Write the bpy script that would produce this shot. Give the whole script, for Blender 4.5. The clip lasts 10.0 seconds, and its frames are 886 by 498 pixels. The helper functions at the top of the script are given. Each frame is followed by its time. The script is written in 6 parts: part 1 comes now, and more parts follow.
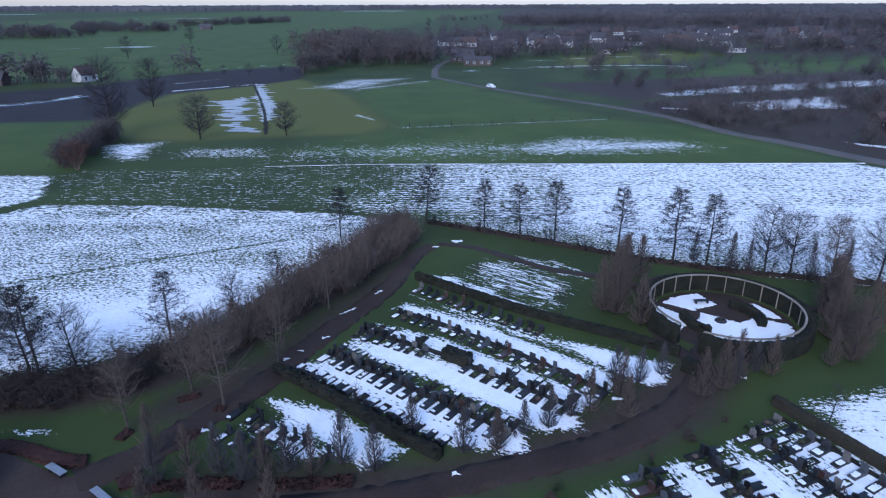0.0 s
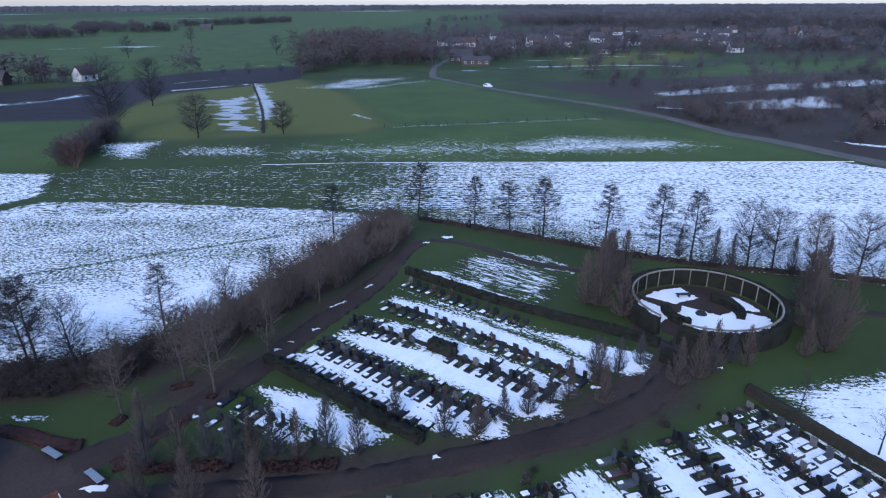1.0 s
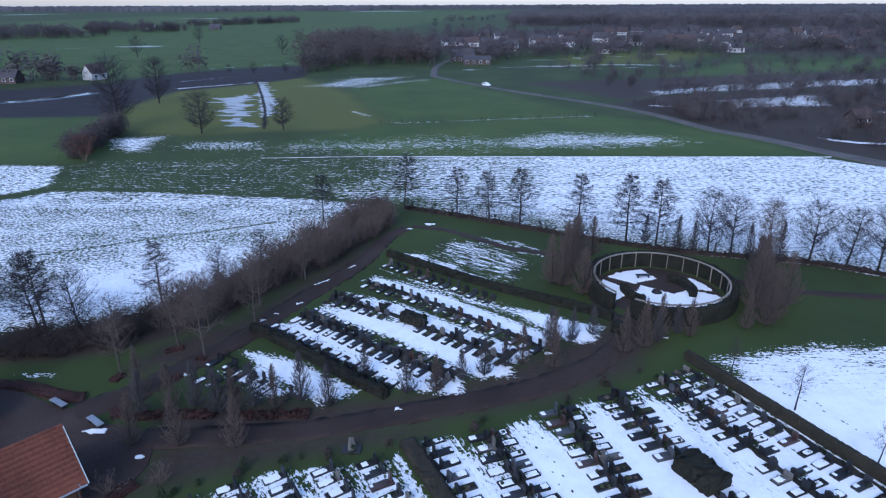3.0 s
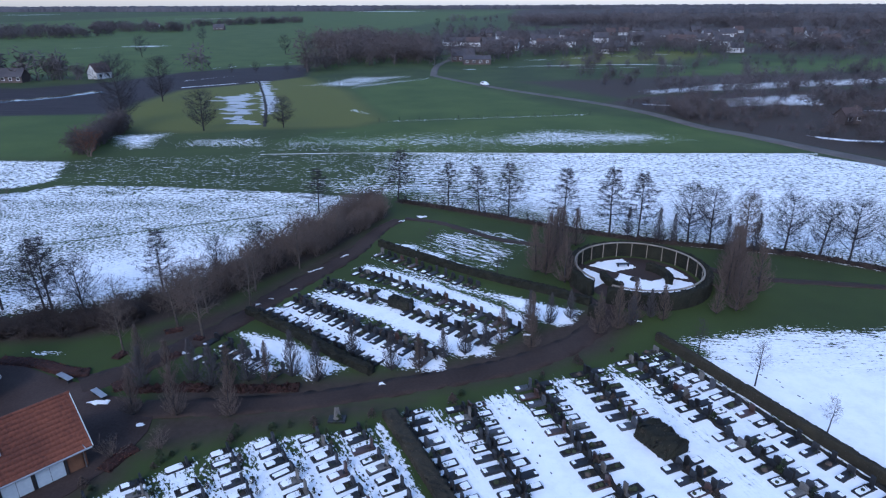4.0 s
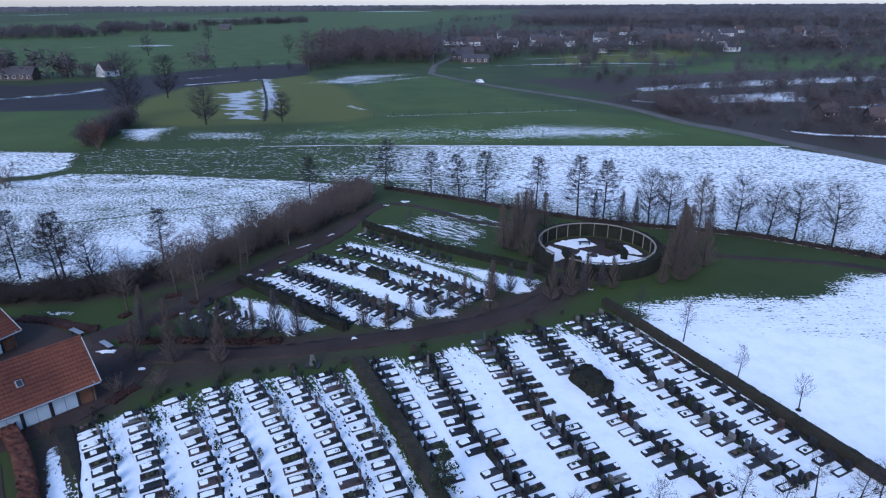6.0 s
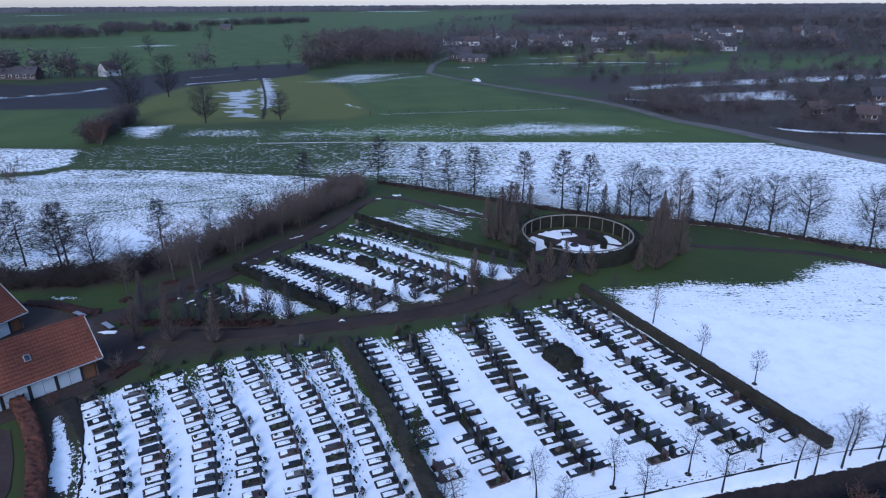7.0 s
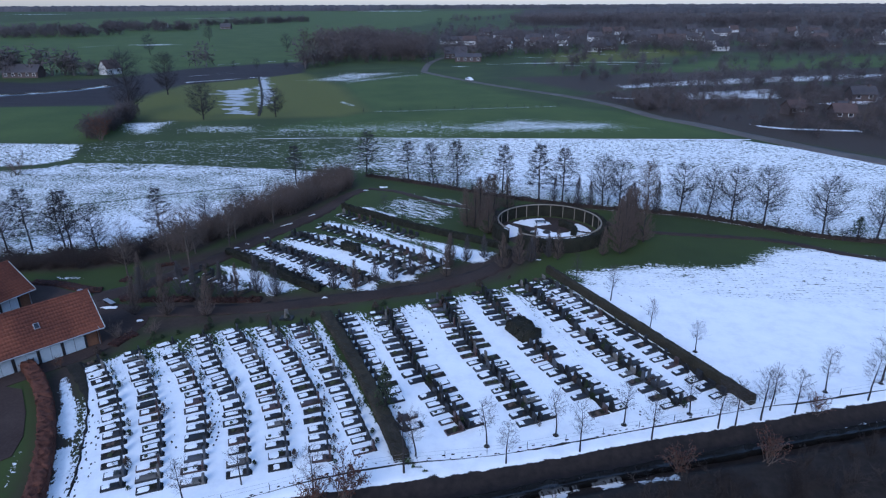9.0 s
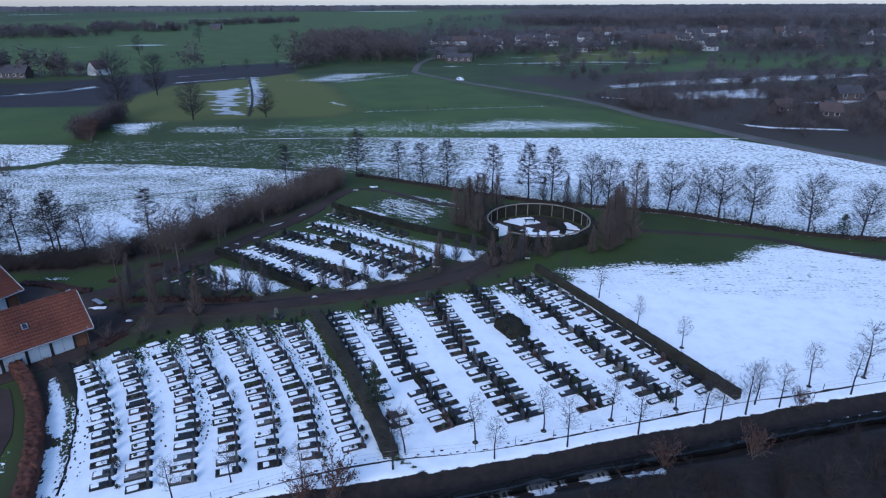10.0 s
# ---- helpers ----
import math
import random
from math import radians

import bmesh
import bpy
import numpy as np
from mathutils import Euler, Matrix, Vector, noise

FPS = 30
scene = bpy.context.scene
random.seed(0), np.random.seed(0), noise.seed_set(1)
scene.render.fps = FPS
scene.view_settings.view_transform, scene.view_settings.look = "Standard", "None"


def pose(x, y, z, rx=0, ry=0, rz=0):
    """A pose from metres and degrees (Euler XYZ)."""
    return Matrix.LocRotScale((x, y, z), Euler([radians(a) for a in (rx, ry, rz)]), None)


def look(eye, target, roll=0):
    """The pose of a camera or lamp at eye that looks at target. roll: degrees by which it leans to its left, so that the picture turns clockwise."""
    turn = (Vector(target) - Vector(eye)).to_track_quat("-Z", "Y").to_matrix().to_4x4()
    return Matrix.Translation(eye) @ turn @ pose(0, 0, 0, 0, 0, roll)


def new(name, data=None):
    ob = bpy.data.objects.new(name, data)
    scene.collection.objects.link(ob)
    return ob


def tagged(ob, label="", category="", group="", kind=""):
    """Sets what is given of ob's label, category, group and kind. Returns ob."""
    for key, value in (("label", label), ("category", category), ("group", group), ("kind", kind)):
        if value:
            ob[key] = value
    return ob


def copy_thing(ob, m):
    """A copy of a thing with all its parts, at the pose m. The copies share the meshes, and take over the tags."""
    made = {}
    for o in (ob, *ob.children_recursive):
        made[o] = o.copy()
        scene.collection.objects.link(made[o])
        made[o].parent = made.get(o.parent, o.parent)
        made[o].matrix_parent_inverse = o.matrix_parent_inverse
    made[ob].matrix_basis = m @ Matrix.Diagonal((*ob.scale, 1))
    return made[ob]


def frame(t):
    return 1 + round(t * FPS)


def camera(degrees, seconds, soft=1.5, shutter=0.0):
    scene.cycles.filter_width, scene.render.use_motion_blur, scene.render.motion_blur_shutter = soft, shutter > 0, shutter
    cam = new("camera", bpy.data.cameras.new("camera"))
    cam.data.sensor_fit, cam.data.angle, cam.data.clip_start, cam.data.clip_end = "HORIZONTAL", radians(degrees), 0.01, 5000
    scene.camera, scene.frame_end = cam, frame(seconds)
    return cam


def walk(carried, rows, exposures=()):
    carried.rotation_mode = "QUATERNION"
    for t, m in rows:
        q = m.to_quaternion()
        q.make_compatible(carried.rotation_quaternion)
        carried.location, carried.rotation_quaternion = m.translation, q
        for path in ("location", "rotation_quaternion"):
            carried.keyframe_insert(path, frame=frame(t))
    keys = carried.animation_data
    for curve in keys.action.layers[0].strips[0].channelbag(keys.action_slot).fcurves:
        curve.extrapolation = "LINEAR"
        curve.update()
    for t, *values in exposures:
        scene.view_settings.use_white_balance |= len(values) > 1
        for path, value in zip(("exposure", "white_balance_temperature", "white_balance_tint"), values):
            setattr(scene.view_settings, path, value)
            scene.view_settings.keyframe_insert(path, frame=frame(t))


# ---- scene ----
cam = camera(70.6, 10.0, 1.2)
PATH = [
    (0, (-0.474, -0.684, 31.070), (-0.914, 17.926, 23.770), -0.2),
    (0.5, (0.279, -1.520, 31.072), (-0.181, 17.100, 23.772), -0.2),
    (1, (1.018, -2.471, 31.142), (0.547, 16.139, 23.842), -0.2),
    (1.5, (1.936, -3.741, 31.206), (1.426, 14.869, 23.906), -0.2),
    (2, (2.879, -5.050, 31.193), (2.309, 13.560, 23.893), -0.2),
    (2.5, (3.942, -6.696, 31.238), (3.292, 11.914, 23.938), -0.2),
    (4, (7.044, -11.987, 31.225), (6.214, 6.623, 23.935), -0.2),
    (4.5, (8.120, -14.026, 31.150), (7.250, 4.574, 23.860), -0.2),
    (5, (9.134, -15.879, 31.155), (8.244, 2.722, 23.865), -0.2),
    (5.5, (10.262, -17.853, 31.184), (9.312, 0.747, 23.894), -0.2),
    (7, (13.600, -23.504, 31.221), (12.540, -4.904, 23.931), -0.3),
    (7.5, (14.614, -25.453, 31.357), (13.563, -6.863, 24.057), -0.3),
    (8, (15.540, -27.154, 31.363), (14.500, -8.564, 24.063), -0.3),
    (8.5, (16.359, -28.729, 31.411), (15.339, -10.139, 24.110), -0.3),
    (9, (16.830, -29.340, 31.516), (15.770, -10.750, 24.216), -0.2),
    (9.5, (17.075, -29.603, 31.544), (16.135, -11.003, 24.254), -0.2),
    (10, (17.177, -29.735, 31.473), (16.367, -11.135, 24.183), -0.2),
]

# ---------------------------------------------------------------- light
KELVIN, TINT = 5490, 13
walk(cam, [(t, look(eye, target, roll)) for t, eye, target, roll in PATH],
     exposures=[(0.0, 1.04, KELVIN, TINT), (2.5, 1.04, KELVIN, TINT), (4.5, 1.03, KELVIN, TINT), (7.5, 0.85, KELVIN, TINT), (10.0, 0.77, KELVIN - 120, TINT - 3)])

SUN_UP, SUN_TURN = 32.0, 200.0
world = bpy.data.worlds.new("overcast_sky")
scene.world = world
world.use_nodes = True
wn, wl = world.node_tree.nodes, world.node_tree.links
sky = wn.new("ShaderNodeTexSky")
sky.sky_type, sky.sun_disc = "NISHITA", False
sky.sun_elevation, sky.sun_rotation = radians(SUN_UP), radians(SUN_TURN)
sky.air_density, sky.dust_density, sky.ozone_density = 1.0, 0.8, 1.0
# An overcast sky is dimmer towards the horizon than overhead.
toward = wn.new("ShaderNodeTexCoord")
split = wn.new("ShaderNodeSeparateXYZ")
wl.new(toward.outputs["Generated"], split.inputs[0])
fall = wn.new("ShaderNodeValToRGB")
fall.color_ramp.elements[0].color, fall.color_ramp.elements[1].color = (0.56, 0.55, 0.68, 1), (1.0, 1.0, 1.0, 1)
fall.color_ramp.elements[1].position = 0.7
wl.new(split.outputs[2], fall.inputs[0])
dim = wn.new("ShaderNodeVectorMath")
dim.operation = "MULTIPLY"
wl.new(sky.outputs[0], dim.inputs[0])
wl.new(fall.outputs[0], dim.inputs[1])
wl.new(dim.outputs[0], wn["Background"].inputs[0])
wn["Background"].inputs[1].default_value = 0.15

lamp = bpy.data.lights.new("sun", "SUN")
lamp.energy, lamp.angle, lamp.color = 0.7, radians(25), (1.0, 0.96, 0.92)
sun = new("sun", lamp)
a = radians(SUN_TURN)
sun.matrix_world = look((60 * math.sin(a), 60 * math.cos(a), 60 * math.tan(radians(SUN_UP))), (0, 0, 0))


# ---------------------------------------------------------------- materials
def material(name):
    m = bpy.data.materials.new(name)
    m.use_nodes = True
    return m, m.node_tree.nodes, m.node_tree.links, m.node_tree.nodes["Principled BSDF"]


def noise_tex(n, l, scale, detail=4.0, rough=0.55, stretch=None, coord="Object"):
    tc = n.new("ShaderNodeTexCoord")
    mp = n.new("ShaderNodeMapping")
    if stretch:
        mp.inputs["Scale"].default_value = stretch
    t = n.new("ShaderNodeTexNoise")
    t.inputs["Scale"].default_value, t.inputs["Detail"].default_value = scale, detail
    t.inputs["Roughness"].default_value = rough
    l.new(tc.outputs[coord], mp.inputs[0])
    l.new(mp.outputs[0], t.inputs["Vector"])
    return t.outputs["Fac"]


def ramp(n, l, fac, *stops):
    r = n.new("ShaderNodeValToRGB")
    e = r.color_ramp.elements
    while len(e) < len(stops):
        e.new(0.5)
    for k, (p, c) in enumerate(stops):
        e[k].position, e[k].color = p, (*c, 1) if len(c) == 3 else c
    l.new(fac, r.inputs[0])
    return r.outputs[0]


def blend(n, l, fac, a, b, mode="MIX"):
    m = n.new("ShaderNodeMix")
    m.data_type, m.blend_type = "RGBA", mode
    for slot, v in ((0, fac), (6, a), (7, b)):
        if isinstance(v, (int, float)):
            m.inputs[slot].default_value = v
        elif isinstance(v, tuple):
            m.inputs[slot].default_value = (*v, 1)
        else:
            l.new(v, m.inputs[slot])
    return m.outputs[2]


def calc(n, l, op, a, b=0.0, c=0.0, clamp=False):
    m = n.new("ShaderNodeMath")
    m.operation, m.use_clamp = op, clamp
    for slot, v in enumerate((a, b, c)):
        if isinstance(v, (int, float)):
            m.inputs[slot].default_value = v
        else:
            l.new(v, m.inputs[slot])
    return m.outputs[0]


def bump(n, l, height, bsdf, strength=0.3, distance=0.02):
    b = n.new("ShaderNodeBump")
    b.inputs["Strength"].default_value, b.inputs["Distance"].default_value = strength, distance
    l.new(height, b.inputs["Height"])
    l.new(b.outputs[0], bsdf.inputs["Normal"])


def plain(name, dark, light, scale=3.0, rough=0.8, metal=0.0, relief=0.3, depth=0.02, vary=0.25, stretch=None, spec=0.3):
    """A two-tone grained surface whose tone also differs from piece to piece."""
    m, n, l, b = material(name)
    big = noise_tex(n, l, scale * 0.25, 3, stretch=stretch)
    fine = noise_tex(n, l, scale * 6, 4, stretch=stretch)
    both = calc(n, l, "ADD", calc(n, l, "MULTIPLY", big, 0.6), calc(n, l, "MULTIPLY", fine, 0.4))
    col = ramp(n, l, both, (0.36, dark), (0.64, light))
    info = n.new("ShaderNodeObjectInfo")
    tone = calc(n, l, "MULTIPLY_ADD", info.outputs["Random"], vary, 1 - vary / 2)
    grey = n.new("ShaderNodeCombineColor")
    for k in range(3):
        l.new(tone, grey.inputs[k])
    l.new(blend(n, l, 1.0, col, grey.outputs[0], "MULTIPLY"), b.inputs["Base Color"])
    b.inputs["Roughness"].default_value, b.inputs["Metallic"].default_value = rough, metal
    b.inputs["Specular IOR Level"].default_value = spec
    if relief:
        bump(n, l, fine, b, relief, depth)
    return m


def ground_material():
    """Wet winter grass, bare soil and leaf litter, with melting snow over them by the cover stored on the sheet."""
    m, n, l, b = material("winter_ground")

    def stored(key):
        a = n.new("ShaderNodeAttribute")
        a.attribute_name = key
        return a.outputs["Fac"]

    patch = noise_tex(n, l, 0.05, 5)
    tuft = noise_tex(n, l, 1.6, 6, 0.65)
    blade = noise_tex(n, l, 9.0, 4, 0.7)
    grass = ramp(n, l, patch, (0.35, (0.029, 0.046, 0.012)), (0.65, (0.051, 0.077, 0.019)))
    grass = blend(n, l, calc(n, l, "MULTIPLY", tuft, 0.55), grass, (0.032, 0.038, 0.014))
    lush = ramp(n, l, patch, (0.35, (0.046, 0.078, 0.017)), (0.65, (0.070, 0.105, 0.024)))
    lush = blend(n, l, calc(n, l, "MULTIPLY", tuft, 0.35), lush, (0.036, 0.050, 0.011))
    dry = ramp(n, l, tuft, (0.3, (0.074, 0.086, 0.018)), (0.7, (0.112, 0.116, 0.026)))
    soil = ramp(n, l, tuft, (0.3, (0.030, 0.021, 0.016)), (0.7, (0.060, 0.043, 0.033)))
    furrow = noise_tex(n, l, 0.5, 4, 0.6, (0.12, 1.6, 1.0))
    soil = blend(n, l, calc(n, l, "MULTIPLY", furrow, 0.6), soil, (0.044, 0.034, 0.030))
    col = blend(n, l, stored("lush"), grass, lush)
    col = blend(n, l, stored("dry"), col, dry)
    col = blend(n, l, calc(n, l, "ADD", stored("soil"), calc(n, l, "MULTIPLY_ADD", tuft, 0.5, -0.25), clamp=True), col, soil)
    col = blend(n, l, stored("plough"), col, ramp(n, l, furrow, (0.35, (0.017, 0.013, 0.015)), (0.65, (0.034, 0.027, 0.029))))
    col = blend(n, l, stored("mud"), col, ramp(n, l, tuft, (0.3, (0.012, 0.010, 0.010)), (0.7, (0.030, 0.023, 0.021))))
    # Snow: islands, long melt stripes and small tufts that poke through, drawn out along the mowing and the rows.
    lay = n.new("ShaderNodeCombineXYZ")
    l.new(stored("along"), lay.inputs[0])
    l.new(stored("across"), lay.inputs[1])

    def drawn(sx, sy, detail=4.0, rough=0.6):
        mp = n.new("ShaderNodeMapping")
        mp.inputs["Scale"].default_value = (sx, sy, 1.0)
        t = n.new("ShaderNodeTexNoise")
        t.inputs["Scale"].default_value, t.inputs["Detail"].default_value, t.inputs["Roughness"].default_value = 1.0, detail, rough
        l.new(lay.outputs[0], mp.inputs[0])
        l.new(mp.outputs[0], t.inputs["Vector"])
        return t.outputs["Fac"]

    iso = noise_tex(n, l, 1.1, 6, 0.65)
    stripe = drawn(0.34, 3.0, 5, 0.68)
    # Drill rows of the meadow, in which the last snow lies.
    rows = n.new("ShaderNodeTexWave")
    rows.bands_direction = "Y"
    rows.inputs["Scale"].default_value, rows.inputs["Distortion"].default_value = 0.26, 1.6
    rows.inputs["Detail"].default_value, rows.inputs["Detail Scale"].default_value = 3.0, 0.6
    l.new(lay.outputs[0], rows.inputs["Vector"])
    near = drawn(2.3, 3.9, 4, 0.64)
    dash = drawn(1.05, 2.3, 4, 0.68)
    fine = calc(n, l, "ADD", calc(n, l, "MULTIPLY", near, calc(n, l, "SUBTRACT", 1.0, stored("open"))), calc(n, l, "MULTIPLY", dash, stored("open")))
    broad = noise_tex(n, l, 0.16, 5, 0.65, (0.6, 1.2, 1.0))
    wild = calc(n, l, "MULTIPLY_ADD", iso, 0.8, -0.4)
    calm = calc(n, l, "MULTIPLY", stored("speck"), calc(n, l, "MULTIPLY_ADD", stored("stripe"), -0.4, 1.0))
    wild = calc(n, l, "ADD", wild, calc(n, l, "MULTIPLY", calc(n, l, "MULTIPLY_ADD", fine, 5.6, -2.8), calm))
    wild = calc(n, l, "ADD", wild, calc(n, l, "MULTIPLY_ADD", broad, 1.1, -0.55))
    streaks = calc(n, l, "ADD", calc(n, l, "MULTIPLY_ADD", stripe, 4.4, -2.2), calc(n, l, "MULTIPLY", calc(n, l, "MULTIPLY_ADD", rows.outputs["Fac"], 0.8, -0.42), stored("open")))
    wild = calc(n, l, "ADD", wild, calc(n, l, "MULTIPLY", streaks, stored("stripe")))
    cover = calc(n, l, "ADD", stored("snow"), wild)
    mask = n.new("ShaderNodeMapRange")
    mask.interpolation_type = "SMOOTHSTEP"
    mask.inputs[1].default_value, mask.inputs[2].default_value = 0.45, 0.56
    l.new(cover, mask.inputs[0])
    # Old snow: wet grey where it lies thin, pitted, with drifts.
    pit = noise_tex(n, l, 0.45, 6, 0.7)
    white = ramp(n, l, pit, (0.3, (0.75, 0.76, 0.78)), (0.5, (0.85, 0.86, 0.87)), (0.72, (0.91, 0.91, 0.91)))
    thin = n.new("ShaderNodeMapRange")
    thin.inputs[1].default_value, thin.inputs[2].default_value = 0.5, 1.1
    l.new(cover, thin.inputs[0])
    white = blend(n, l, thin.outputs[0], (0.72, 0.735, 0.75), white)
    l.new(blend(n, l, mask.outputs[0], col, white), b.inputs["Base Color"])
    b.inputs["Roughness"].default_value = 0.85
    b.inputs["Specular IOR Level"].default_value = 0.2
    height = calc(n, l, "ADD", calc(n, l, "ADD", calc(n, l, "MULTIPLY", mask.outputs[0], 0.8), calc(n, l, "MULTIPLY", pit, 1.6)), calc(n, l, "MULTIPLY", blade, 0.5))
    bump(n, l, height, b, 0.35, 0.06)
    return m


M = {}
M["ground"] = ground_material()
M["asphalt"] = plain("wet_asphalt", (0.040, 0.028, 0.025), (0.070, 0.051, 0.045), 0.8, 0.85, relief=0.15, spec=0.12)
M["gravel"] = plain("brown_gravel", (0.024, 0.015, 0.012), (0.046, 0.031, 0.025), 0.7, 0.85, relief=0.4)
M["road"] = plain("pale_road", (0.082, 0.074, 0.070), (0.130, 0.120, 0.114), 0.6, 0.9, relief=0.1, spec=0.08)
M["snow"] = plain("lying_snow", (0.76, 0.77, 0.79), (0.88, 0.885, 0.89), 1.5, 0.8, relief=0.4, depth=0.03, vary=0.05)
M["water"] = plain("standing_water", (0.010, 0.011, 0.013), (0.016, 0.018, 0.020), 0.3, 0.06, relief=0.0, vary=0.0, spec=0.5)
M["pool"] = plain("flood_water", (0.20, 0.19, 0.20), (0.30, 0.29, 0.30), 0.2, 0.3, relief=0.0, vary=0.0, spec=0.25)
M["bark"] = plain("grey_brown_bark", (0.020, 0.018, 0.020), (0.044, 0.040, 0.042), 6, 0.9, relief=0.6)
M["twig"] = plain("bare_twigs", (0.021, 0.021, 0.025), (0.042, 0.041, 0.048), 4, 0.9, relief=0)
M["sapling_twig"] = plain("fine_grey_twigs", (0.036, 0.030, 0.031), (0.064, 0.053, 0.053), 4, 0.9, relief=0)
M["brown_twig"] = plain("brown_thicket_twigs", (0.072, 0.055, 0.047), (0.142, 0.108, 0.090), 0.35, 0.9, relief=0)
M["bank_twig"] = plain("dark_brown_bank_twigs", (0.027, 0.020, 0.018), (0.054, 0.040, 0.034), 0.8, 0.9, relief=0)
M["column_twig"] = plain("hazy_column_twigs", (0.044, 0.041, 0.044), (0.082, 0.076, 0.080), 0.8, 0.9, relief=0)
M["pale_bark"] = plain("pale_bark", (0.050, 0.042, 0.036), (0.105, 0.086, 0.073), 5, 0.85, relief=0.4)
M["cones"] = plain("alder_cones", (0.015, 0.014, 0.017), (0.030, 0.027, 0.031), 8, 0.9, relief=0)
M["rust_leaf"] = plain("withered_beech_leaves", (0.085, 0.032, 0.022), (0.17, 0.066, 0.038), 3, 0.85, relief=0)
M["brown_leaf"] = plain("withered_brown_leaves", (0.056, 0.041, 0.034), (0.100, 0.074, 0.061), 3, 0.85, relief=0)
M["needle"] = plain("dark_evergreen", (0.020, 0.034, 0.016), (0.050, 0.070, 0.030), 5, 0.8, relief=0)
# Distant twigs: aerial haze is put into the base colour as a paler tone.
M["far_twig"] = plain("haze_paled_bare_crowns", (0.074, 0.066, 0.071), (0.128, 0.113, 0.119), 0.05, 0.9, relief=0)
M["far_brown_twig"] = plain("haze_paled_brown_crowns", (0.066, 0.055, 0.055), (0.116, 0.096, 0.094), 0.05, 0.9, relief=0)
# The blue-grey of the horizon wood is distance haze painted into its colour.
M["horizon_twig"] = plain("haze_blue_grey_far_wood", (0.046, 0.047, 0.056), (0.070, 0.070, 0.082), 0.02, 0.9, relief=0)
M["hedge"] = plain("clipped_hedge", (0.008, 0.009, 0.006), (0.022, 0.022, 0.014), 3, 0.9, relief=0.9, depth=0.06)
M["low_hedge"] = plain("brown_green_hedge", (0.018, 0.016, 0.011), (0.040, 0.035, 0.023), 3, 0.9, relief=0.9, depth=0.06)
M["hedge_leaf"] = plain("hedge_leaves", (0.010, 0.011, 0.007), (0.028, 0.027, 0.017), 4, 0.85, relief=0)
M["red_bed"] = plain("rust_red_ground_cover", (0.026, 0.011, 0.009), (0.050, 0.022, 0.018), 2.5, 0.9, relief=0.9, depth=0.05)
M["beech_hedge"] = plain("rust_beech_hedge", (0.062, 0.023, 0.015), (0.115, 0.044, 0.028), 3, 0.9, relief=0.9, depth=0.05)
M["granite_black"] = plain("black_granite", (0.008, 0.009, 0.011), (0.020, 0.021, 0.024), 10, 0.5, relief=0.03, spec=0.3)
M["granite_grey"] = plain("dark_grey_granite", (0.016, 0.017, 0.020), (0.038, 0.040, 0.045), 14, 0.55, relief=0.05, spec=0.3)
M["granite_blue"] = plain("blue_grey_stone", (0.040, 0.043, 0.050), (0.080, 0.085, 0.096), 9, 0.6, relief=0.2)
M["granite_red"] = plain("red_brown_granite", (0.034, 0.020, 0.018), (0.070, 0.040, 0.034), 12, 0.35, relief=0.05, spec=0.5)
M["sandstone"] = plain("pale_sandstone", (0.085, 0.080, 0.074), (0.16, 0.15, 0.14), 7, 0.8, relief=0.3)
M["soil"] = plain("dark_planting_soil", (0.012, 0.011, 0.009), (0.034, 0.030, 0.024), 4, 0.95, relief=0.8, depth=0.03)
M["plant"] = plain("small_grave_shrub", (0.018, 0.028, 0.014), (0.055, 0.060, 0.030), 5, 0.85, relief=0.5)
M["flower"] = plain("faded_flowers", (0.16, 0.05, 0.05), (0.32, 0.16, 0.14), 9, 0.8, relief=0.2)
M["oak_post"] = plain("weathered_pale_oak", (0.16, 0.14, 0.115), (0.27, 0.24, 0.20), 5, 0.8, relief=0.3, stretch=(1, 1, 0.2))
M["roof_tile"] = plain("orange_clay_tile", (0.062, 0.022, 0.016), (0.172, 0.058, 0.034), 0.9, 0.8, relief=0.2, vary=0.35)
M["white_paint"] = plain("white_paint", (0.62, 0.64, 0.66), (0.76, 0.77, 0.78), 2, 0.5, relief=0.05, vary=0.1)
M["panel"] = plain("white_door_panel", (0.42, 0.47, 0.50), (0.56, 0.61, 0.63), 1.0, 0.4, relief=0.03, vary=0.12)
M["dark_frame"] = plain("dark_stained_frame", (0.016, 0.015, 0.016), (0.034, 0.032, 0.033), 5, 0.6, relief=0.1)
M["brick_brown"] = plain("red_brown_brick", (0.10, 0.045, 0.026), (0.18, 0.085, 0.045), 5, 0.85, relief=0.4)
M["house_wall"] = plain("far_brick_wall", (0.060, 0.047, 0.046), (0.100, 0.078, 0.074), 1, 0.85, relief=0)
M["house_white"] = plain("far_white_wall", (0.46, 0.46, 0.47), (0.62, 0.62, 0.62), 1, 0.8, relief=0)
M["house_roof"] = plain("far_dark_roof", (0.040, 0.038, 0.044), (0.075, 0.068, 0.074), 0.8, 0.7, relief=0)
M["house_roof_red"] = plain("far_red_roof", (0.055, 0.038, 0.036), (0.085, 0.058, 0.054), 0.8, 0.75, relief=0)
M["galvanised"] = plain("galvanised_steel", (0.30, 0.31, 0.33), (0.42, 0.43, 0.45), 6, 0.45, metal=0.7, relief=0.05)
M["bronze"] = plain("dark_bronze", (0.05, 0.045, 0.04), (0.09, 0.08, 0.07), 8, 0.45, metal=0.6, relief=0.2)


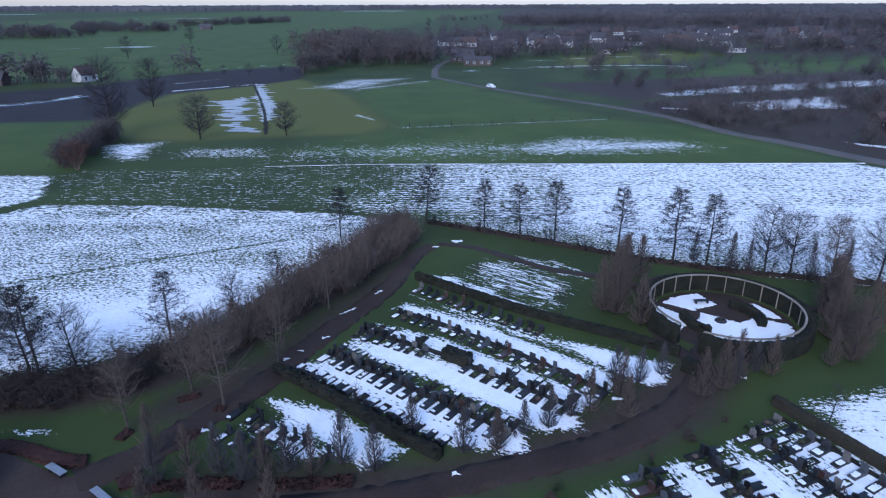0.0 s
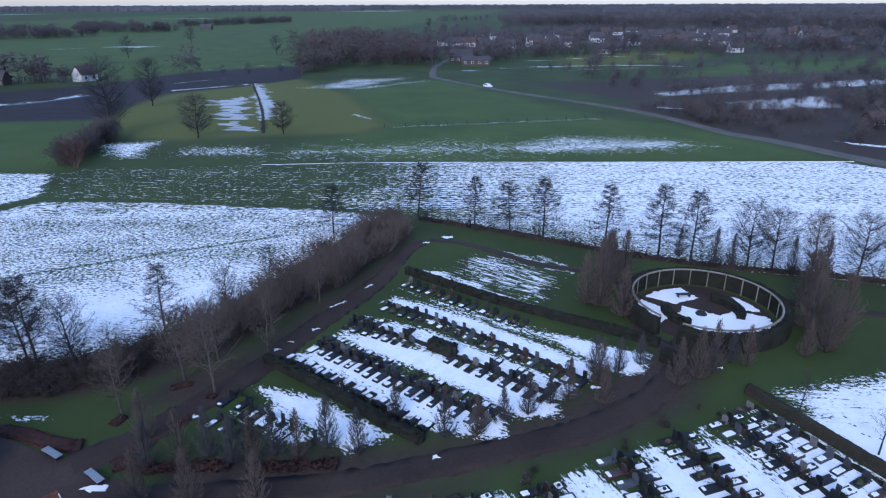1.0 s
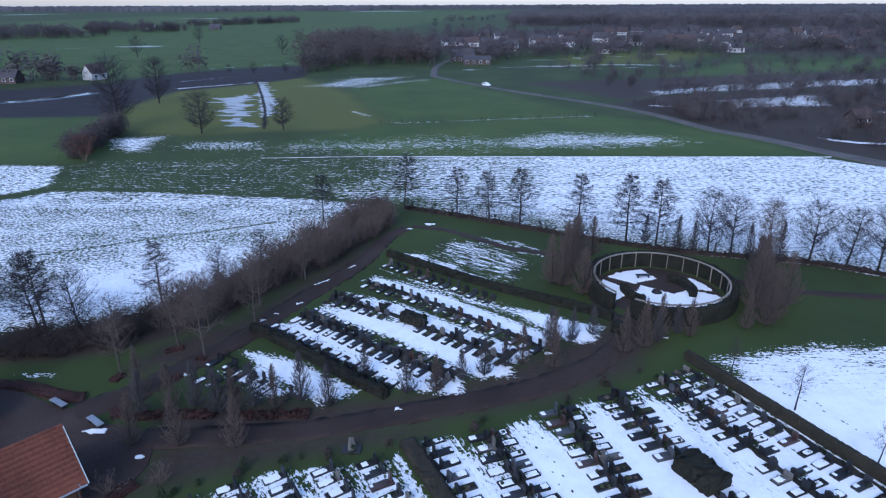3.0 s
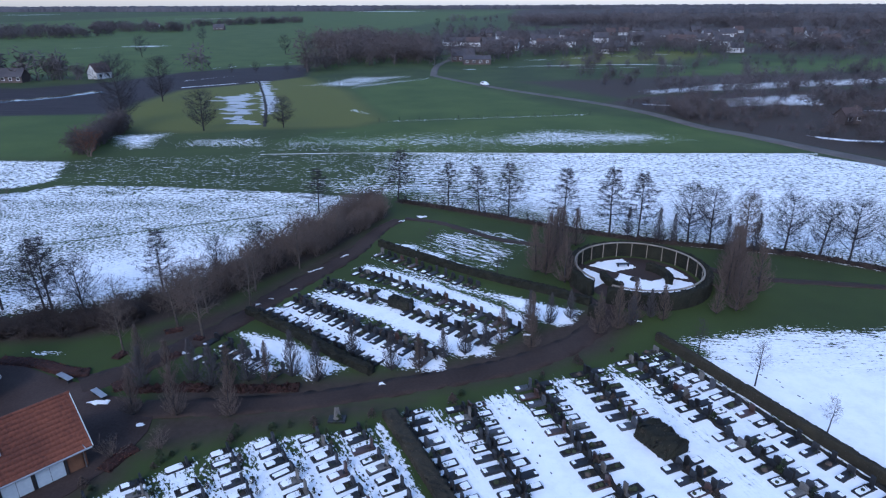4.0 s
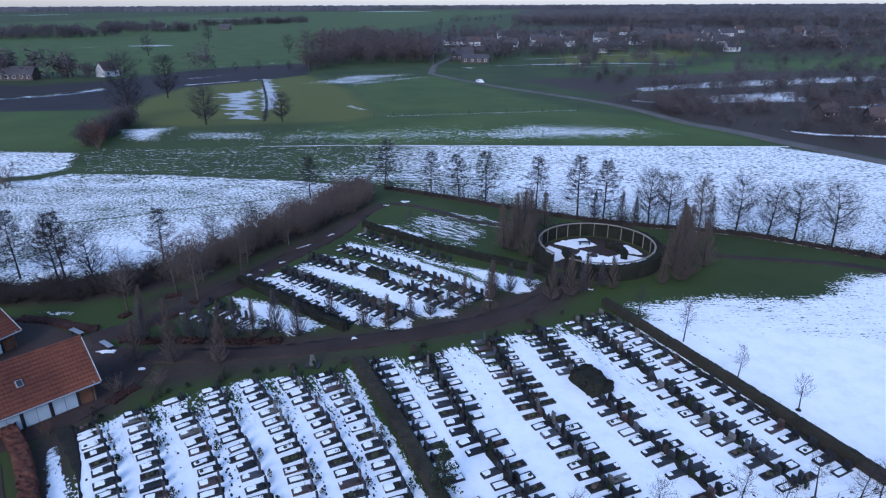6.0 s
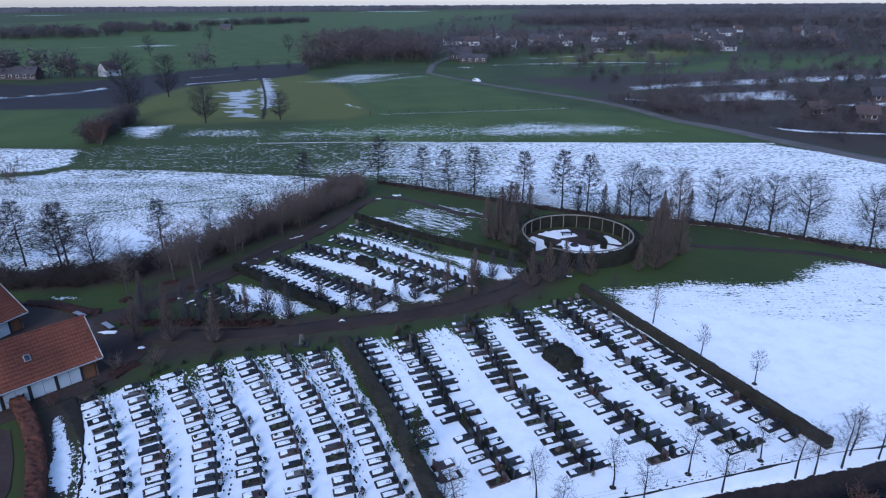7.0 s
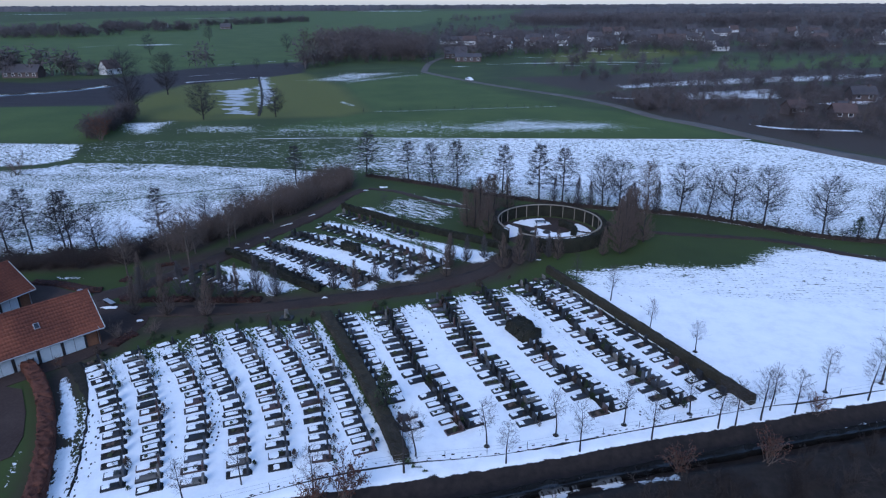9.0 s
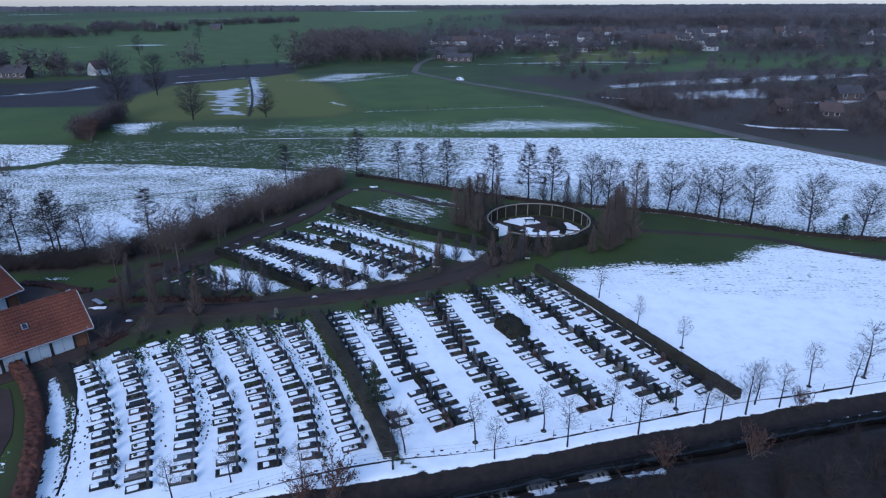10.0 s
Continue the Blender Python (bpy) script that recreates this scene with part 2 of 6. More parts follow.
def window_glass():
    m, n, l, b = material("window_glass")
    b.inputs["Base Color"].default_value = (0.02, 0.024, 0.03, 1)
    b.inputs["Roughness"].default_value = 0.05
    l.new(ramp(n, l, noise_tex(n, l, 2.0), (0.3, (0.018, 0.020, 0.025)), (0.7, (0.035, 0.040, 0.048))), b.inputs["Base Color"])
    return m


M["glass"] = window_glass()


# ---------------------------------------------------------------- mesh tools
def tri_mesh(name, v, f, mat):
    v, f = np.asarray(v, dtype=np.float32).reshape(-1, 3), np.asarray(f, dtype=np.int32).reshape(-1, 3)
    me = bpy.data.meshes.new(name)
    me.vertices.add(len(v))
    me.vertices.foreach_set("co", v.ravel())
    me.loops.add(3 * len(f))
    me.loops.foreach_set("vertex_index", f.ravel())
    me.polygons.add(len(f))
    me.polygons.foreach_set("loop_start", np.arange(0, 3 * len(f), 3, dtype=np.int32))
    me.update(calc_edges=True)
    me.validate()
    me.materials.append(M[mat])
    return me


def under(ob, parent):
    if parent is not None:
        ob.parent = parent
    return ob


def part(name, bm, mat, parent=None, label=""):
    """Links a bmesh as one mesh object under a thing or a part."""
    me = bpy.data.meshes.new(name)
    bm.to_mesh(me)
    bm.free()
    me.materials.append(M[mat])
    return tagged(under(new(name, me), parent), label)


def piece(name, me, parent=None, label="", m=None):
    ob = tagged(under(new(name, me), parent), label)
    if m is not None:
        ob.matrix_local = m
    return ob


def thing(name, label, category, group="", m=None):
    ob = tagged(new(name), label, category, group)
    if m is not None:
        ob.matrix_world = m
    return ob


def box(bm, x0, x1, y0, y1, z0, z1, m=None, soft=0.0):
    made = bmesh.ops.create_cube(bm, size=1.0)["verts"]
    bmesh.ops.transform(bm, matrix=Matrix.Translation(((x0 + x1) / 2, (y0 + y1) / 2, (z0 + z1) / 2))
                        @ Matrix.Diagonal((x1 - x0, y1 - y0, z1 - z0, 1)), verts=made)
    if soft:
        edges = list({e for v in made for e in v.link_edges})
        got = bmesh.ops.bevel(bm, geom=edges, offset=soft, segments=1, affect="EDGES")
        made = list({v for f in got["faces"] for v in f.verts} | {v for v in made if v.is_valid})
    if m is not None:
        bmesh.ops.transform(bm, matrix=m, verts=made)
    return made


def outline(bm, pts, y0, y1, soft=0.0):
    """A flat shape in x and z, with depth from y0 to y1."""
    a = [bm.verts.new((x, y0, z)) for x, z in pts]
    b = [bm.verts.new((x, y1, z)) for x, z in pts]
    k = len(pts)
    fs = [bm.faces.new(a), bm.faces.new(b[::-1])]
    fs += [bm.faces.new((a[(i + 1) % k], a[i], b[i], b[(i + 1) % k])) for i in range(k)]
    bmesh.ops.recalc_face_normals(bm, faces=fs)
    if soft:
        bmesh.ops.bevel(bm, geom=list({e for f in fs[:2] for e in f.edges}), offset=soft, segments=1, affect="EDGES")


class Geo:
    """Gathers triangles."""

    def __init__(self):
        self.v, self.f, self.n = [], [], 0

    def add(self, v, f):
        self.v.append(np.asarray(v, float).reshape(-1, 3))
        self.f.append(np.asarray(f, int).reshape(-1, 3) + self.n)
        self.n += len(self.v[-1])

    def done(self):
        return np.concatenate(self.v), np.concatenate(self.f)

    def mesh(self, name, mat):
        return tri_mesh(name, *self.done(), mat)


def unit(v):
    return v / (np.linalg.norm(v) + 1e-9)


def tube(geo, pts, radii, sides):
    """A tapered limb through pts."""
    pts = np.asarray(pts, float)
    k = len(pts)
    rings = []
    for i in range(k):
        d = unit(pts[min(i + 1, k - 1)] - pts[max(i - 1, 0)])
        u = unit(np.cross(d, (0.31, 0.95, 0.07) if abs(d[2]) > 0.6 else (0, 0, 1)))
        w = np.cross(d, u)
        a = np.arange(sides) * 2 * np.pi / sides
        rings.append(pts[i] + radii[i] * (np.outer(np.cos(a), u) + np.outer(np.sin(a), w)))
    f = []
    for i in range(k - 1):
        for j in range(sides):
            p, q = i * sides + j, i * sides + (j + 1) % sides
            f += [(p, q, q + sides), (p, q + sides, p + sides)]
    geo.add(np.concatenate(rings), f)


def spike(geo, p, q, r):
    """A twig: a long thin pyramid."""
    d = unit(q - p)
    u = unit(np.cross(d, (0.3, 0.2, 0.93) if abs(d[2]) < 0.8 else (1, 0, 0)))
    w = np.cross(d, u)
    geo.add([p + r * u, p + r * (-0.5 * u + 0.87 * w), p + r * (-0.5 * u - 0.87 * w), q], [(0, 1, 3), (1, 2, 3), (2, 0, 3)])


def clump(geo, p, r, rng):
    """A small uneven tetrahedron: a cone, a bud or a leaf clump."""
    a = rng.normal(size=(4, 3))
    a /= np.linalg.norm(a, axis=1)[:, None] + 1e-6
    geo.add(p + a * r * rng.uniform(0.6, 1.3, (4, 1)), [(0, 1, 2), (0, 2, 3), (0, 3, 1), (1, 3, 2)])


def bend(rng, p, d, length, steps, curl=0.12, rise=0.0):
    pts, d = [np.array(p, float)], np.array(d, float)
    for _ in range(steps):
        d = unit(d + rng.normal(size=3) * curl + np.array((0, 0, rise)))
        pts.append(pts[-1] + d * length / steps)
    return pts


def turned(rng, d, angle):
    u = unit(np.cross(d, rng.normal(size=3)))
    return unit(np.cos(angle) * d + np.sin(angle) * u)


def along(pts, s):
    k = min(int(s * (len(pts) - 1)), len(pts) - 2)
    w = s * (len(pts) - 1) - k
    return pts[k] * (1 - w) + pts[k + 1] * w


# ---------------------------------------------------------------- trees
def alder_parts(seed, h):
    """Straight leader, tiered side branches, dark cones on the twigs."""
    rng = np.random.default_rng(seed)
    trunk, limbs, twigs, cones = Geo(), Geo(), Geo(), Geo()
    pts = bend(rng, (0, 0, -0.1), (0, 0, 1), h, 9, 0.025, 0.02)
    tube(trunk, pts, np.linspace(0.13, 0.015, 10) * h / 8, 7)
    count = 60
    for i in range(count):
        s = 0.24 + 0.74 * (i + rng.uniform(0, 0.8)) / count
        p, az = along(pts, s), i * 2.4 + rng.uniform(-0.5, 0.5)
        ln = h * (0.44 * (1 - s) ** 0.9 * min(1.0, (s - 0.10) / 0.22) + 0.035) * rng.uniform(0.6, 1.25)
        el = rng.uniform(-0.12, 0.28)
        b = bend(rng, p, (np.cos(az) * np.cos(el), np.sin(az) * np.cos(el), np.sin(el)), ln, 4, 0.12, 0.06)
        tube(limbs, b, np.linspace(0.030, 0.010, 5), 3)
        for _ in range(16):
            q = along(b, rng.uniform(0.15, 1.0))
            t = unit(turned(rng, unit(b[-1] - b[0]), rng.uniform(0.3, 0.9)) * np.array((1, 1, 0.55)))
            e = q + t * rng.uniform(0.25, 0.65)
            spike(twigs, q, e, 0.015)
            for _ in range(2):
                w = q + (e - q) * rng.uniform(0.4, 1.0)
                g = w + turned(rng, t, 0.8) * rng.uniform(0.15, 0.35)
                spike(twigs, w, g, 0.010)
                clump(cones, g, rng.uniform(0.04, 0.08), rng)
            clump(cones, e, rng.uniform(0.05, 0.10), rng)
    return (("trunk", trunk, "bark"), ("branchwork", limbs, "bark"), ("crown", twigs, "twig"), ("cone_crop", cones, "cones"))


def round_parts(seed, h, clear=0.22, wide=0.36, bark="bark", twig="twig", limbs_n=62, twigs_n=16, thick=0.0115):
    """A rounded bare crown: limbs rise from the stem to all parts of it and end in fine twigs."""
    rng = np.random.default_rng(seed)
    trunk, limbs, twigs = Geo(), Geo(), Geo()
    pts = bend(rng, (0, 0, -0.1), (0, 0, 1), h * 0.9, 9, 0.035, 0.06)
    tube(trunk, pts, np.linspace(0.15, 0.015, 10) * h / 9, 7)
    mid, tall = h * (clear + 1.0) / 2, h * (1.0 - clear) / 2
    for i in range(limbs_n):
        z = -0.80 + 1.76 * (i + rng.uniform(0, 1)) / limbs_n
        az, out = i * 2.4 + rng.uniform(-0.5, 0.5), math.sqrt(max(0.02, 1 - z * z)) * rng.uniform(0.55, 1.0)
        fat = wide * h * (1.0 - 0.06 * z)
        goal = np.array((math.cos(az) * out * fat, math.sin(az) * out * fat, mid + z * tall * 0.9))
        flat = math.hypot(goal[0], goal[1])
        low = min(max(goal[2] - flat * rng.uniform(0.3, 1.0), h * clear * 0.75), h * 0.82)
        a = along(pts, low / (h * 0.9))
        knee = (a + goal) / 2 + np.array((0, 0, -0.10 * flat)) + rng.normal(size=3) * 0.05 * h / 9
        b = [a, (a * 0.55 + knee * 0.9 + goal * 0.05) / 1.5, knee * 0.75 + (a + goal) * 0.125, (knee + goal) / 2, goal]
        r = (0.012 + 0.008 * np.linalg.norm(goal - a)) * h / 9
        tube(limbs, b, (r, r * 0.8, r * 0.62, r * 0.42, r * 0.22), 4)
        lead = unit(goal - a)
        for k in range(twigs_n):
            q = along(b, 0.3 + 0.7 * (k + rng.uniform(0, 1)) / twigs_n)
            t = unit(lead * 0.5 + rng.normal(size=3) * 0.55 + np.array((0, 0, 0.12)))
            e = q + t * rng.uniform(0.45, 1.05) * h / 9
            spike(twigs, q, e, thick)
            for _ in range(3):
                w = q + (e - q) * rng.uniform(0.2, 0.95)
                spike(twigs, w, w + turned(rng, t, 0.75) * rng.uniform(0.25, 0.65) * h / 9, thick * 0.8)
    return (("trunk", trunk, bark), ("branchwork", limbs, bark), ("crown", twigs, twig))


def column_parts(seed, h, leaf=True):
    """A flame of fine upright twigs: widest below the middle, drawn to a point."""
    rng = np.random.default_rng(seed)
    trunk, limbs, twigs, leaves = Geo(), Geo(), Geo(), Geo()
    pts = bend(rng, (0, 0, -0.1), (0, 0, 1), h * 0.97, 7, 0.015, 0.05)
    tube(trunk, pts, np.linspace(0.075, 0.010, 8) * h / 5, 6)
    count = 110
    for i in range(count):
        q = 0.12 + 0.84 * ((i + rng.uniform(0, 1)) / count) ** 1.2
        wide = h * 0.25 * ((q / 0.30) ** 0.5 if q < 0.30 else 1 - 0.98 * (q - 0.30) / 0.70)
        az, r = i * 2.4 + rng.uniform(-0.4, 0.4), wide * math.sqrt(rng.uniform(0.12, 1.0))
        goal = np.array((math.cos(az) * r, math.sin(az) * r, q * h)) + along(pts, min(q, 0.98)) * np.array((1, 1, 0))
        a = along(pts, max(0.05, q - 0.06 - 1.1 * r / h))
        b = [a, a * 0.6 + goal * 0.4 + np.array((math.cos(az), math.sin(az), 0)) * r * 0.22, goal]
        tube(limbs, b, (0.011, 0.008, 0.004), 3)
        lead = unit(goal - b[1])
        for _ in range(8 if leaf else 13):
            p = along(b, rng.uniform(0.2, 1.0))
            t = unit(lead + rng.normal(size=3) * 0.28 + np.array((0, 0, 0.35)))
            e = p + t * rng.uniform(0.18, 0.42) * h / 5
            spike(twigs, p, e, 0.011)
            w = p + (e - p) * rng.uniform(0.2, 0.8)
            for _ in range(1 if leaf else 2):
                spike(twigs, w, w + turned(rng, t, 0.6) * rng.uniform(0.12, 0.30), 0.010)
            if leaf:
                clump(leaves, p + (e - p) * rng.uniform(0.2, 1) + rng.normal(size=3) * 0.05, rng.uniform(0.03, 0.06), rng)
    fine = "brown_twig" if leaf else "column_twig"
    out = [("trunk", trunk, "bark"), ("branchwork", limbs, fine), ("crown", twigs, fine)]
    return tuple(out + [("foliage", leaves, "brown_leaf")]) if leaf else tuple(out)


def sapling_parts(seed, h):
    return round_parts(seed, h, 0.34, 0.24, "bark", "sapling_twig", 24, 8, 0.0075)


def shrub_parts(seed, h, stems=13, twig="brown_twig", leaf=""):
    """Many stems from one stool, with a haze of twigs."""
    rng = np.random.default_rng(seed)
    limbs, twigs, leaves = Geo(), Geo(), Geo()
    for i in range(stems):
        az, el = i * 2.4 + rng.uniform(-0.5, 0.5), rng.uniform(0.75, 1.45)
        b = bend(rng, (rng.normal() * 0.2, rng.normal() * 0.2, -0.05), (np.cos(az) * np.cos(el), np.sin(az) * np.cos(el), np.sin(el)),
                 h * rng.uniform(0.6, 1.0), 4, 0.12, 0.1)
        tube(limbs, b, np.linspace(0.028, 0.009, 5), 3)
        for _ in range(7):
            q = along(b, rng.uniform(0.25, 1.0))
            t = unit(turned(rng, unit(b[-1] - b[0]), rng.uniform(0.3, 0.9)) + np.array((0, 0, 0.2)))
            e = q + t * h * rng.uniform(0.15, 0.34)
            spike(twigs, q, e, 0.018)
            for _ in range(4):
                w = q + (e - q) * rng.uniform(0.2, 1.0)
                g = w + turned(rng, t, rng.uniform(0.3, 0.9)) * h * rng.uniform(0.06, 0.17)
                spike(twigs, w, g, 0.017)
                if leaf:
                    clump(leaves, g, rng.uniform(0.05, 0.10), rng)
                    clump(leaves, w, rng.uniform(0.04, 0.08), rng)
    out = [("branchwork", limbs, twig), ("crown", twigs, twig)]
    return tuple(out + [("foliage", leaves, leaf)]) if leaf else tuple(out)


def conifer_parts(seed, h):
    rng = np.random.default_rng(seed)
    trunk, limbs, needles = Geo(), Geo(), Geo()
    tube(trunk, bend(rng, (0, 0, -0.1), (0, 0, 1), h, 6, 0.02, 0.05), np.linspace(0.08, 0.012, 7), 6)
    for i in range(46):
        s = 0.1 + 0.88 * i / 46
        az = i * 2.4
        ln = (h * 0.27 * (1 - s) ** 0.8 + 0.12) * rng.uniform(0.7, 1.2)
        b = bend(rng, (0, 0, s * h), (np.cos(az), np.sin(az), 0.35), ln, 3, 0.1, -0.02)
        tube(limbs, b, (0.02, 0.014, 0.01, 0.005), 3)
        for _ in range(16):
            clump(needles, along(b, rng.uniform(0.2, 1)) + rng.normal(size=3) * 0.09, rng.uniform(0.05, 0.12), rng)
    return (("trunk", trunk, "bark"), ("branchwork", limbs, "bark"), ("foliage", needles, "needle"))


SHAPES = {}


def plant(kind, make, variants, x, y, turn, size, name, label, category, group="", flat=1.0):
    """Stands one of a few grown shapes at a place; alike ones share their meshes."""
    key = (kind, int(variants) and int(abs(x * 7.3 + y * 3.1)) % variants)
    m = Matrix.Translation((x, y, 0)) @ Matrix.Rotation(turn, 4, "Z")
    if key not in SHAPES:
        SHAPES[key] = [(n, g.mesh(n, mat)) for n, g, mat in make(1000 + 37 * key[1] + sum(map(ord, kind)))]
    ob = thing(name, label, category, group, m)
    ob.scale = (size * flat, size * flat, size)
    for n, me in SHAPES[key]:
        tagged(piece(n, me, ob), kind="" if n == "trunk" else "stuff")
    return ob


def scatter(name, kind, make, variants, places):
    """One uncountable growth: grown shapes at many places, joined by material."""
    shapes = [[(n, *g.done(), mat) for n, g, mat in make(500 + 11 * k + sum(map(ord, kind)))] for k in range(variants)]
    heap = {}
    for k, (x, y, z, turn, sx, sz) in enumerate(places):
        c, s = math.cos(turn), math.sin(turn)
        r = np.array(((c * sx, -s * sx, 0), (s * sx, c * sx, 0), (0, 0, sz)))
        for n, v, f, mat in shapes[k % variants]:
            heap.setdefault((n, mat), Geo()).add(v @ r.T + (x, y, z), f)
    return [(n, g.mesh(n, mat)) for (n, mat), g in heap.items()]


# ---------------------------------------------------------------- plan: zones of the ground
def inside(px, py, poly):
    """Signed distance to a polygon, positive inside."""
    p = np.array(poly, float)
    q = np.roll(p, -1, axis=0)
    best = np.full(px.shape, 1e18)
    odd = np.zeros(px.shape, bool)
    for (ax, ay), (bx, by) in zip(p, q):
        dx, dy = bx - ax, by - ay
        t = np.clip(((px - ax) * dx + (py - ay) * dy) / (dx * dx + dy * dy + 1e-9), 0, 1)
        best = np.minimum(best, (px - ax - t * dx) ** 2 + (py - ay - t * dy) ** 2)
        cut = (ay > py) != (by > py)
        odd ^= cut & (px < (bx - ax) * (py - ay) / (by - ay + 1e-12) + ax)
    d = np.sqrt(best)
    return np.where(odd, d, -d)


def off_line(px, py, line):
    """Distance to a polyline, negative on its right-hand side."""
    best, side = np.full(px.shape, 1e18), np.zeros(px.shape)
    for (ax, ay), (bx, by) in zip(line, line[1:]):
        dx, dy = bx - ax, by - ay
        t = np.clip(((px - ax) * dx + (py - ay) * dy) / (dx * dx + dy * dy + 1e-9), 0, 1)
        d = (px - ax - t * dx) ** 2 + (py - ay - t * dy) ** 2
        s = np.sign(dx * (py - ay) - dy * (px - ax))
        side = np.where(d < best, s, side)
        best = np.minimum(best, d)
    return np.sqrt(best) * np.where(side == 0, 1, side)


SNOW_EDGE = [(-60, -13.8), (-20, -2.8), (-6, 1.4), (5, 4.2), (9.8, 5.4), (14.6, 6.5), (24.7, 9.5), (31.2, 11.7), (36.5, 13.1), (41, 14.4), (44.3, 15.6), (53.6, 18.2), (80, 26.2), (140, 46.2)]
WIRE = [(-12, -1.5), (0.7, 3.5), (5.65, 5.8), (11.5, 7.7), (18.3, 9.0), (24.9, 11.0), (31.6, 13.2), (39.9, 15.9), (45.2, 17.2), (54.7, 19.9), (85, 28.5)]
BELT_IN = [(-75, 36.4), (-50, 39.4), (-38.5, 40.6), (-32.4, 41.6), (-25.9, 44.8), (-20.6, 49.5), (-19.4, 53.7), (-15.6, 59.5), (-11.6, 66), (-8.2, 74), (-5.5, 82)]
BELT_OUT = [(-75, 43), (-60, 44.4), (-43, 46.0), (-36, 47.2), (-31, 50), (-28.0, 53.2), (-24.0, 59), (-19.8, 68.5), (-14.8, 80.5), (-9.5, 89.5)]
BELT = BELT_IN + BELT_OUT[::-1]
NORTH_HEDGE = [(-5, 89.5), (5.4, 84.6), (14.5, 79.8), (22.7, 75.4), (34.2, 71.0), (50.6, 66.9), (66, 58.2), (80, 55), (120, 47)]
ROAD = [(6, 460), (-3.9, 391), (-11, 344), (-10.9, 299), (-7.5, 285), (18.9, 242.7), (49.7, 203.8), (62.6, 180.7), (69.2, 161.4), (78.2, 147.6), (88, 129), (101, 108), (130, 70), (170, 22)]

# Lying snow: cover, softness of the edge in metres, how far it melts in stripes, outline.
SNOW = []
# Two fields that keep their own snow inside their edges.
WEST_FIELD = ((-74, 93), (-69.5, 98.3), (-48.5, 97.9), (-19.4, 94.1), (-10.6, 91.4), (-14.5, 81), (-19.5, 69.6), (-23.3, 59), (-27, 53), (-33, 47.4), (-43, 45), (-75, 42), (-130, 46), (-130, 78))
DRILLED_FIELD = ((-71, 100), (-78, 115), (-77, 120.6), (-13, 126.8), (81, 128.6), (92, 118), (130, 64), (100, 50), (66, 57.5), (50.6, 66.5), (34.2, 70.5), (14.5, 79.5), (-6, 91.5), (-19.4, 94.5), (-48, 98.6))


def lying_snow(cover, soft, melt, *rim, home=None):
    SNOW.append((rim, cover, soft, melt, 1.0 if cover < 0.8 and cover != 0.6 or soft > 14 else 0.55, home))


lying_snow(1.45, 0.5, 0, (-19.6, 19.2), (-17.0, 15.2), (-15.2, 11.9), (-13.5, 8.6), (-12.0, 5.2), (-10.8, 2.0), (-9.4, -1), (-2, 2), (5, 3.6), (9.8, 5.0), (14.6, 6.1), (12.3, 7.4), (11.1, 8.3), (0.2, 30), (-1.0, 28.8), (-4.5, 28.2), (-9, 27.3), (-13, 25), (-17, 22))
lying_snow(1.45, 0.9, 0, (1.4, 31), (3.2, 31.6), (7, 32.6), (13, 35.6), (18, 38.4), (23, 41.2), (25.7, 42.3), (39.9, 16.5), (43, 17), (53.6, 17.8), (44.3, 15.2), (36.5, 12.6), (24.7, 9.0), (14.6, 6.1), (12.2, 7.6))
lying_snow(0.90, 2.2, 0.45, (27.5, 44), (34.1, 46.0), (40.8, 47.2), (47.8, 46.6), (51.8, 48.2), (57.4, 53.6), (62.4, 54.6), (71.8, 49.3), (95, 41), (90, 28), (53.6, 17.8), (41.2, 16.4))
lying_snow(1.45, 2.6, 0.2, (27.4, 41.0), (33, 40.6), (42, 39.6), (50, 38.6), (57, 37.0), (68, 34), (95, 26), (90, 25), (53, 16), (39, 14))
lying_snow(1.25, 1.2, 0.2, (-16.6, 48.6), (-13.1, 50.2), (-11.4, 51.2), (-9.7, 49.9), (-3.8, 46.2), (1.2, 42.8), (5.0, 39.6), (5.0, 36.8), (2.2, 37.2), (-0.6, 37.6), (-5.2, 40.8), (-10.4, 45.0))
lying_snow(1.20, 1.1, 0.25, (-11.9, 52.2), (-10.6, 54.8), (-4.0, 51.6), (2.2, 47.6), (9.2, 42.8), (9.8, 39.9), (6.4, 39.5), (2.2, 42.8), (-4.8, 47.9))
lying_snow(0.92, 1.0, 0.5, (-10.2, 54.8), (-8.6, 58.0), (-1.4, 54.2), (5.4, 49.3), (12.0, 44.2), (9.6, 41.8), (2.2, 47.0), (-4.2, 51.2))
lying_snow(1.15, 1.1, 0.4, (-7.8, 60.4), (-6.0, 62.2), (1.0, 58.2), (7.8, 53.0), (14.2, 47.6), (12.8, 44.8), (6.2, 49.8), (-0.8, 55.2))
lying_snow(0.55, 1.0, 0.8, (-6.0, 64.0), (0.6, 60.4), (6.4, 56.8), (13.8, 51.6), (15.4, 48.6), (8.0, 52.6), (0.4, 57.8))
lying_snow(1.25, 1.1, 0.2, (9.4, 54.2), (13.2, 52.8), (19.6, 49.8), (18.0, 46.5), (16.4, 46.1), (14.6, 47.2), (11.8, 50.2))
lying_snow(1.20, 1.2, 0.3, (-16.6, 43.8), (-10.6, 42.2), (-3.9, 37.4), (-7.0, 35.2), (-10, 37.4), (-13.5, 40))
lying_snow(0.86, 1.0, 0.6, (-17.9, 39.8), (-12, 35.6), (-9.1, 36.6), (-13.4, 41.4))
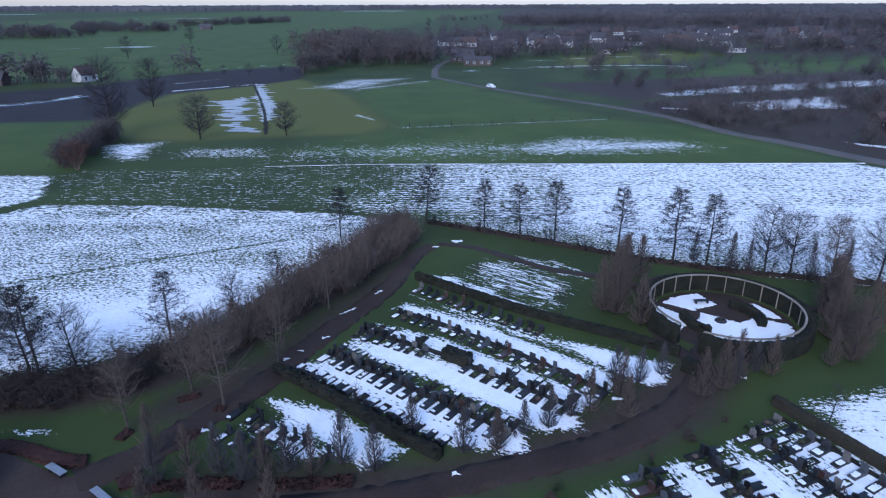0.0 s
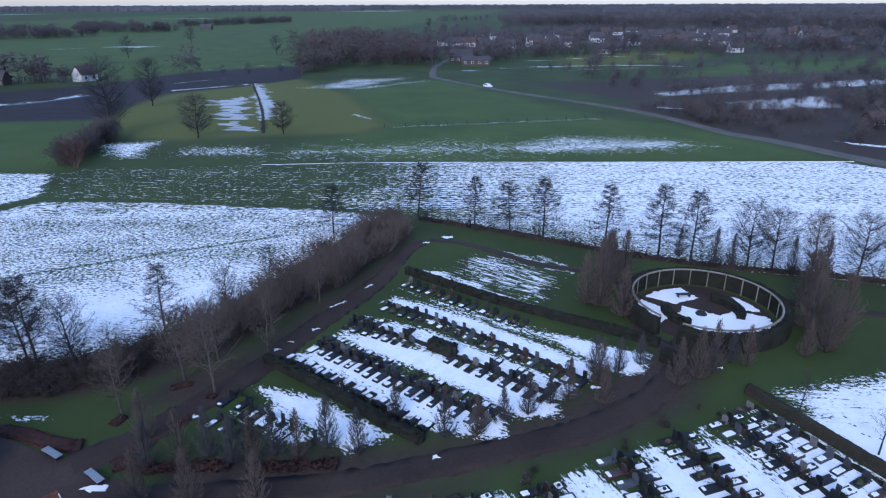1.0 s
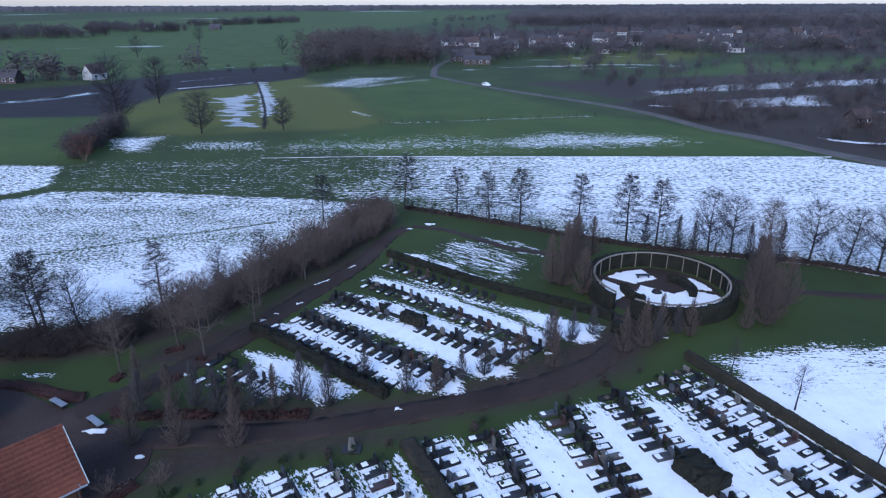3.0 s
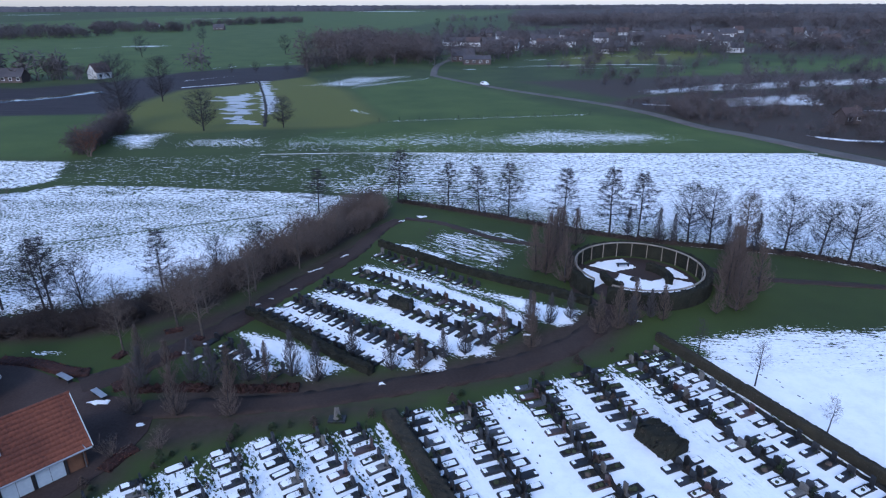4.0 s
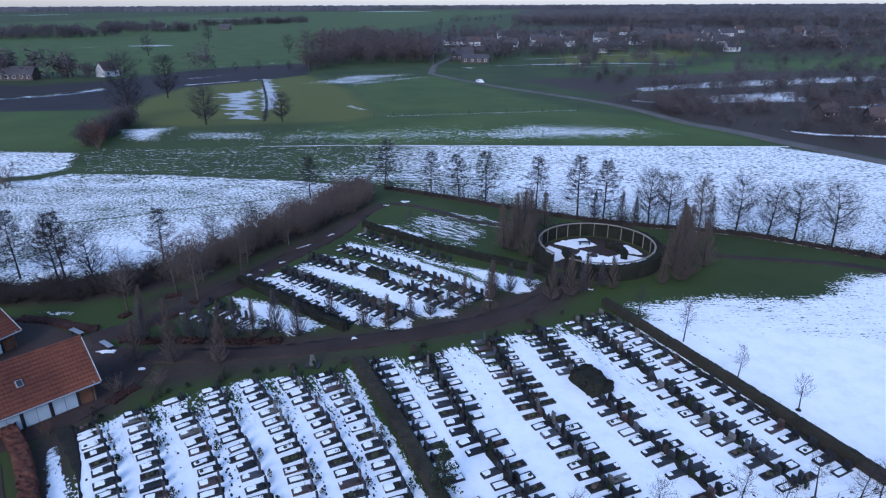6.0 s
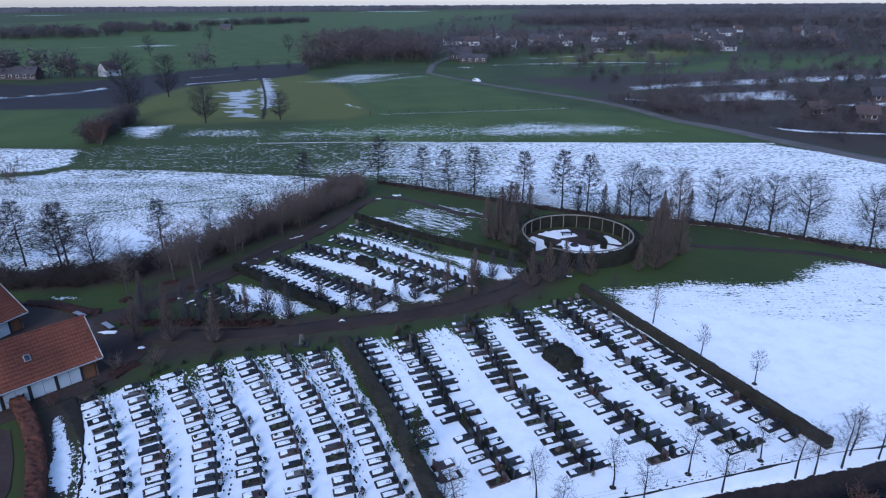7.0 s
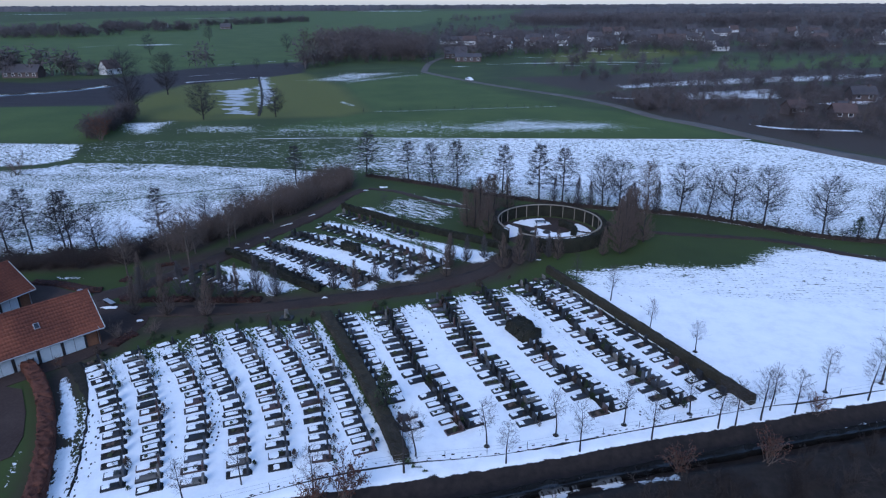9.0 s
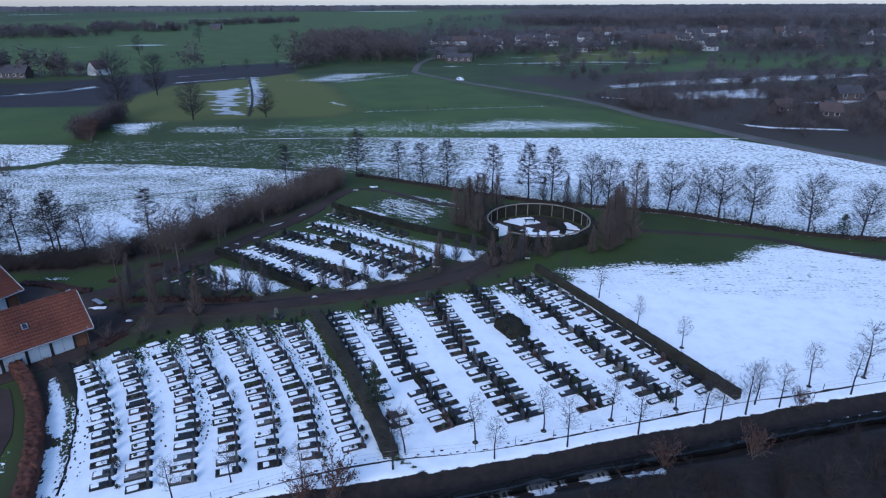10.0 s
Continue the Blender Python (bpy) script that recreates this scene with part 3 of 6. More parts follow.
lying_snow(0.85, 0.9, 0.9, (-4.2, 69.8), (-1.0, 69.7), (3.6, 65.8), (8.9, 60.4), (12.4, 57.4), (15.6, 55.2), (10.1, 57.6), (5.5, 60.7), (0.6, 64.4))
lying_snow(0.36, 1.2, 1.3, (2.6, 74.8), (6.9, 73.6), (11.7, 69.4), (13.6, 66.6), (11.6, 61.8), (8.6, 61.4), (4.6, 65.4), (0.6, 68.9))
lying_snow(0.30, 0.9, 1.1, (5.0, 77.2), (14.8, 73.4), (15.6, 68.6), (12.0, 69.4), (8.5, 73.4))
lying_snow(1.30, 0.4, 0.1, (-20.7, 17.4), (-20.2, 17.4), (-18.5, 15.5), (-16.5, 13.1), (-14.8, 10.5), (-14.4, 9.4), (-13.6, 7.9), (-12.3, 5.7), (-11.0, 2.9), (-12.6, 2.8), (-13.1, 4.8), (-14.2, 6.2), (-14.8, 7.8), (-14.0, 8.5), (-15.7, 9.4), (-16.8, 10.7), (-17.9, 13.1), (-19.6, 15.5))
lying_snow(0.80, 0.6, 0.2, (-17.7, 8.0), (-17.1, 7.4), (-16.2, 5.3), (-16.0, 3.8), (-17.2, 5.5))
lying_snow(0.6, 0.5, 0, (-37, 39.2), (-33, 39.4), (-30.5, 38.8), (-34, 38.2))
lying_snow(0.55, 0.8, 0.25, *WEST_FIELD)
lying_snow(1.25, 14, 0, (-48, 66), (-30, 75), (-17, 80), (-20, 58), (-28, 50), (-36, 45), (-56, 42), home=WEST_FIELD)
lying_snow(0.66, 1.2, 0.1, (-79, 116.5), (-72, 100.5), (-76, 95), (-150, 78), (-170, 112), (-100, 117))
lying_snow(-0.10, 0.6, 0.62, *DRILLED_FIELD)
lying_snow(0.55, 16, 0.45, (-30, 95), (-15, 111), (-22, 150), (60, 155), (125, 150), (140, 64), (100, 45), (66, 50), (34.2, 64), (-6, 84), home=DRILLED_FIELD)
lying_snow(0.78, 16, 0.25, (-6, 84), (6, 106), (10, 150), (70, 155), (130, 150), (140, 84), (100, 45), (66, 50), (34.2, 64), (-2, 84), home=DRILLED_FIELD)
lying_snow(0.9, 0.6, 0.1, (-72, 100.5), (-79, 116), (-80.4, 116), (-73.4, 100))
lying_snow(0.5, 5, 0.7, (8.6, 141), (26.7, 156), (52.8, 151), (60, 143), (36, 137), (17, 135))
lying_snow(0.2, 8, 0.7, (-40, 128), (-10, 131), (20, 134), (30, 148), (0, 150), (-35, 142))
lying_snow(0.75, 3.0, 0.8, (-84.8, 144.5), (-71.6, 148.5), (-69.2, 131.2), (-74.3, 130.1))
lying_snow(0.30, 3, 0.5, (-64, 131), (-62.8, 142), (-45, 143), (-40, 132))
lying_snow(0.10, 3, 0.6, (-40, 131), (-40, 142), (-10, 141), (0, 133))
lying_snow(0.75, 1.0, 0.5, (-120.7, 264.8), (-104.2, 285.7), (-102.6, 288.6), (-121, 268.4))
lying_snow(0.95, 1.0, 0.3, (-110.5, 241.5), (-85.0, 264.6), (-84.6, 267.4), (-111.4, 244.6))
lying_snow(0.8, 1.6, 0.3, (-129.1, 324.2), (-86.8, 365.5), (-86.8, 369.5), (-130, 328))
lying_snow(0.55, 0.8, 0.3, (-31.5, 187.5), (-24.5, 178.5), (-23.6, 180.0), (-30.4, 189.6))
lying_snow(0.42, 1.5, 0.3, (-16, 166.5), (42, 180), (42, 182), (-16, 168.6))
lying_snow(0.52, 4, 0.3, (-40, 243), (-12, 277), (-12, 281), (-42, 252))
lying_snow(0.42, 6, 0.3, (-62, 250), (-48, 285), (-20, 290), (-40, 248))
lying_snow(0.75, 5, 0.2, (-310, 480), (-220, 520), (-222, 532), (-320, 495))
lying_snow(0.62, 3, 0.8, (90.1, 213.6), (106.7, 221.5), (131.9, 229.1), (122.9, 201.8), (90.4, 197.0))
lying_snow(0.52, 3, 0.8, (72.8, 237.7), (110.8, 259.8), (185.6, 283.6), (240, 292), (170.5, 259.5), (101.7, 237.7), (73.7, 227.2))
lying_snow(0.9, 0.8, 0.2, (91.4, 152.2), (94.3, 148.4), (99.7, 144.8), (118, 142), (118, 139), (97.7, 142.4), (93.0, 146.0))
lying_snow(0.7, 1.0, 0.4, (64.5, 204.4), (76.8, 198.4), (76, 196.0), (63.7, 201))
lying_snow(0.8, 4, 0.2, (128, 190), (170, 214), (176, 206), (136, 184))
lying_snow(0.9, 1.5, 0.3, (2, 318), (16, 322), (16, 325), (2, 321))
lying_snow(0.6, 3, 0.5, (20, 330), (90, 345), (150, 352), (150, 357), (60, 350), (20, 335))
lying_snow(0.6, 3, 0.2, (56, 320), (140, 345), (140, 350), (56, 326))
lying_snow(0.55, 5, 0.2, (40, 372), (150, 430), (150, 440), (40, 380))
lying_snow(1.10, 0.45, 0.3, (28.5, 7.5), (30.3, 7.9), (32.7, 8.5), (31.8, 7.6), (31.7, 6.6), (30.0, 6.7), (28.9, 6.3))
lying_snow(1.10, 0.45, 0.3, (21.5, 5.8), (23.3, 6.3), (24.7, 6.5), (23.6, 5.7), (23.5, 4.8), (22.0, 4.7))
lying_snow(1.10, 0.45, 0.3, (25.0, 6.8), (28.0, 7.6), (27.6, 6.6), (26.3, 6.3))
lying_snow(1.10, 0.45, 0.3, (15.5, 4.1), (18.3, 4.7), (21.0, 5.2), (20.8, 4.5), (18.3, 4.2))
lying_snow(0.7, 10, 0.1, (-1700, 2300), (-700, 2450), (-700, 2500), (-1700, 2370))
lying_snow(0.7, 10, 0.1, (-1250, 1500), (-560, 1560), (-560, 1590), (-1250, 1550))
lying_snow(0.75, 20, 0.1, (-560, 3000), (-200, 3100), (-200, 3200), (-560, 3100))
# Lines of headstones.
WEST_ROWS = [
    [(-18.5, 20.3), (-14.4, 15.7), (-11.6, 11.7), (-9.5, 8.2), (-7.6, 4.4)],
    [(-15.6, 22.2), (-11.0, 16.0), (-8.1, 11.2), (-6.5, 8.2), (-4.8, 4.4)],
    [(-13.0, 24.1), (-7.9, 17.5), (-5.1, 12.9), (-3.5, 9.2), (-2.0, 5.2)],
    [(-10.6, 25.8), (-6.3, 19.6), (-2.7, 14.5), (-0.4, 9.4), (0.9, 6.2)],
    [(-7.6, 27.0), (-3.6, 21.6), (-0.6, 16.8), (2.0, 11.4), (3.6, 7.0)],
    [(-4.3, 27.8), (0.6, 20.8), (3.5, 15.8), (5.5, 10.9), (6.4, 7.9)],
    [(-1.2, 28.6), (3.5, 21.3), (6.5, 15.8), (8.4, 11.6), (9.5, 9.2)],
]
DOUBLE_ROWS = [
    [(7.0, 31.6), (10.8, 22.4), (13.3, 17.4), (16.1, 12.0)],
    [(12.8, 34.9), (16.6, 24.6), (19.2, 19.2), (22.0, 13.2)],
    [(17.8, 37.2), (21.2, 28.4), (24.3, 22.2), (28.0, 14.8)],
    [(22.6, 39.6), (27.0, 30.2), (30.2, 23.6), (34.0, 16.2)],
]
# Where the lying snow has thinned: under trees, at the ends of aisles, along hedges.
THAW = [
    (0.55, 0.5, [(1, 31.2), (8, 33), (18, 38.8), (25.6, 42.6), (26.6, 39.6), (19, 35.8), (9, 30.2), (3.4, 28.4)]),
    (0.20, 0.4, [(-18, 22), (-9, 27.6), (0, 30), (1.2, 27), (-7.6, 24.6), (-14, 20.6)]),
    (0.62, 0.5, [(19.6, 39.0), (21.8, 39.6), (28.4, 23.0), (26.6, 22.2)]),
    (0.70, 0.5, [(23.6, 41), (25.2, 41.6), (31, 30.4), (29.6, 29.8)]),
    (0.55, 0.5, [(3.6, 31.4), (5.6, 31.8), (8.6, 23.4), (7.4, 23.0)]),
    (0.55, 0.5, [(10.8, 35.2), (12.4, 36.0), (16.6, 26.2), (15.4, 25.6)]),
    (0.30, 0.4, [(26.6, 19.0), (28.4, 19.6), (31.4, 13.8), (29.8, 13.2)]),
    (0.40, 0.4, [(-15, 48), (-12, 51.4), (-9, 56), (-6, 60.4), (-4, 58.4), (-8, 53), (-11.5, 47.5)]),
]


def head_of_row(row, share, left, right):
    """The strip of ground round the first graves of a row, from its left to its right in metres."""
    (ax, ay), (bx, by) = row[0], row[1]
    ln = math.hypot(bx - ax, by - ay)
    dx, dy = (bx - ax) / ln, (by - ay) / ln
    ax, ay, bx, by = ax - dx, ay - dy, ax + dx * ln * share, ay + dy * ln * share
    return [(ax - dy * left, ay + dx * left), (bx - dy * left, by + dx * left), (bx + dy * right, by - dx * right), (ax + dy * right, ay - dx * right)]


THAW += [(0.9, 0.4, head_of_row(row, 1.0, 1.2, 0.2)) for row in WEST_ROWS] + [(0.35, 0.3, head_of_row(row, 0.35, 0.3, 1.8)) for row in WEST_ROWS] + [(0.85, 0.4, head_of_row(row, 0.55, 1.6, 1.6)) for row in DOUBLE_ROWS]
LUSH = [
    [(97, 290), (142, 352), (250, 388), (330, 400), (330, 340), (208, 320)],
    [(-42, 241), (-11.5, 278), (-7, 284), (18, 230), (45, 182), (-17, 166.5)],
    [(-18, 166), (45, 181), (60, 172), (72, 148), (82, 129), (-13, 127), (-40, 140)],
    [(-500, 290), (-140, 290), (-60, 330), (-130, 480), (-100, 900), (-900, 800)],
    [(-900, 900), (-100, 900), (200, 3000), (-900, 3000)],
    [(-150, 176), (-96, 176), (-84, 150), (-80, 120), (-160, 112)],
]
DRY = [
    [(-102, 179), (-107.2, 203.6), (-107.8, 235.0), (-83.8, 260.8), (-71.0, 285.5), (-59.0, 264.5), (-39.4, 230.3), (-18.8, 168.9), (-25.0, 158.6), (-49.3, 155.0), (-67.2, 149.2), (-84.4, 151.2)],
    [(66, 411), (149, 460), (170, 430), (121, 370), (55, 337)],
]
SOIL = [
    [(-10, 420), (40, 480), (160, 560), (700, 640), (1200, 900), (200, 1000), (-30, 700)],
    [(-19, 29.6), (-6, 30.6), (2, 33.2), (12, 36.6), (20, 41), (25, 48), (22, 52), (14, 45), (8, 40.3), (0, 36.6), (-6, 35.6), (-20, 34.4)],
    [(-26, 40), (-21, 41), (-18, 46), (-15, 54), (-9, 66), (-6.5, 78), (-12, 66), (-19, 50), (-25, 44)],
]
PLOUGH = [[(-260, 262), (-174.2, 238.4), (-149, 265), (-137, 302.7), (-117.5, 324.1), (-82.1, 351.5), (-69.8, 285.5), (-83.8, 260.8), (-107.8, 235.0), (-107.2, 203.6), (-102.6, 179.2), (-130.0, 174.5), (-230, 160)]]
SOIL += [
    [(28, 266), (60, 214), (75, 227), (140, 247), (330, 272), (330, 322), (208, 316), (97, 286)],
    [(-22.6, 19.6), (-18.2, 25.2), (-17.6, 22.4), (-19.8, 19.4), (-17.2, 15.2), (-13.7, 8.6), (-11.2, 2.0), (-11.6, -2), (-14.6, 3), (-16.6, 8), (-19.2, 12.4), (-22.4, 16.4)],
    [(75, 1000), (250, 985), (560, 850), (1600, 780), (5000, 2600), (2600, 4600), (500, 4600), (230, 3400)],
    [(-18, 24.5), (-9, 28.4), (0, 31.0), (3, 32.6), (-8, 31.2), (-18, 29.6)],
    [(89, 131), (80, 147), (71, 161), (64, 182), (52, 205), (75, 225), (140, 245), (330, 260), (330, 120), (130, 75)],
    [(180, 480), (170, 430), (340, 410), (700, 440), (700, 640), (420, 560)],
]


def near_zone(px, py, poly, reach, far=-1e3):
    """Signed distance to a polygon, worked out only within reach of it."""
    p = np.array(poly, float)
    (x0, y0), (x1, y1) = p.min(axis=0) - reach, p.max(axis=0) + reach
    out = np.full(px.shape, far)
    k = (px > x0) & (px < x1) & (py > y0) & (py < y1)
    if k.any():
        out[k] = inside(px[k], py[k], poly)
    return out


# The rows of the back section and the lawn run one way, those of the double rows another.
BACK_YARD = [(-22, 40), (-18, 35.5), (-6, 34.5), (4, 36.5), (12, 41), (20, 47.5), (23, 52), (16, 78), (-6, 90), (-13, 66)]
FRONT_YARD = [(3, 33), (14, 37.5), (26, 44.5), (42, 16), (14, 6.3), (10.5, 9)]
CURVED_YARD = [(-22, 22), (-9, 30), (1.4, 31.5), (11.5, 8), (-12, -2)]


def zone_layers(px, py):
    snow, stripe, speck = np.full(px.shape, -0.6), np.zeros(px.shape), np.full(px.shape, 0.3)
    for poly, cover, soft, melt, grain, home in SNOW:
        w = np.clip(0.5 + near_zone(px, py, poly, 2 * soft + 1) / (2 * soft), 0, 1)
        if home:
            w = w * np.clip(0.5 + near_zone(px, py, home, 2), 0, 1)
        put = -0.6 + (cover + 0.6) * w
        stripe, speck = np.where(put > snow, melt, stripe), np.where(put > snow, grain, speck)
        snow = np.maximum(snow, put)
    lay = {}
    for key, polys in (("lush", LUSH), ("dry", DRY), ("soil", SOIL), ("plough", PLOUGH)):
        v = np.zeros(px.shape)
        for poly in polys:
            soft = 1.0 + (0.012 if key != "plough" else 0.003) * abs(poly[0][1])
            v = np.maximum(v, np.clip(0.5 + near_zone(px, py, poly, 2 * soft + 1) / (2 * soft), 0, 1))
        lay[key] = v
    # Leaf litter under the belt of scrub, bare earth along the ditch and its far bank.
    litter = np.clip(0.5 + near_zone(px, py, BELT, 5) / 2.0, 0, 1)
    bank = off_line(px, py, SNOW_EDGE)
    earth = np.clip(0.5 - (bank - 0.35) / 0.5, 0, 1) * np.clip((bank + 5.5) / 1.5, 0.85, 1)
    strip = np.clip(1.2 - np.abs(off_line(px, py, NORTH_HEDGE)) / 0.9, 0, 0.8)
    lay["soil"] = np.maximum.reduce([lay["soil"], litter, strip])
    lay["mud"] = earth
    lay["soil"] = np.maximum(lay["soil"], np.clip((-bank - 3.5) / 1.0, 0, 0.85))
    snow = np.where(litter > 0, snow * (1 - litter) - 0.6 * litter, snow)
    snow = np.minimum(snow, np.where(bank < -1.5, 9.0, -0.6 + 2.4 * np.clip(0.5 + (bank + 0.15) / 0.6, 0, 1)))
    speck = np.where(np.abs(bank) < 1.6, np.minimum(speck, 0.14), speck)
    # A trodden furrow across the snowfield, and the field ditches.
    for line, w in (([(-55, 66), (-40, 74), (-24, 82)], 0.45), ([(-76, 94.2), (-69.8, 99.2), (-77.5, 116)], 0.8)):
        snow -= 0.55 * np.clip(1 - np.abs(off_line(px, py, line)) / w, 0, 1)
    for amount, melt, rim in THAW:
        w = np.clip(0.5 + near_zone(px, py, rim, 4) / 2.0, 0, 1) * (snow > 0)
        snow -= amount * w
        stripe = np.maximum(stripe, melt * np.clip(2 * w, 0, 1))
    # Thinner snow beside the wire.
    snow -= 0.15 * np.clip(1 - np.abs(off_line(px, py, WIRE)) / 0.35, 0, 1)
    lay["snow"], lay["stripe"], lay["speck"] = np.clip(snow, -0.8, 1.6), stripe, speck
    lay["open"] = np.clip((py - 84) / 16, 0, 1)
    # The way in which the ground has been mown, drilled or walked.
    lay["along"], lay["across"] = px.copy(), py.copy()
    for poly, turn in ((BACK_YARD, -33.6), (FRONT_YARD, -64.0), (CURVED_YARD, -60.0)):
        k = near_zone(px, py, poly, 1) > 0
        c, s = math.cos(radians(turn)), math.sin(radians(turn))
        lay["along"][k], lay["across"][k] = (px * c + py * s)[k], (py * c - px * s)[k]
    k = near_zone(px, py, CURVED_YARD, 1) > 0
    lay["across"][k] = off_line(px[k], py[k], [(-16.9, 33.6), (-10.6, 25.8), (-6.3, 19.6), (-2.7, 14.5), (-0.4, 9.4), (2.2, 3.0)])
    return lay


def ground_height(px, py):
    """Level land with a ditch in front of the burial ground."""
    bank = -off_line(px, py, SNOW_EDGE)
    near = np.clip((140 - np.abs(px - 30)) / 30, 0, 1)
    cut = np.clip(bank / 1.0, 0, 1) * np.clip((4.6 - bank) / 1.4, 0, 1)
    return -0.75 * near * cut * cut * (3 - 2 * cut)


def lines(core, steps):
    """Coordinates that step finely in the core and ever wider outside it."""
    out = list(np.arange(core[0], core[1] + 1e-6, steps[0]))
    for sign in (-1, 1):
        s, v = steps[0], core[0] if sign < 0 else core[1]
        while abs(v) < 4650:
            s = min(s * (steps[1] if abs(v) < steps[2] and (sign > 0 or core[0] < -20) else 1.12), 260)
            v += sign * s
            out.append(v)
    return np.array(sorted(out))


def build_ground():
    gx, gy = lines((-40, 62), (0.42, 1.035, 180)), lines((-2, 92), (0.42, 1.014, 300))
    gy = gy[gy > -140]
    px, py = np.meshgrid(gx, gy)
    flat_x, flat_y = px.ravel(), py.ravel()
    v = np.stack([flat_x, flat_y, ground_height(flat_x, flat_y)], 1)
    w, h = len(gx), len(gy)
    i = (np.arange(h - 1)[:, None] * w + np.arange(w - 1)).ravel()
    f = np.concatenate([np.stack([i, i + 1, i + w + 1], 1), np.stack([i, i + w + 1, i + w], 1)])
    me = tri_mesh("ground", v, f, "ground")
    for key, vals in zone_layers(flat_x, flat_y).items():
        me.attributes.new(key, "FLOAT", "POINT").data.foreach_set("value", vals.astype(np.float32))
    me.polygons.foreach_set("use_smooth", np.ones(len(me.polygons), bool))
    tagged(new("ground", me), "winter grassland with melting snow patches and bare earth", "ground", kind="structure")


build_ground()


def smooth_line(pts, step):
    """Evenly spaced points on a soft curve through pts."""
    p = np.array(pts, float)
    ext = np.concatenate([[2 * p[0] - p[1]], p, [2 * p[-1] - p[-2]]])
    out = []
    for a, b, c, d in zip(ext, ext[1:], ext[2:], ext[3:]):
        for t in np.arange(0, 1, 0.05):
            out.append(0.5 * (2 * b + (c - a) * t + (2 * a - 5 * b + 4 * c - d) * t * t + (3 * b - a - 3 * c + d) * t ** 3))
    out = np.array(out + [p[-1]])
    s = np.concatenate([[0], np.cumsum(np.hypot(*np.diff(out, axis=0).T))])
    at = np.linspace(0, s[-1], max(2, int(round(s[-1] / step)) + 1))
    return np.stack([np.interp(at, s, out[:, 0]), np.interp(at, s, out[:, 1])], 1)


def normals(p):
    d = np.gradient(p, axis=0)
    d /= np.hypot(d[:, 0], d[:, 1])[:, None] + 1e-9
    return np.stack([-d[:, 1], d[:, 0]], 1), d


def strip(name, pts, widths, mat, label, z=0.03, rough=0.15, seed=1, category="path"):
    """A path or road: a slightly cambered slab with worn, uneven edges."""
    rng = np.random.default_rng(seed)
    p = smooth_line(pts, 0.7 if mat != "road" else 2.5)
    n, _ = normals(p)
    w = np.interp(np.linspace(0, 1, len(p)), np.linspace(0, 1, len(widths)), widths) / 2
    g = Geo()
    rows = []
    for k in (-1, -0.97, -0.5, 0, 0.5, 0.97, 1):
        jit = rng.normal(size=(len(p), 1)) * rough * (abs(k) > 0.9)
        rows.append(np.concatenate([p + n * (w[:, None] * k + jit * np.sign(k)), np.full((len(p), 1), -0.05 if abs(k) == 1 else z + 0.03 * (1 - k * k))], 1))
    v = np.concatenate(rows)
    m = len(p)
    i = (np.arange(6)[:, None] * m + np.arange(m - 1)).ravel()
    f = np.concatenate([np.stack([i, i + m, i + m + 1], 1), np.stack([i, i + m + 1, i + 1], 1)])
    g.add(v, f[:, ::-1])
    return tagged(new(name, g.mesh(name, mat)), label, category, kind="structure")


def slab(name, poly, mat, label, z=0.035, category="pavement"):
    bm = bmesh.new()
    top = [bm.verts.new((x, y, z)) for x, y in poly]
    f = bm.faces.new(top)
    got = bmesh.ops.extrude_face_region(bm, geom=[f])
    bmesh.ops.translate(bm, verts=[e for e in got["geom"] if isinstance(e, bmesh.types.BMVert)], vec=(0, 0, -0.08))
    bmesh.ops.recalc_face_normals(bm, faces=bm.faces)
    bmesh.ops.triangulate(bm, faces=[q for q in bm.faces if len(q.verts) > 4])
    return tagged(part(name, bm, mat), label, category, kind="structure")


strip("country_road", ROAD, [3.6, 3.6, 3.5, 3.5, 3.6, 4.0, 4.6, 6.0, 7.0, 7.0], "road", "pale asphalt country road between wet fields", 0.05, 0.1, 2, "road")
strip("snow_line", [(-40, 124.4), (-13, 126.6), (30, 127.4), (84, 128.4)], [0.02, 0.25, 0.02, 0.3, 0.1, 0.35, 0.2, 0.5, 0.05, 0.6, 0.4, 0.6], "snow", "thin line of snow along the field boundary", 0.03, 0.12, 12, "snow")
strip("main_path", [(-20, 30.4), (-14, 30.9), (-7, 32.0), (0, 34.2), (7, 36.6), (12, 38.8), (17, 42.2), (20.4, 46.2), (22.4, 50.4), (24.6, 55.0)],
      [2.6, 2.6, 2.5, 2.5, 2.7, 2.9, 3.0, 2.6, 2.0, 1.6], "gravel", "brown gravel main path of the burial ground", 0.04, 0.12, 3)
strip("belt_path", [(-27, 33.5), (-23.5, 36.5), (-20.2, 41.6), (-17.2, 46.5), (-14.6, 53.0), (-11.2, 60), (-8.2, 67), (-6.3, 75), (-4, 80)],
      [3.2, 3.0, 2.8, 2.8, 2.8, 2.6, 2.4, 2.2], "gravel", "brown leaf-strewn gravel path along the scrub belt", 0.045, 0.14, 4)
strip("lawn_path", [(-3, 80.5), (2, 79), (7, 75), (12, 71.4), (17, 69.6), (20.5, 67), (21, 62), (20, 57), (20.6, 52.5), (21.6, 50)],
      [1.4, 1.4, 1.5, 1.6, 1.8], "gravel", "narrow gravel path round the lawn", 0.03, 0.1, 5)
strip("ring_path", [(20.5, 66), (25, 69.5), (31, 69), (35.6, 65), (38.5, 61), (44, 58.8), (51, 57.9), (60, 56), (70, 50), (95, 43)],
      [1.5, 1.4, 1.4, 1.5, 1.4, 1.2, 1.2], "gravel", "narrow gravel path behind the round garden", 0.032, 0.1, 6)
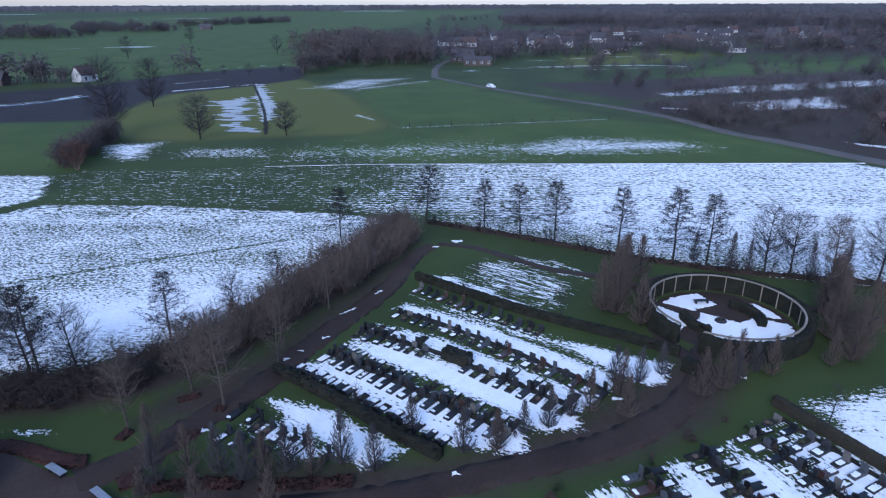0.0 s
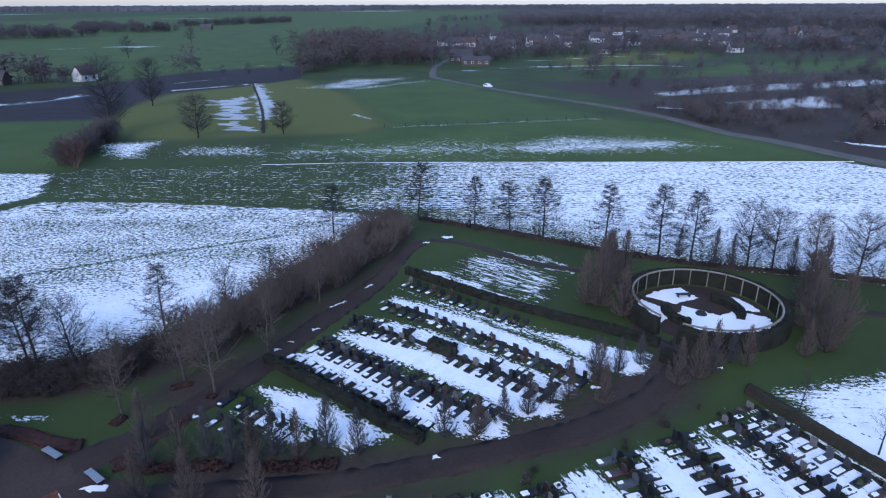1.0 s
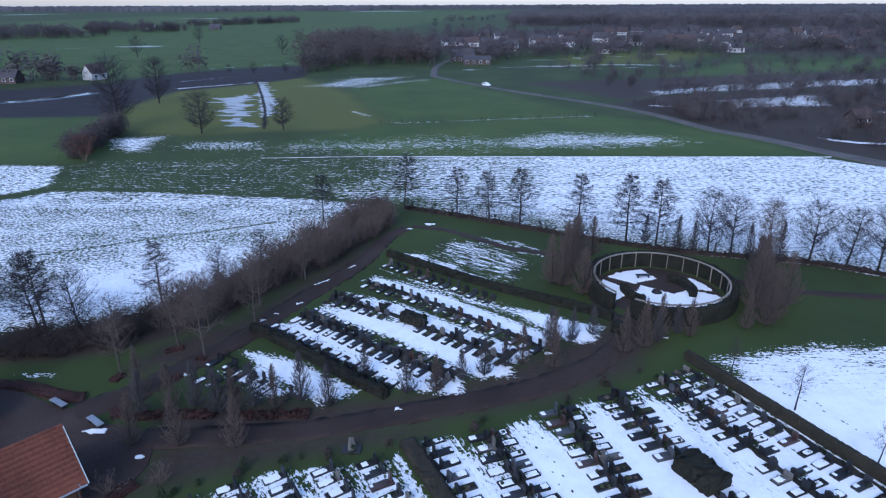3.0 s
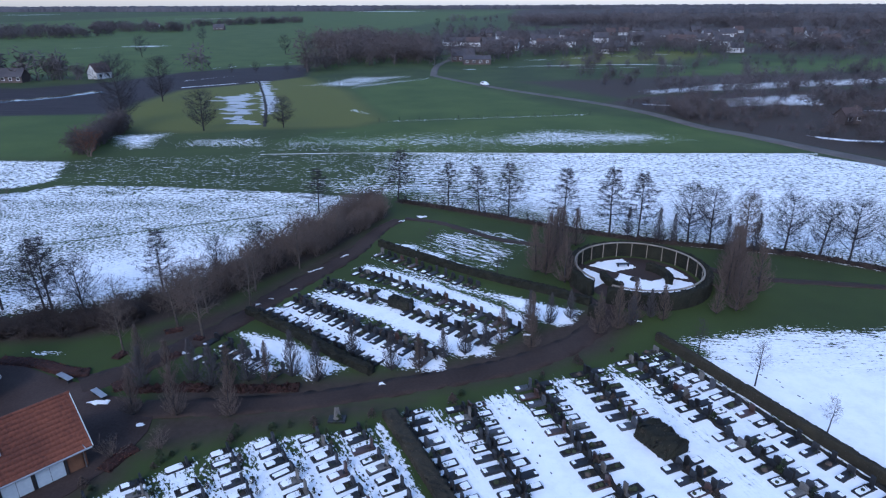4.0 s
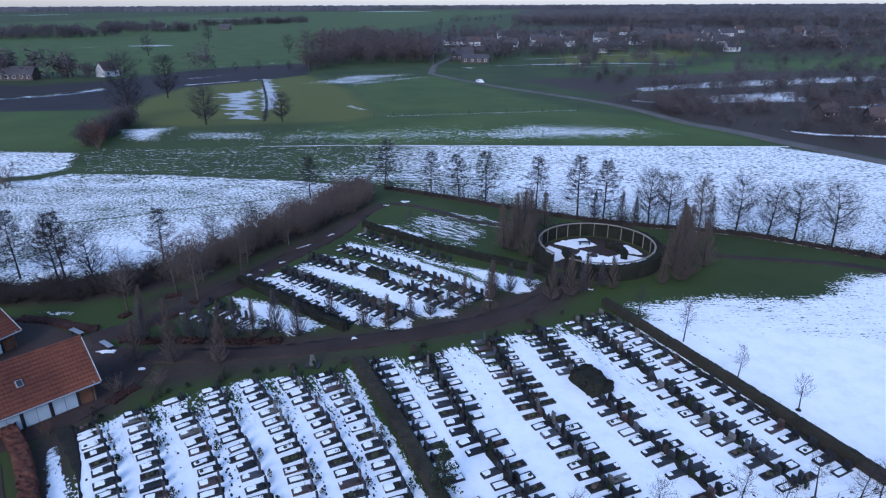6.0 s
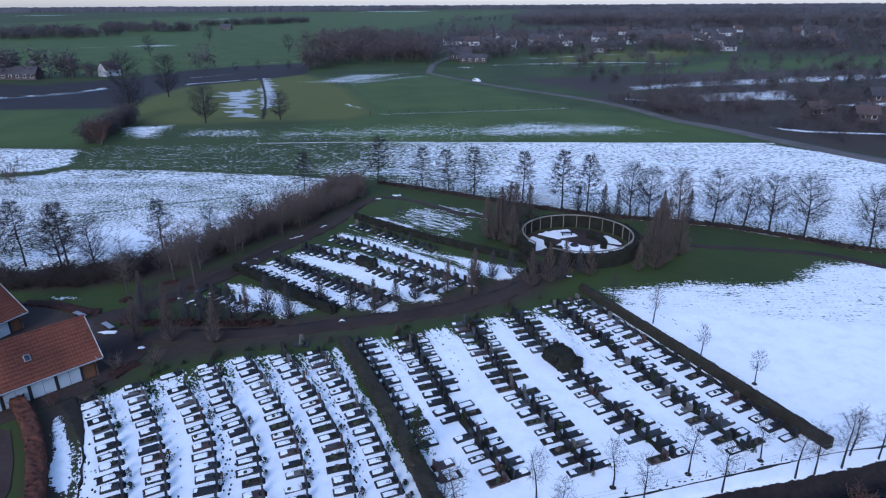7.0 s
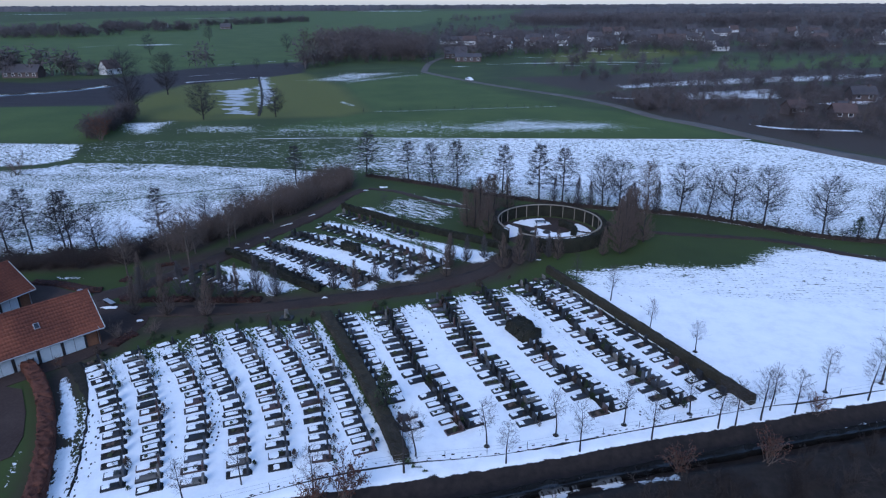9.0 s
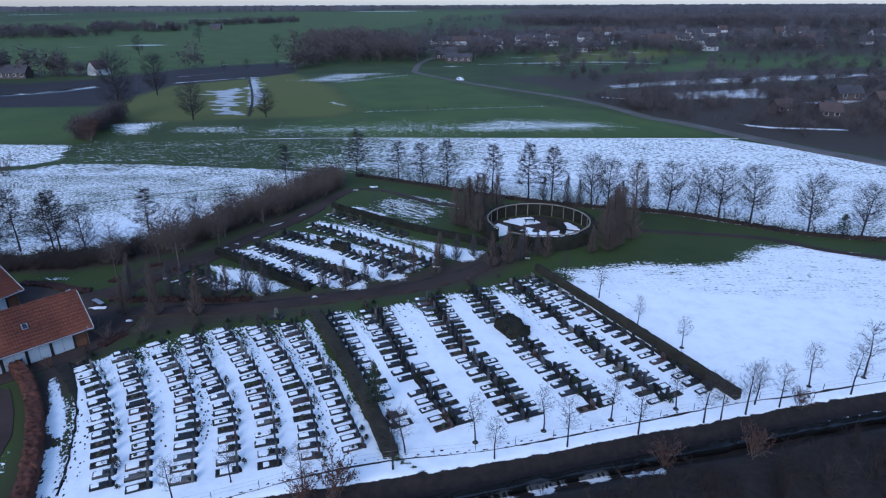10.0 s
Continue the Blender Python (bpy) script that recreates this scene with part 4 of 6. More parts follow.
slab("forecourt", [(-48, 37.5), (-38, 37.8), (-33, 36.0), (-29.3, 34.4), (-26.0, 33.6), (-24.2, 32.2), (-21.0, 31.8), (-18.6, 30.0), (-18.0, 27.5), (-18.4, 24.0), (-20.2, 20.6), (-24.6, 15.6), (-22.9, 15.3), (-20.3, 12.1), (-18.4, 9.1), (-17.7, 6.8), (-20, 4), (-48, 4)],
     "asphalt", "dark wet asphalt forecourt around the buildings", 0.05)
strip("bed_path", [(-20.9, 19.6), (-17.6, 15.9), (-15.2, 12.4), (-13.4, 8.9), (-11.9, 5.6), (-10.9, 3.0)], [1.5, 0.9, 0.16, 0.12, 0.12, 0.14], "soil", "dark bare trodden strip beside the graves", 0.03, 0.09, 7)


def water_sheet(name, pts, width, z, label):
    ob = strip(name, pts, [width], "water", label, z, 0.05, 9, "water")
    return ob


strip("trodden_track", [(x, y - 0.25) for x, y in WIRE], [0.22, 0.04, 0.18, 0.02, 0.24, 0.14, 0.02, 0.2, 0.05, 0.22, 0.02, 0.16, 0.24, 0.03, 0.2, 0.06, 0.2, 0.02, 0.22, 0.12], "soil", "narrow dark track trodden along the wire fence", 0.006, 0.035, 11)
water_sheet("ditch_water", [(-20, -6.2), (4, 1.2), (14.4, 3.6), (24, 6.6), (36, 10.2), (44, 12.6), (54, 15.4), (80, 23.2)], 0.7, -0.68, "dark still water in the boundary ditch")
water_sheet("meltwater", [(-200, 182), (-175, 194), (-152.6, 207), (-145.3, 214.6), (-137.6, 231)], 8.0, 0.02, "long pool of meltwater on the ploughed field")


def pool(name, rim, label, seed, jag=2.2):
    """A shallow pool on a meadow, its shore frayed along the mown rows."""
    r = random.Random(seed)
    p = np.array(rim + rim[:1], float)
    s = np.concatenate([[0], np.cumsum(np.hypot(*np.diff(p, axis=0).T))])
    bm = bmesh.new()
    # Narrow bands along x, each with its own frayed ends.
    y = p[:, 1].min() + 0.3
    while y < p[:, 1].max():
        cross = sorted(ax + (bx - ax) * (y - ay) / (by - ay) for (ax, ay), (bx, by) in zip(p, p[1:]) if (ay > y) != (by > y))
        for x0, x1 in zip(cross[::2], cross[1::2]):
            x0, x1 = x0 + r.gauss(0, jag), x1 + r.gauss(0, jag)
            if x1 - x0 > 0.4:
                q = (x1 - x0) * 0.2
                bm.faces.new([bm.verts.new(c) for c in ((x0, y, 0.03), (x0 + q, y - 0.9, 0.028), (x1 - q, y - 0.9, 0.028), (x1, y, 0.03), (x1 - q, y + 0.9, 0.028), (x0 + q, y + 0.9, 0.028))])
        y += 1.1
    return tagged(part(name, bm, "pool"), label, "water", kind="structure")


pool("meadow_pool", [(-85.9, 218.9), (-80.0, 216.2), (-75.7, 227.4), (-72.1, 209.8), (-62.2, 187.2), (-61.6, 174.8), (-54.5, 164.7), (-54.3, 161.5), (-60.7, 163.0), (-64.9, 177.5), (-73.1, 192.4), (-77.4, 206.1)], "shallow pale flood pool on the olive meadow", 3)
pool("meadow_pool", [(-86.2, 268.6), (-82.6, 264.6), (-72.6, 238.1), (-59.0, 203.7), (-53.8, 180.3), (-56.4, 177.5), (-64.5, 203.7), (-71.9, 223.1)], "long pale flood pool beside a meadow ditch", 4, 1.2)
strip("meadow_ditch", [(-86.4, 268), (-72.4, 229), (-61.0, 196), (-53.0, 170), (-49.6, 158)], [0.9], "soil", "narrow dark ditch across the meadow", 0.04, 0.2, 5, "ditch")


# ---------------------------------------------------------------- hedges
def hedge(name, pts, width, height, label, seed=1, mat="hedge", leafmat="hedge_leaf", leaves=45, category="hedge", rough=0.07, taper=0.88):
    """A clipped hedge: an uneven body with leaves and twig ends that stand out of it."""
    rng = np.random.default_rng(seed)
    p = smooth_line(pts, 0.22)
    n, _ = normals(p)
    prof = []
    for k in range(6):
        prof.append((-0.5 + 0.5 * (1 - taper) * k / 6, k / 6))
    for k in range(7):
        a = k / 6
        prof.append(((-0.5 + a) * taper, 1.0 - 0.06 * (2 * a - 1) ** 4))
    for k in range(5, -1, -1):
        prof.append((0.5 - 0.5 * (1 - taper) * k / 6, k / 6))
    rows = []
    for a, b in prof:
        x = a * width + rng.normal(size=len(p)) * rough * (0.4 + 0.6 * b)
        z = b * height + rng.normal(size=len(p)) * rough * (b > 0.05) - (0.05 if b == 0 else 0)
        rows.append(np.concatenate([p + n * x[:, None], z[:, None]], 1))
    m, r = len(p), len(rows)
    v = np.concatenate(rows)
    i = (np.arange(r - 1)[:, None] * m + np.arange(m - 1)).ravel()
    f = np.concatenate([np.stack([i, i + 1, i + m + 1], 1), np.stack([i, i + m + 1, i + m], 1)])
    caps = [(0, k * m, (k + 1) * m) for k in range(1, r - 1)] + [(m - 1, (k + 1) * m + m - 1, k * m + m - 1) for k in range(1, r - 1)]
    body = Geo()
    body.add(v, np.concatenate([f, np.array(caps)]))
    leaf = Geo()
    length = 0.22 * m
    for _ in range(int(length * leaves)):
        j = rng.integers(0, m)
        a, b = prof[rng.integers(0, len(prof))]
        q = np.array((*(p[j] + n[j] * a * width), b * height)) + rng.normal(size=3) * 0.05
        clump(leaf, q, rng.uniform(0.03, 0.075), rng)
    ob = thing(name, label, category)
    piece("body", body.mesh("body", mat), ob)
    piece("leaves", leaf.mesh("leaves", leafmat), ob)
    return ob


EAST = [(25.9, 43.6), (33.2, 29.9), (40.3, 16.3)]
MID = [(0.7, 30.4), (5.6, 21.2), (8.8, 14.5), (11.6, 8.0)]
WEST = [(-16.8, 47.8), (-10.2, 43.0), (-5.1, 38.9), (-1.6, 36.4)]
NORTH = [(-5.3, 68.6), (4.6, 61.1), (10.5, 57.3), (16.7, 53.8), (20.6, 51.2)]
hedge("boundary_hedge", EAST, 0.68, 0.92, "dark brown clipped hedge between graves and snowy meadow", 11, "low_hedge", "brown_leaf", 40, rough=0.03)
hedge("dividing_hedge", MID, 1.25, 0.62, "low brown-green clipped hedge dividing two grave sections", 12, "low_hedge", "brown_leaf", 60, rough=0.045)
hedge("dividing_hedge", WEST, 0.8, 0.85, "dark clipped hedge below the back grave section", 13)
hedge("dividing_hedge", NORTH, 0.7, 0.9, "dark clipped hedge between graves and striped lawn", 14)
hedge("entrance_hedge", [(20.3, 49.0), (21.2, 48.0)], 1.2, 1.2, "short dark clipped hedge block at the round garden", 15)
hedge("curved_beech_hedge", [(-24.6, 18.6), (-22.9, 17.1), (-21.1, 15.3), (-18.4, 12.0), (-15.7, 7.9), (-14.0, 4.8), (-12.9, 2.5), (-11.8, -0.4)], 1.2, 0.9, "low curved hedge of rust-brown withered beech", 16, "beech_hedge", "rust_leaf", 90)
hedge("path_hedge", [(-22.4, 33.0), (-18, 33.4), (-15.3, 33.5)], 1.1, 0.26, "low rust-brown planting beside the main path", 17, "red_bed", "brown_leaf", 120, rough=0.13, taper=0.55)
hedge("path_hedge", [(-14, 33.4), (-10.5, 33.6), (-7.6, 33.9)], 1.1, 0.26, "low rust-brown planting beside the main path", 18, "red_bed", "brown_leaf", 120, rough=0.13, taper=0.55)
RED = [
    ([(-37, 37.3), (-33, 36.9), (-30.5, 36.0), (-28.2, 35.5), (-27.4, 35.7)], 1.5), ([(-26.3, 38.0), (-26.0, 39.2)], 1.0), ([(-21.6, 37.8), (-20.6, 39.2)], 0.9),
    ([(-23.9, 33.2), (-22.6, 34.2)], 1.6), ([(-23.9, 43.2), (-22.4, 44.0)], 0.8), ([(-20.3, 42.1), (-19.4, 41.9)], 0.8), ([(-19.0, 23.0), (-18.6, 24.6), (-18.0, 25.6)], 1.2),
]
for k, (line, w) in enumerate(RED):
    hedge("planting_bed", line, w, 0.22, "low rust-red ground cover in a planting bed", 20 + k, "red_bed", "rust_leaf", 60, category="planting bed", rough=0.05, taper=0.7)
hedge("north_boundary_scrub", NORTH_HEDGE, 0.6, 0.4, "low ragged dark scrub hedge along the ditch", 30, "bank_twig", "bank_twig", 30, rough=0.14, taper=0.6)

# ---------------------------------------------------------------- graves
STONES = ("granite_black", "granite_grey", "granite_black", "granite_blue", "granite_black", "granite_grey", "granite_black", "granite_red", "granite_grey", "granite_black", "granite_grey", "sandstone")
TOPS = ("square", "round", "slant", "wide", "shoulder", "stele")
LOOKS = {"granite_black": "black granite", "granite_grey": "dark grey granite", "granite_blue": "blue-grey stone", "granite_red": "red-brown granite", "sandstone": "pale sandstone"}
NAMES = {"snow": "kerbed_grave", "stone": "slab_grave", "soil": "planted_grave", "half": "slab_grave"}
BEDS = {"snow": "a snow-covered bed", "stone": "a wet polished cover slab", "soil": "bare planted soil", "half": "a slab half under snow"}


def headstone_shape(top, w, h):
    a = w / 2
    if top == "round":
        return [(-a, 0), (a, 0)] + [(a * math.cos(t), h - a * 0.6 + a * 0.6 * math.sin(t)) for t in np.linspace(0, math.pi, 9)]
    if top == "slant":
        return [(-a, 0), (a, 0), (a, h * 0.78), (-a * 0.2, h), (-a, h * 0.92)]
    if top == "shoulder":
        return [(-a, 0), (a, 0), (a, h * 0.8), (a * 0.6, h * 0.84), (a * 0.45, h), (-a * 0.45, h), (-a * 0.6, h * 0.84), (-a, h * 0.8)]
    return [(-a, 0), (a, 0), (a, h), (-a, h)]


def melted_sheet(bm, x0, x1, y0, y1, z0, z1, r, eaten=0.13):
    """Snow left on a bed, eaten in from its rim."""
    rim = []
    for k in range(22):
        a = 2 * math.pi * k / 22
        c, s = math.cos(a), math.sin(a)
        q = min(1 / max(abs(c), 1e-3), 1 / max(abs(s), 1e-3)) * (1 - abs(r.gauss(0, eaten)))
        rim.append(((x0 + x1) / 2 + (x1 - x0) / 2 * c * q, (y0 + y1) / 2 + (y1 - y0) / 2 * s * q))
    lo = [bm.verts.new((x, y, z0)) for x, y in rim]
    hi = [bm.verts.new((x * 0.96, y + ((y0 + y1) / 2 - y) * 0.04, z1)) for x, y in rim]
    bm.faces.new(hi)
    for i in range(22):
        bm.faces.new((lo[i], lo[(i + 1) % 22], hi[(i + 1) % 22], hi[i]))
    bmesh.ops.recalc_face_normals(bm, faces=bm.faces)


GRAVES = {}


def grave(kind, m, group):
    """A kerbed grave: headstone at the origin, bed running towards -y."""
    if kind in GRAVES:
        return tagged(copy_thing(GRAVES[kind], m), group=group)
    stone, top, bed, seed = kind
    r = random.Random(seed * 97 + sum(map(ord, stone + top + bed)))
    w, ln = r.uniform(0.58, 0.77), r.uniform(1.32, 1.62)
    ob = thing(NAMES[bed], f"{LOOKS[stone]} grave with {BEDS[bed]}", "grave", group, m)
    hw = {"wide": w * 1.0, "stele": w * 0.5}.get(top, w * r.uniform(0.74, 0.94))
    hh = {"wide": 0.45, "stele": 0.85}.get(top, r.uniform(0.5, 0.75))
    bm = bmesh.new()
    outline(bm, headstone_shape(top, hw, hh), -0.075, 0.075, 0.012)
    bmesh.ops.translate(bm, verts=bm.verts, vec=(0, 0, 0.12))
    part("headstone", bm, stone, ob)
    bm = bmesh.new()
    box(bm, -w / 2 + 0.02, w / 2 - 0.02, -0.16, 0.14, -0.05, 0.125, soft=0.012)
    part("plinth", bm, stone, ob)
    bm = bmesh.new()
    melted_sheet(bm, -w / 2 - 0.03, w / 2 + 0.05, -0.34, 0.30, 0.004, 0.03, r)
    part("bare_earth", bm, "soil", ob, "snow-free earth round the headstone")
    kerb = bmesh.new()
    t = 0.075
    for x0, x1, y0, y1 in ((-w / 2, -w / 2 + t, -ln, -0.163), (w / 2 - t, w / 2, -ln, -0.163), (-w / 2 + t + 0.002, w / 2 - t - 0.002, -ln, -ln + t)):
        box(kerb, x0, x1, y0, y1, -0.05, 0.13, soft=0.01)
    part("kerb", kerb, stone if stone != "sandstone" else "granite_grey", ob)
    x0, x1, y0, y1 = -w / 2 + t + 0.003, w / 2 - t - 0.003, -ln + t + 0.003, -0.17
    if bed in ("stone", "half"):
        bm = bmesh.new()
        box(bm, -w / 2 + 0.03, w / 2 - 0.03, -ln + 0.03, -0.17, 0.132, 0.19, soft=0.012)
        part("cover_slab", bm, stone, ob)
        if bed == "half":
            bm = bmesh.new()
            cut = y0 + (y1 - y0) * r.uniform(0.5, 0.75)
            melted_sheet(bm, x0 - 0.02, x1 + 0.02, y0, cut, 0.191, 0.225, r)
            part("snow_patch", bm, "snow", ob, "thin snow left on the slab")
    elif bed == "snow":
        bm = bmesh.new()
        box(bm, x0, x1, y0, y1, 0.0, 0.085, soft=0.01)
        part("soil_bed", bm, "soil", ob)
        bm = bmesh.new()
        over = r.choice((0.0, 0.0, 0.09))
        melted_sheet(bm, x0 - over, x1 + over * r.choice((0, 1)), y0 - over + r.choice((0, 0.05, 0.3)), y1 - r.choice((0.1, 0.2, 0.45)), 0.087, 0.15 if over else 0.12, r, 0.07)
        part("snow_bed", bm, "snow", ob, "snow lying inside the kerb")
        if seed % 2:
            bm = bmesh.new()
            bmesh.ops.create_icosphere(bm, subdivisions=1, radius=0.16, matrix=Matrix.Translation((r.uniform(-0.12, 0.12), -0.75 - r.uniform(0, 0.5), 0.16)) @ Matrix.Diagonal((1, 1, 0.7, 1)))
            part("planting", bm, "plant", ob, "small dark planting in the snow")
    else:
        bm = bmesh.new()
        box(bm, x0, x1, y0, y1, 0.0, 0.10, soft=0.015)
        part("soil_bed", bm, "soil", ob)
        for _ in range(2 + seed % 2):
            bm = bmesh.new()
            q = r.uniform(0.12, 0.24)
            bmesh.ops.create_icosphere(bm, subdivisions=2, radius=q, matrix=Matrix.Translation((r.uniform(-0.18, 0.18), r.uniform(y0 + 0.3, y1 - 0.3), 0.14)) @ Matrix.Diagonal((1, 1, 0.8, 1)))
            for v in bm.verts:
                v.co += Vector((r.gauss(0, 0.02), r.gauss(0, 0.02), r.gauss(0, 0.02)))
            part("planting", bm, "plant" if r.random() < 0.7 else "brown_leaf", ob)
    for _ in range(r.choice((0, 1, 1, 2))):
        g = Geo()
        q, rs = np.array((r.uniform(-0.3, 0.3), -0.34 - r.uniform(0, 0.25), 0.16)), np.random.default_rng(r.randrange(999))
        for _ in range(26):
            clump(g, q + rs.normal(size=3) * np.array((0.10, 0.10, 0.09)), rs.uniform(0.035, 0.075), rs)
        tagged(piece("planting", g.mesh("planting", r.choice(("needle", "brown_leaf", "plant", "needle"))), ob, "small tuft of planting before the headstone"), kind="stuff")
    if bed == "stone":
        bm = bmesh.new()
        melted_sheet(bm, -w / 2 + 0.05, w / 2 - r.uniform(0.1, 0.5) * w, -ln + 0.05, -ln + r.uniform(0.25, 0.7), 0.191, 0.215, r)
        part("snow_remnant", bm, "snow", ob, "last snow on the slab")
    if seed % 3 == 1:
        bm = bmesh.new()
        bmesh.ops.create_cone(bm, segments=8, radius1=0.06, radius2=0.09, depth=0.16, cap_ends=True, matrix=Matrix.Translation((0.2, -0.24, 0.28 if bed in ("stone", "half") else 0.2)))
        part("vase", bm, "granite_grey", ob, "small stone vase")
    GRAVES[kind] = ob
    return ob


def grave_row(line, sides, pitch, group, seed, snowy=0.55, skip=0.06, start=0.4, gap=None, shrubs=0.25):
    """Graves along a line of headstones; sides: 1 for beds on the left of the line, -1 for the right."""
    r = random.Random(seed)
    p = smooth_line(line, pitch)
    n, d = normals(p)
    for side in sides:
        for k in range(len(p)):
            x, y = p[k] + n[k] * side * 0.28
            if r.random() < skip or (gap and math.hypot(x - gap[0], y - gap[1]) < gap[2]):
                continue
            beds = ("snow", "snow", "half") if r.random() < snowy else ("stone", "soil", "stone")
            kind = (r.choice(STONES), r.choice(TOPS), r.choice(beds), r.randrange(3))
            turn = math.atan2(n[k][1] * side, n[k][0] * side) + math.pi / 2 + r.gauss(0, 0.025)
            m = Matrix.Translation((x + r.gauss(0, 0.05), y + r.gauss(0, 0.05), 0)) @ Matrix.Rotation(turn, 4, "Z")
            grave(kind, m, group)
            if r.random() < shrubs:
                a = p[k] - n[k] * side * r.uniform(0.05, 0.25) + d[k] * pitch * 0.5
                plant("grave_shrub", grave_shrub_parts, 4, a[0], a[1], r.uniform(0, 6.3), r.uniform(0.6, 1.15), "grave_shrub", "small dark evergreen shrub between headstones", "shrub", "shrubs among the graves")


def grave_shrub_parts(seed):
    rng = np.random.default_rng(seed)
    stem, leaf = Geo(), Geo()
    h = rng.uniform(0.6, 1.1)
    for _ in range(4):
        tube(stem, bend(rng, (0, 0, -0.03), (rng.normal() * 0.3, rng.normal() * 0.3, 1), h * 0.8, 3, 0.1), (0.02, 0.015, 0.01, 0.006), 3)
    for _ in range(150):
        t = rng.uniform(0.05, 1)
        a = rng.uniform(0, 6.3)
        q = 0.30 * math.sqrt(rng.uniform(0, 1)) * (1.1 - t ** 2)
        clump(leaf, np.array((q * math.cos(a), q * math.sin(a), t * h)), rng.uniform(0.04, 0.085), rng)
    return (("stem", stem, "bark"), ("foliage", leaf, "needle" if seed % 2 else "brown_leaf"))


CURVED = "graves in the curved rows"
STRAIGHT = "graves in the double rows"
BACK = "graves in the back section"
for k, row in enumerate(WEST_ROWS):
    grave_row(row, (-1,), 1.26, CURVED, 40 + k, 0.80, 0.03, shrubs=0.35)
grave_row([(2.0, 30.2), (5.7, 22.6), (9.6, 14.4), (11.2, 11.4)], (1,), 1.3, STRAIGHT, 60, 0.6, 0.05, shrubs=0.1)
# Evergreens planted at the heads of the rows.
HEADS = random.Random(77)
for row in WEST_ROWS + DOUBLE_ROWS:
    for _ in range(2):
        x, y = row[0][0] + HEADS.gauss(-0.5, 0.7), row[0][1] + HEADS.uniform(0.5, 1.9)
        plant("grave_shrub", grave_shrub_parts, 4, x, y, HEADS.uniform(0, 6.3), HEADS.uniform(0.7, 1.3), "grave_shrub", "small dark evergreen shrub at the head of a row", "shrub", "shrubs among the graves", 1.2)

for k, row in enumerate(DOUBLE_ROWS):
    grave_row(row, (1, -1), 1.27, STRAIGHT, 70 + k, 0.52, 0.05, gap=(21.8, 27.6, 2.3) if k == 2 else None, shrubs=0.3)
grave_row([(25.4, 41.6), (32.4, 28.9), (38.6, 17.9)], (-1,), 1.35, STRAIGHT, 80, 0.4, 0.04, shrubs=0.1)
BACK_ROWS = [
    ([(-15.4, 47.6), (-10.2, 43.9), (-5.1, 39.9), (-2.0, 37.5)], (1,), 0.4, 0.02),
    ([(-12.2, 51.0), (-5.9, 46.6), (-0.8, 42.9), (3.7, 39.6)], (1, -1), 0.15, 0.02),
    ([(-9.9, 55.6), (-3.6, 52.2), (2.2, 48.2), (8.9, 43.2)], (-1,), 0.15, 0.02),
    ([(-9.9, 55.6), (-3.6, 52.2), (2.2, 48.2), (8.9, 43.2)], (1,), 0.1, 0.55),
    ([(-6.3, 59.8), (-0.9, 56.3), (6.1, 50.8), (12.4, 45.4)], (-1,), 0.2, 0.03),
    ([(-4.4, 66.0), (-0.4, 62.9), (4.6, 58.8), (8.4, 56.2)], (-1,), 0.1, 0.02),
]
for k, (row, sides, snowy, skip) in enumerate(BACK_ROWS):
    grave_row(row, sides, 1.26, BACK, 90 + k, snowy, skip, gap=(-0.9, 50.6, 2.0) if k in (2, 3) else None, shrubs=0.2)
for k, row in enumerate(([(-15.8, 40.6), (-13.0, 39.0), (-9.6, 36.9)], [(-17.9, 39.4), (-15.8, 38.1), (-13.2, 36.5)], [(-17.9, 42.4), (-16.4, 41.7)])):
    grave_row(row, (-1,), 1.3, "graves in the small west section", 100 + k, 0.3, 0.1, shrubs=0.15)


def soil_strip(line, width, seed):
    """Bare planted earth behind the headstones, with no snow on it."""
    strip("planting_strip", line, [width], "soil", "dark bare planted strip between rows of headstones", 0.012, 0.1, seed, "planting strip")



for k, row in enumerate(DOUBLE_ROWS):
    soil_strip(row, 0.6, 210 + k)
for k, (row, *_) in enumerate(BACK_ROWS[:3] + BACK_ROWS[4:5]):
    soil_strip(row, 0.8, 220 + k)
soil_strip([(25.6, 41.7), (32.7, 29.0), (38.9, 17.9)], 0.6, 230)
soil_strip([(1.8, 30.1), (5.5, 22.5), (9.4, 14.3), (11.0, 11.3)], 0.5, 231)


def clipped_block(x, y, turn, lx, ly, h, seed):
    ob = hedge("clipped_bush", [(-lx / 2, 0), (lx / 2, 0)], ly, h, "large block of clipped brown-green box among graves", seed, "hedge", "brown_leaf", 160, category="bush", rough=0.1, taper=0.8)
    ob.matrix_world = Matrix.Translation((x, y, 0)) @ Matrix.Rotation(turn, 4, "Z")


clipped_block(21.8, 27.6, -1.05, 3.2, 2.4, 1.1, 301)
clipped_block(-0.4, 50.0, -0.62, 2.8, 1.4, 1.0, 302)


# ---------------------------------------------------------------- round garden
CX, CY, RR = 27.45, 58.4, 7.45


def arc(r, a0, a1, n):
    return [(CX + r * math.cos(radians(a)), CY + r * math.sin(radians(a))) for a in np.linspace(a0, a1, n)]


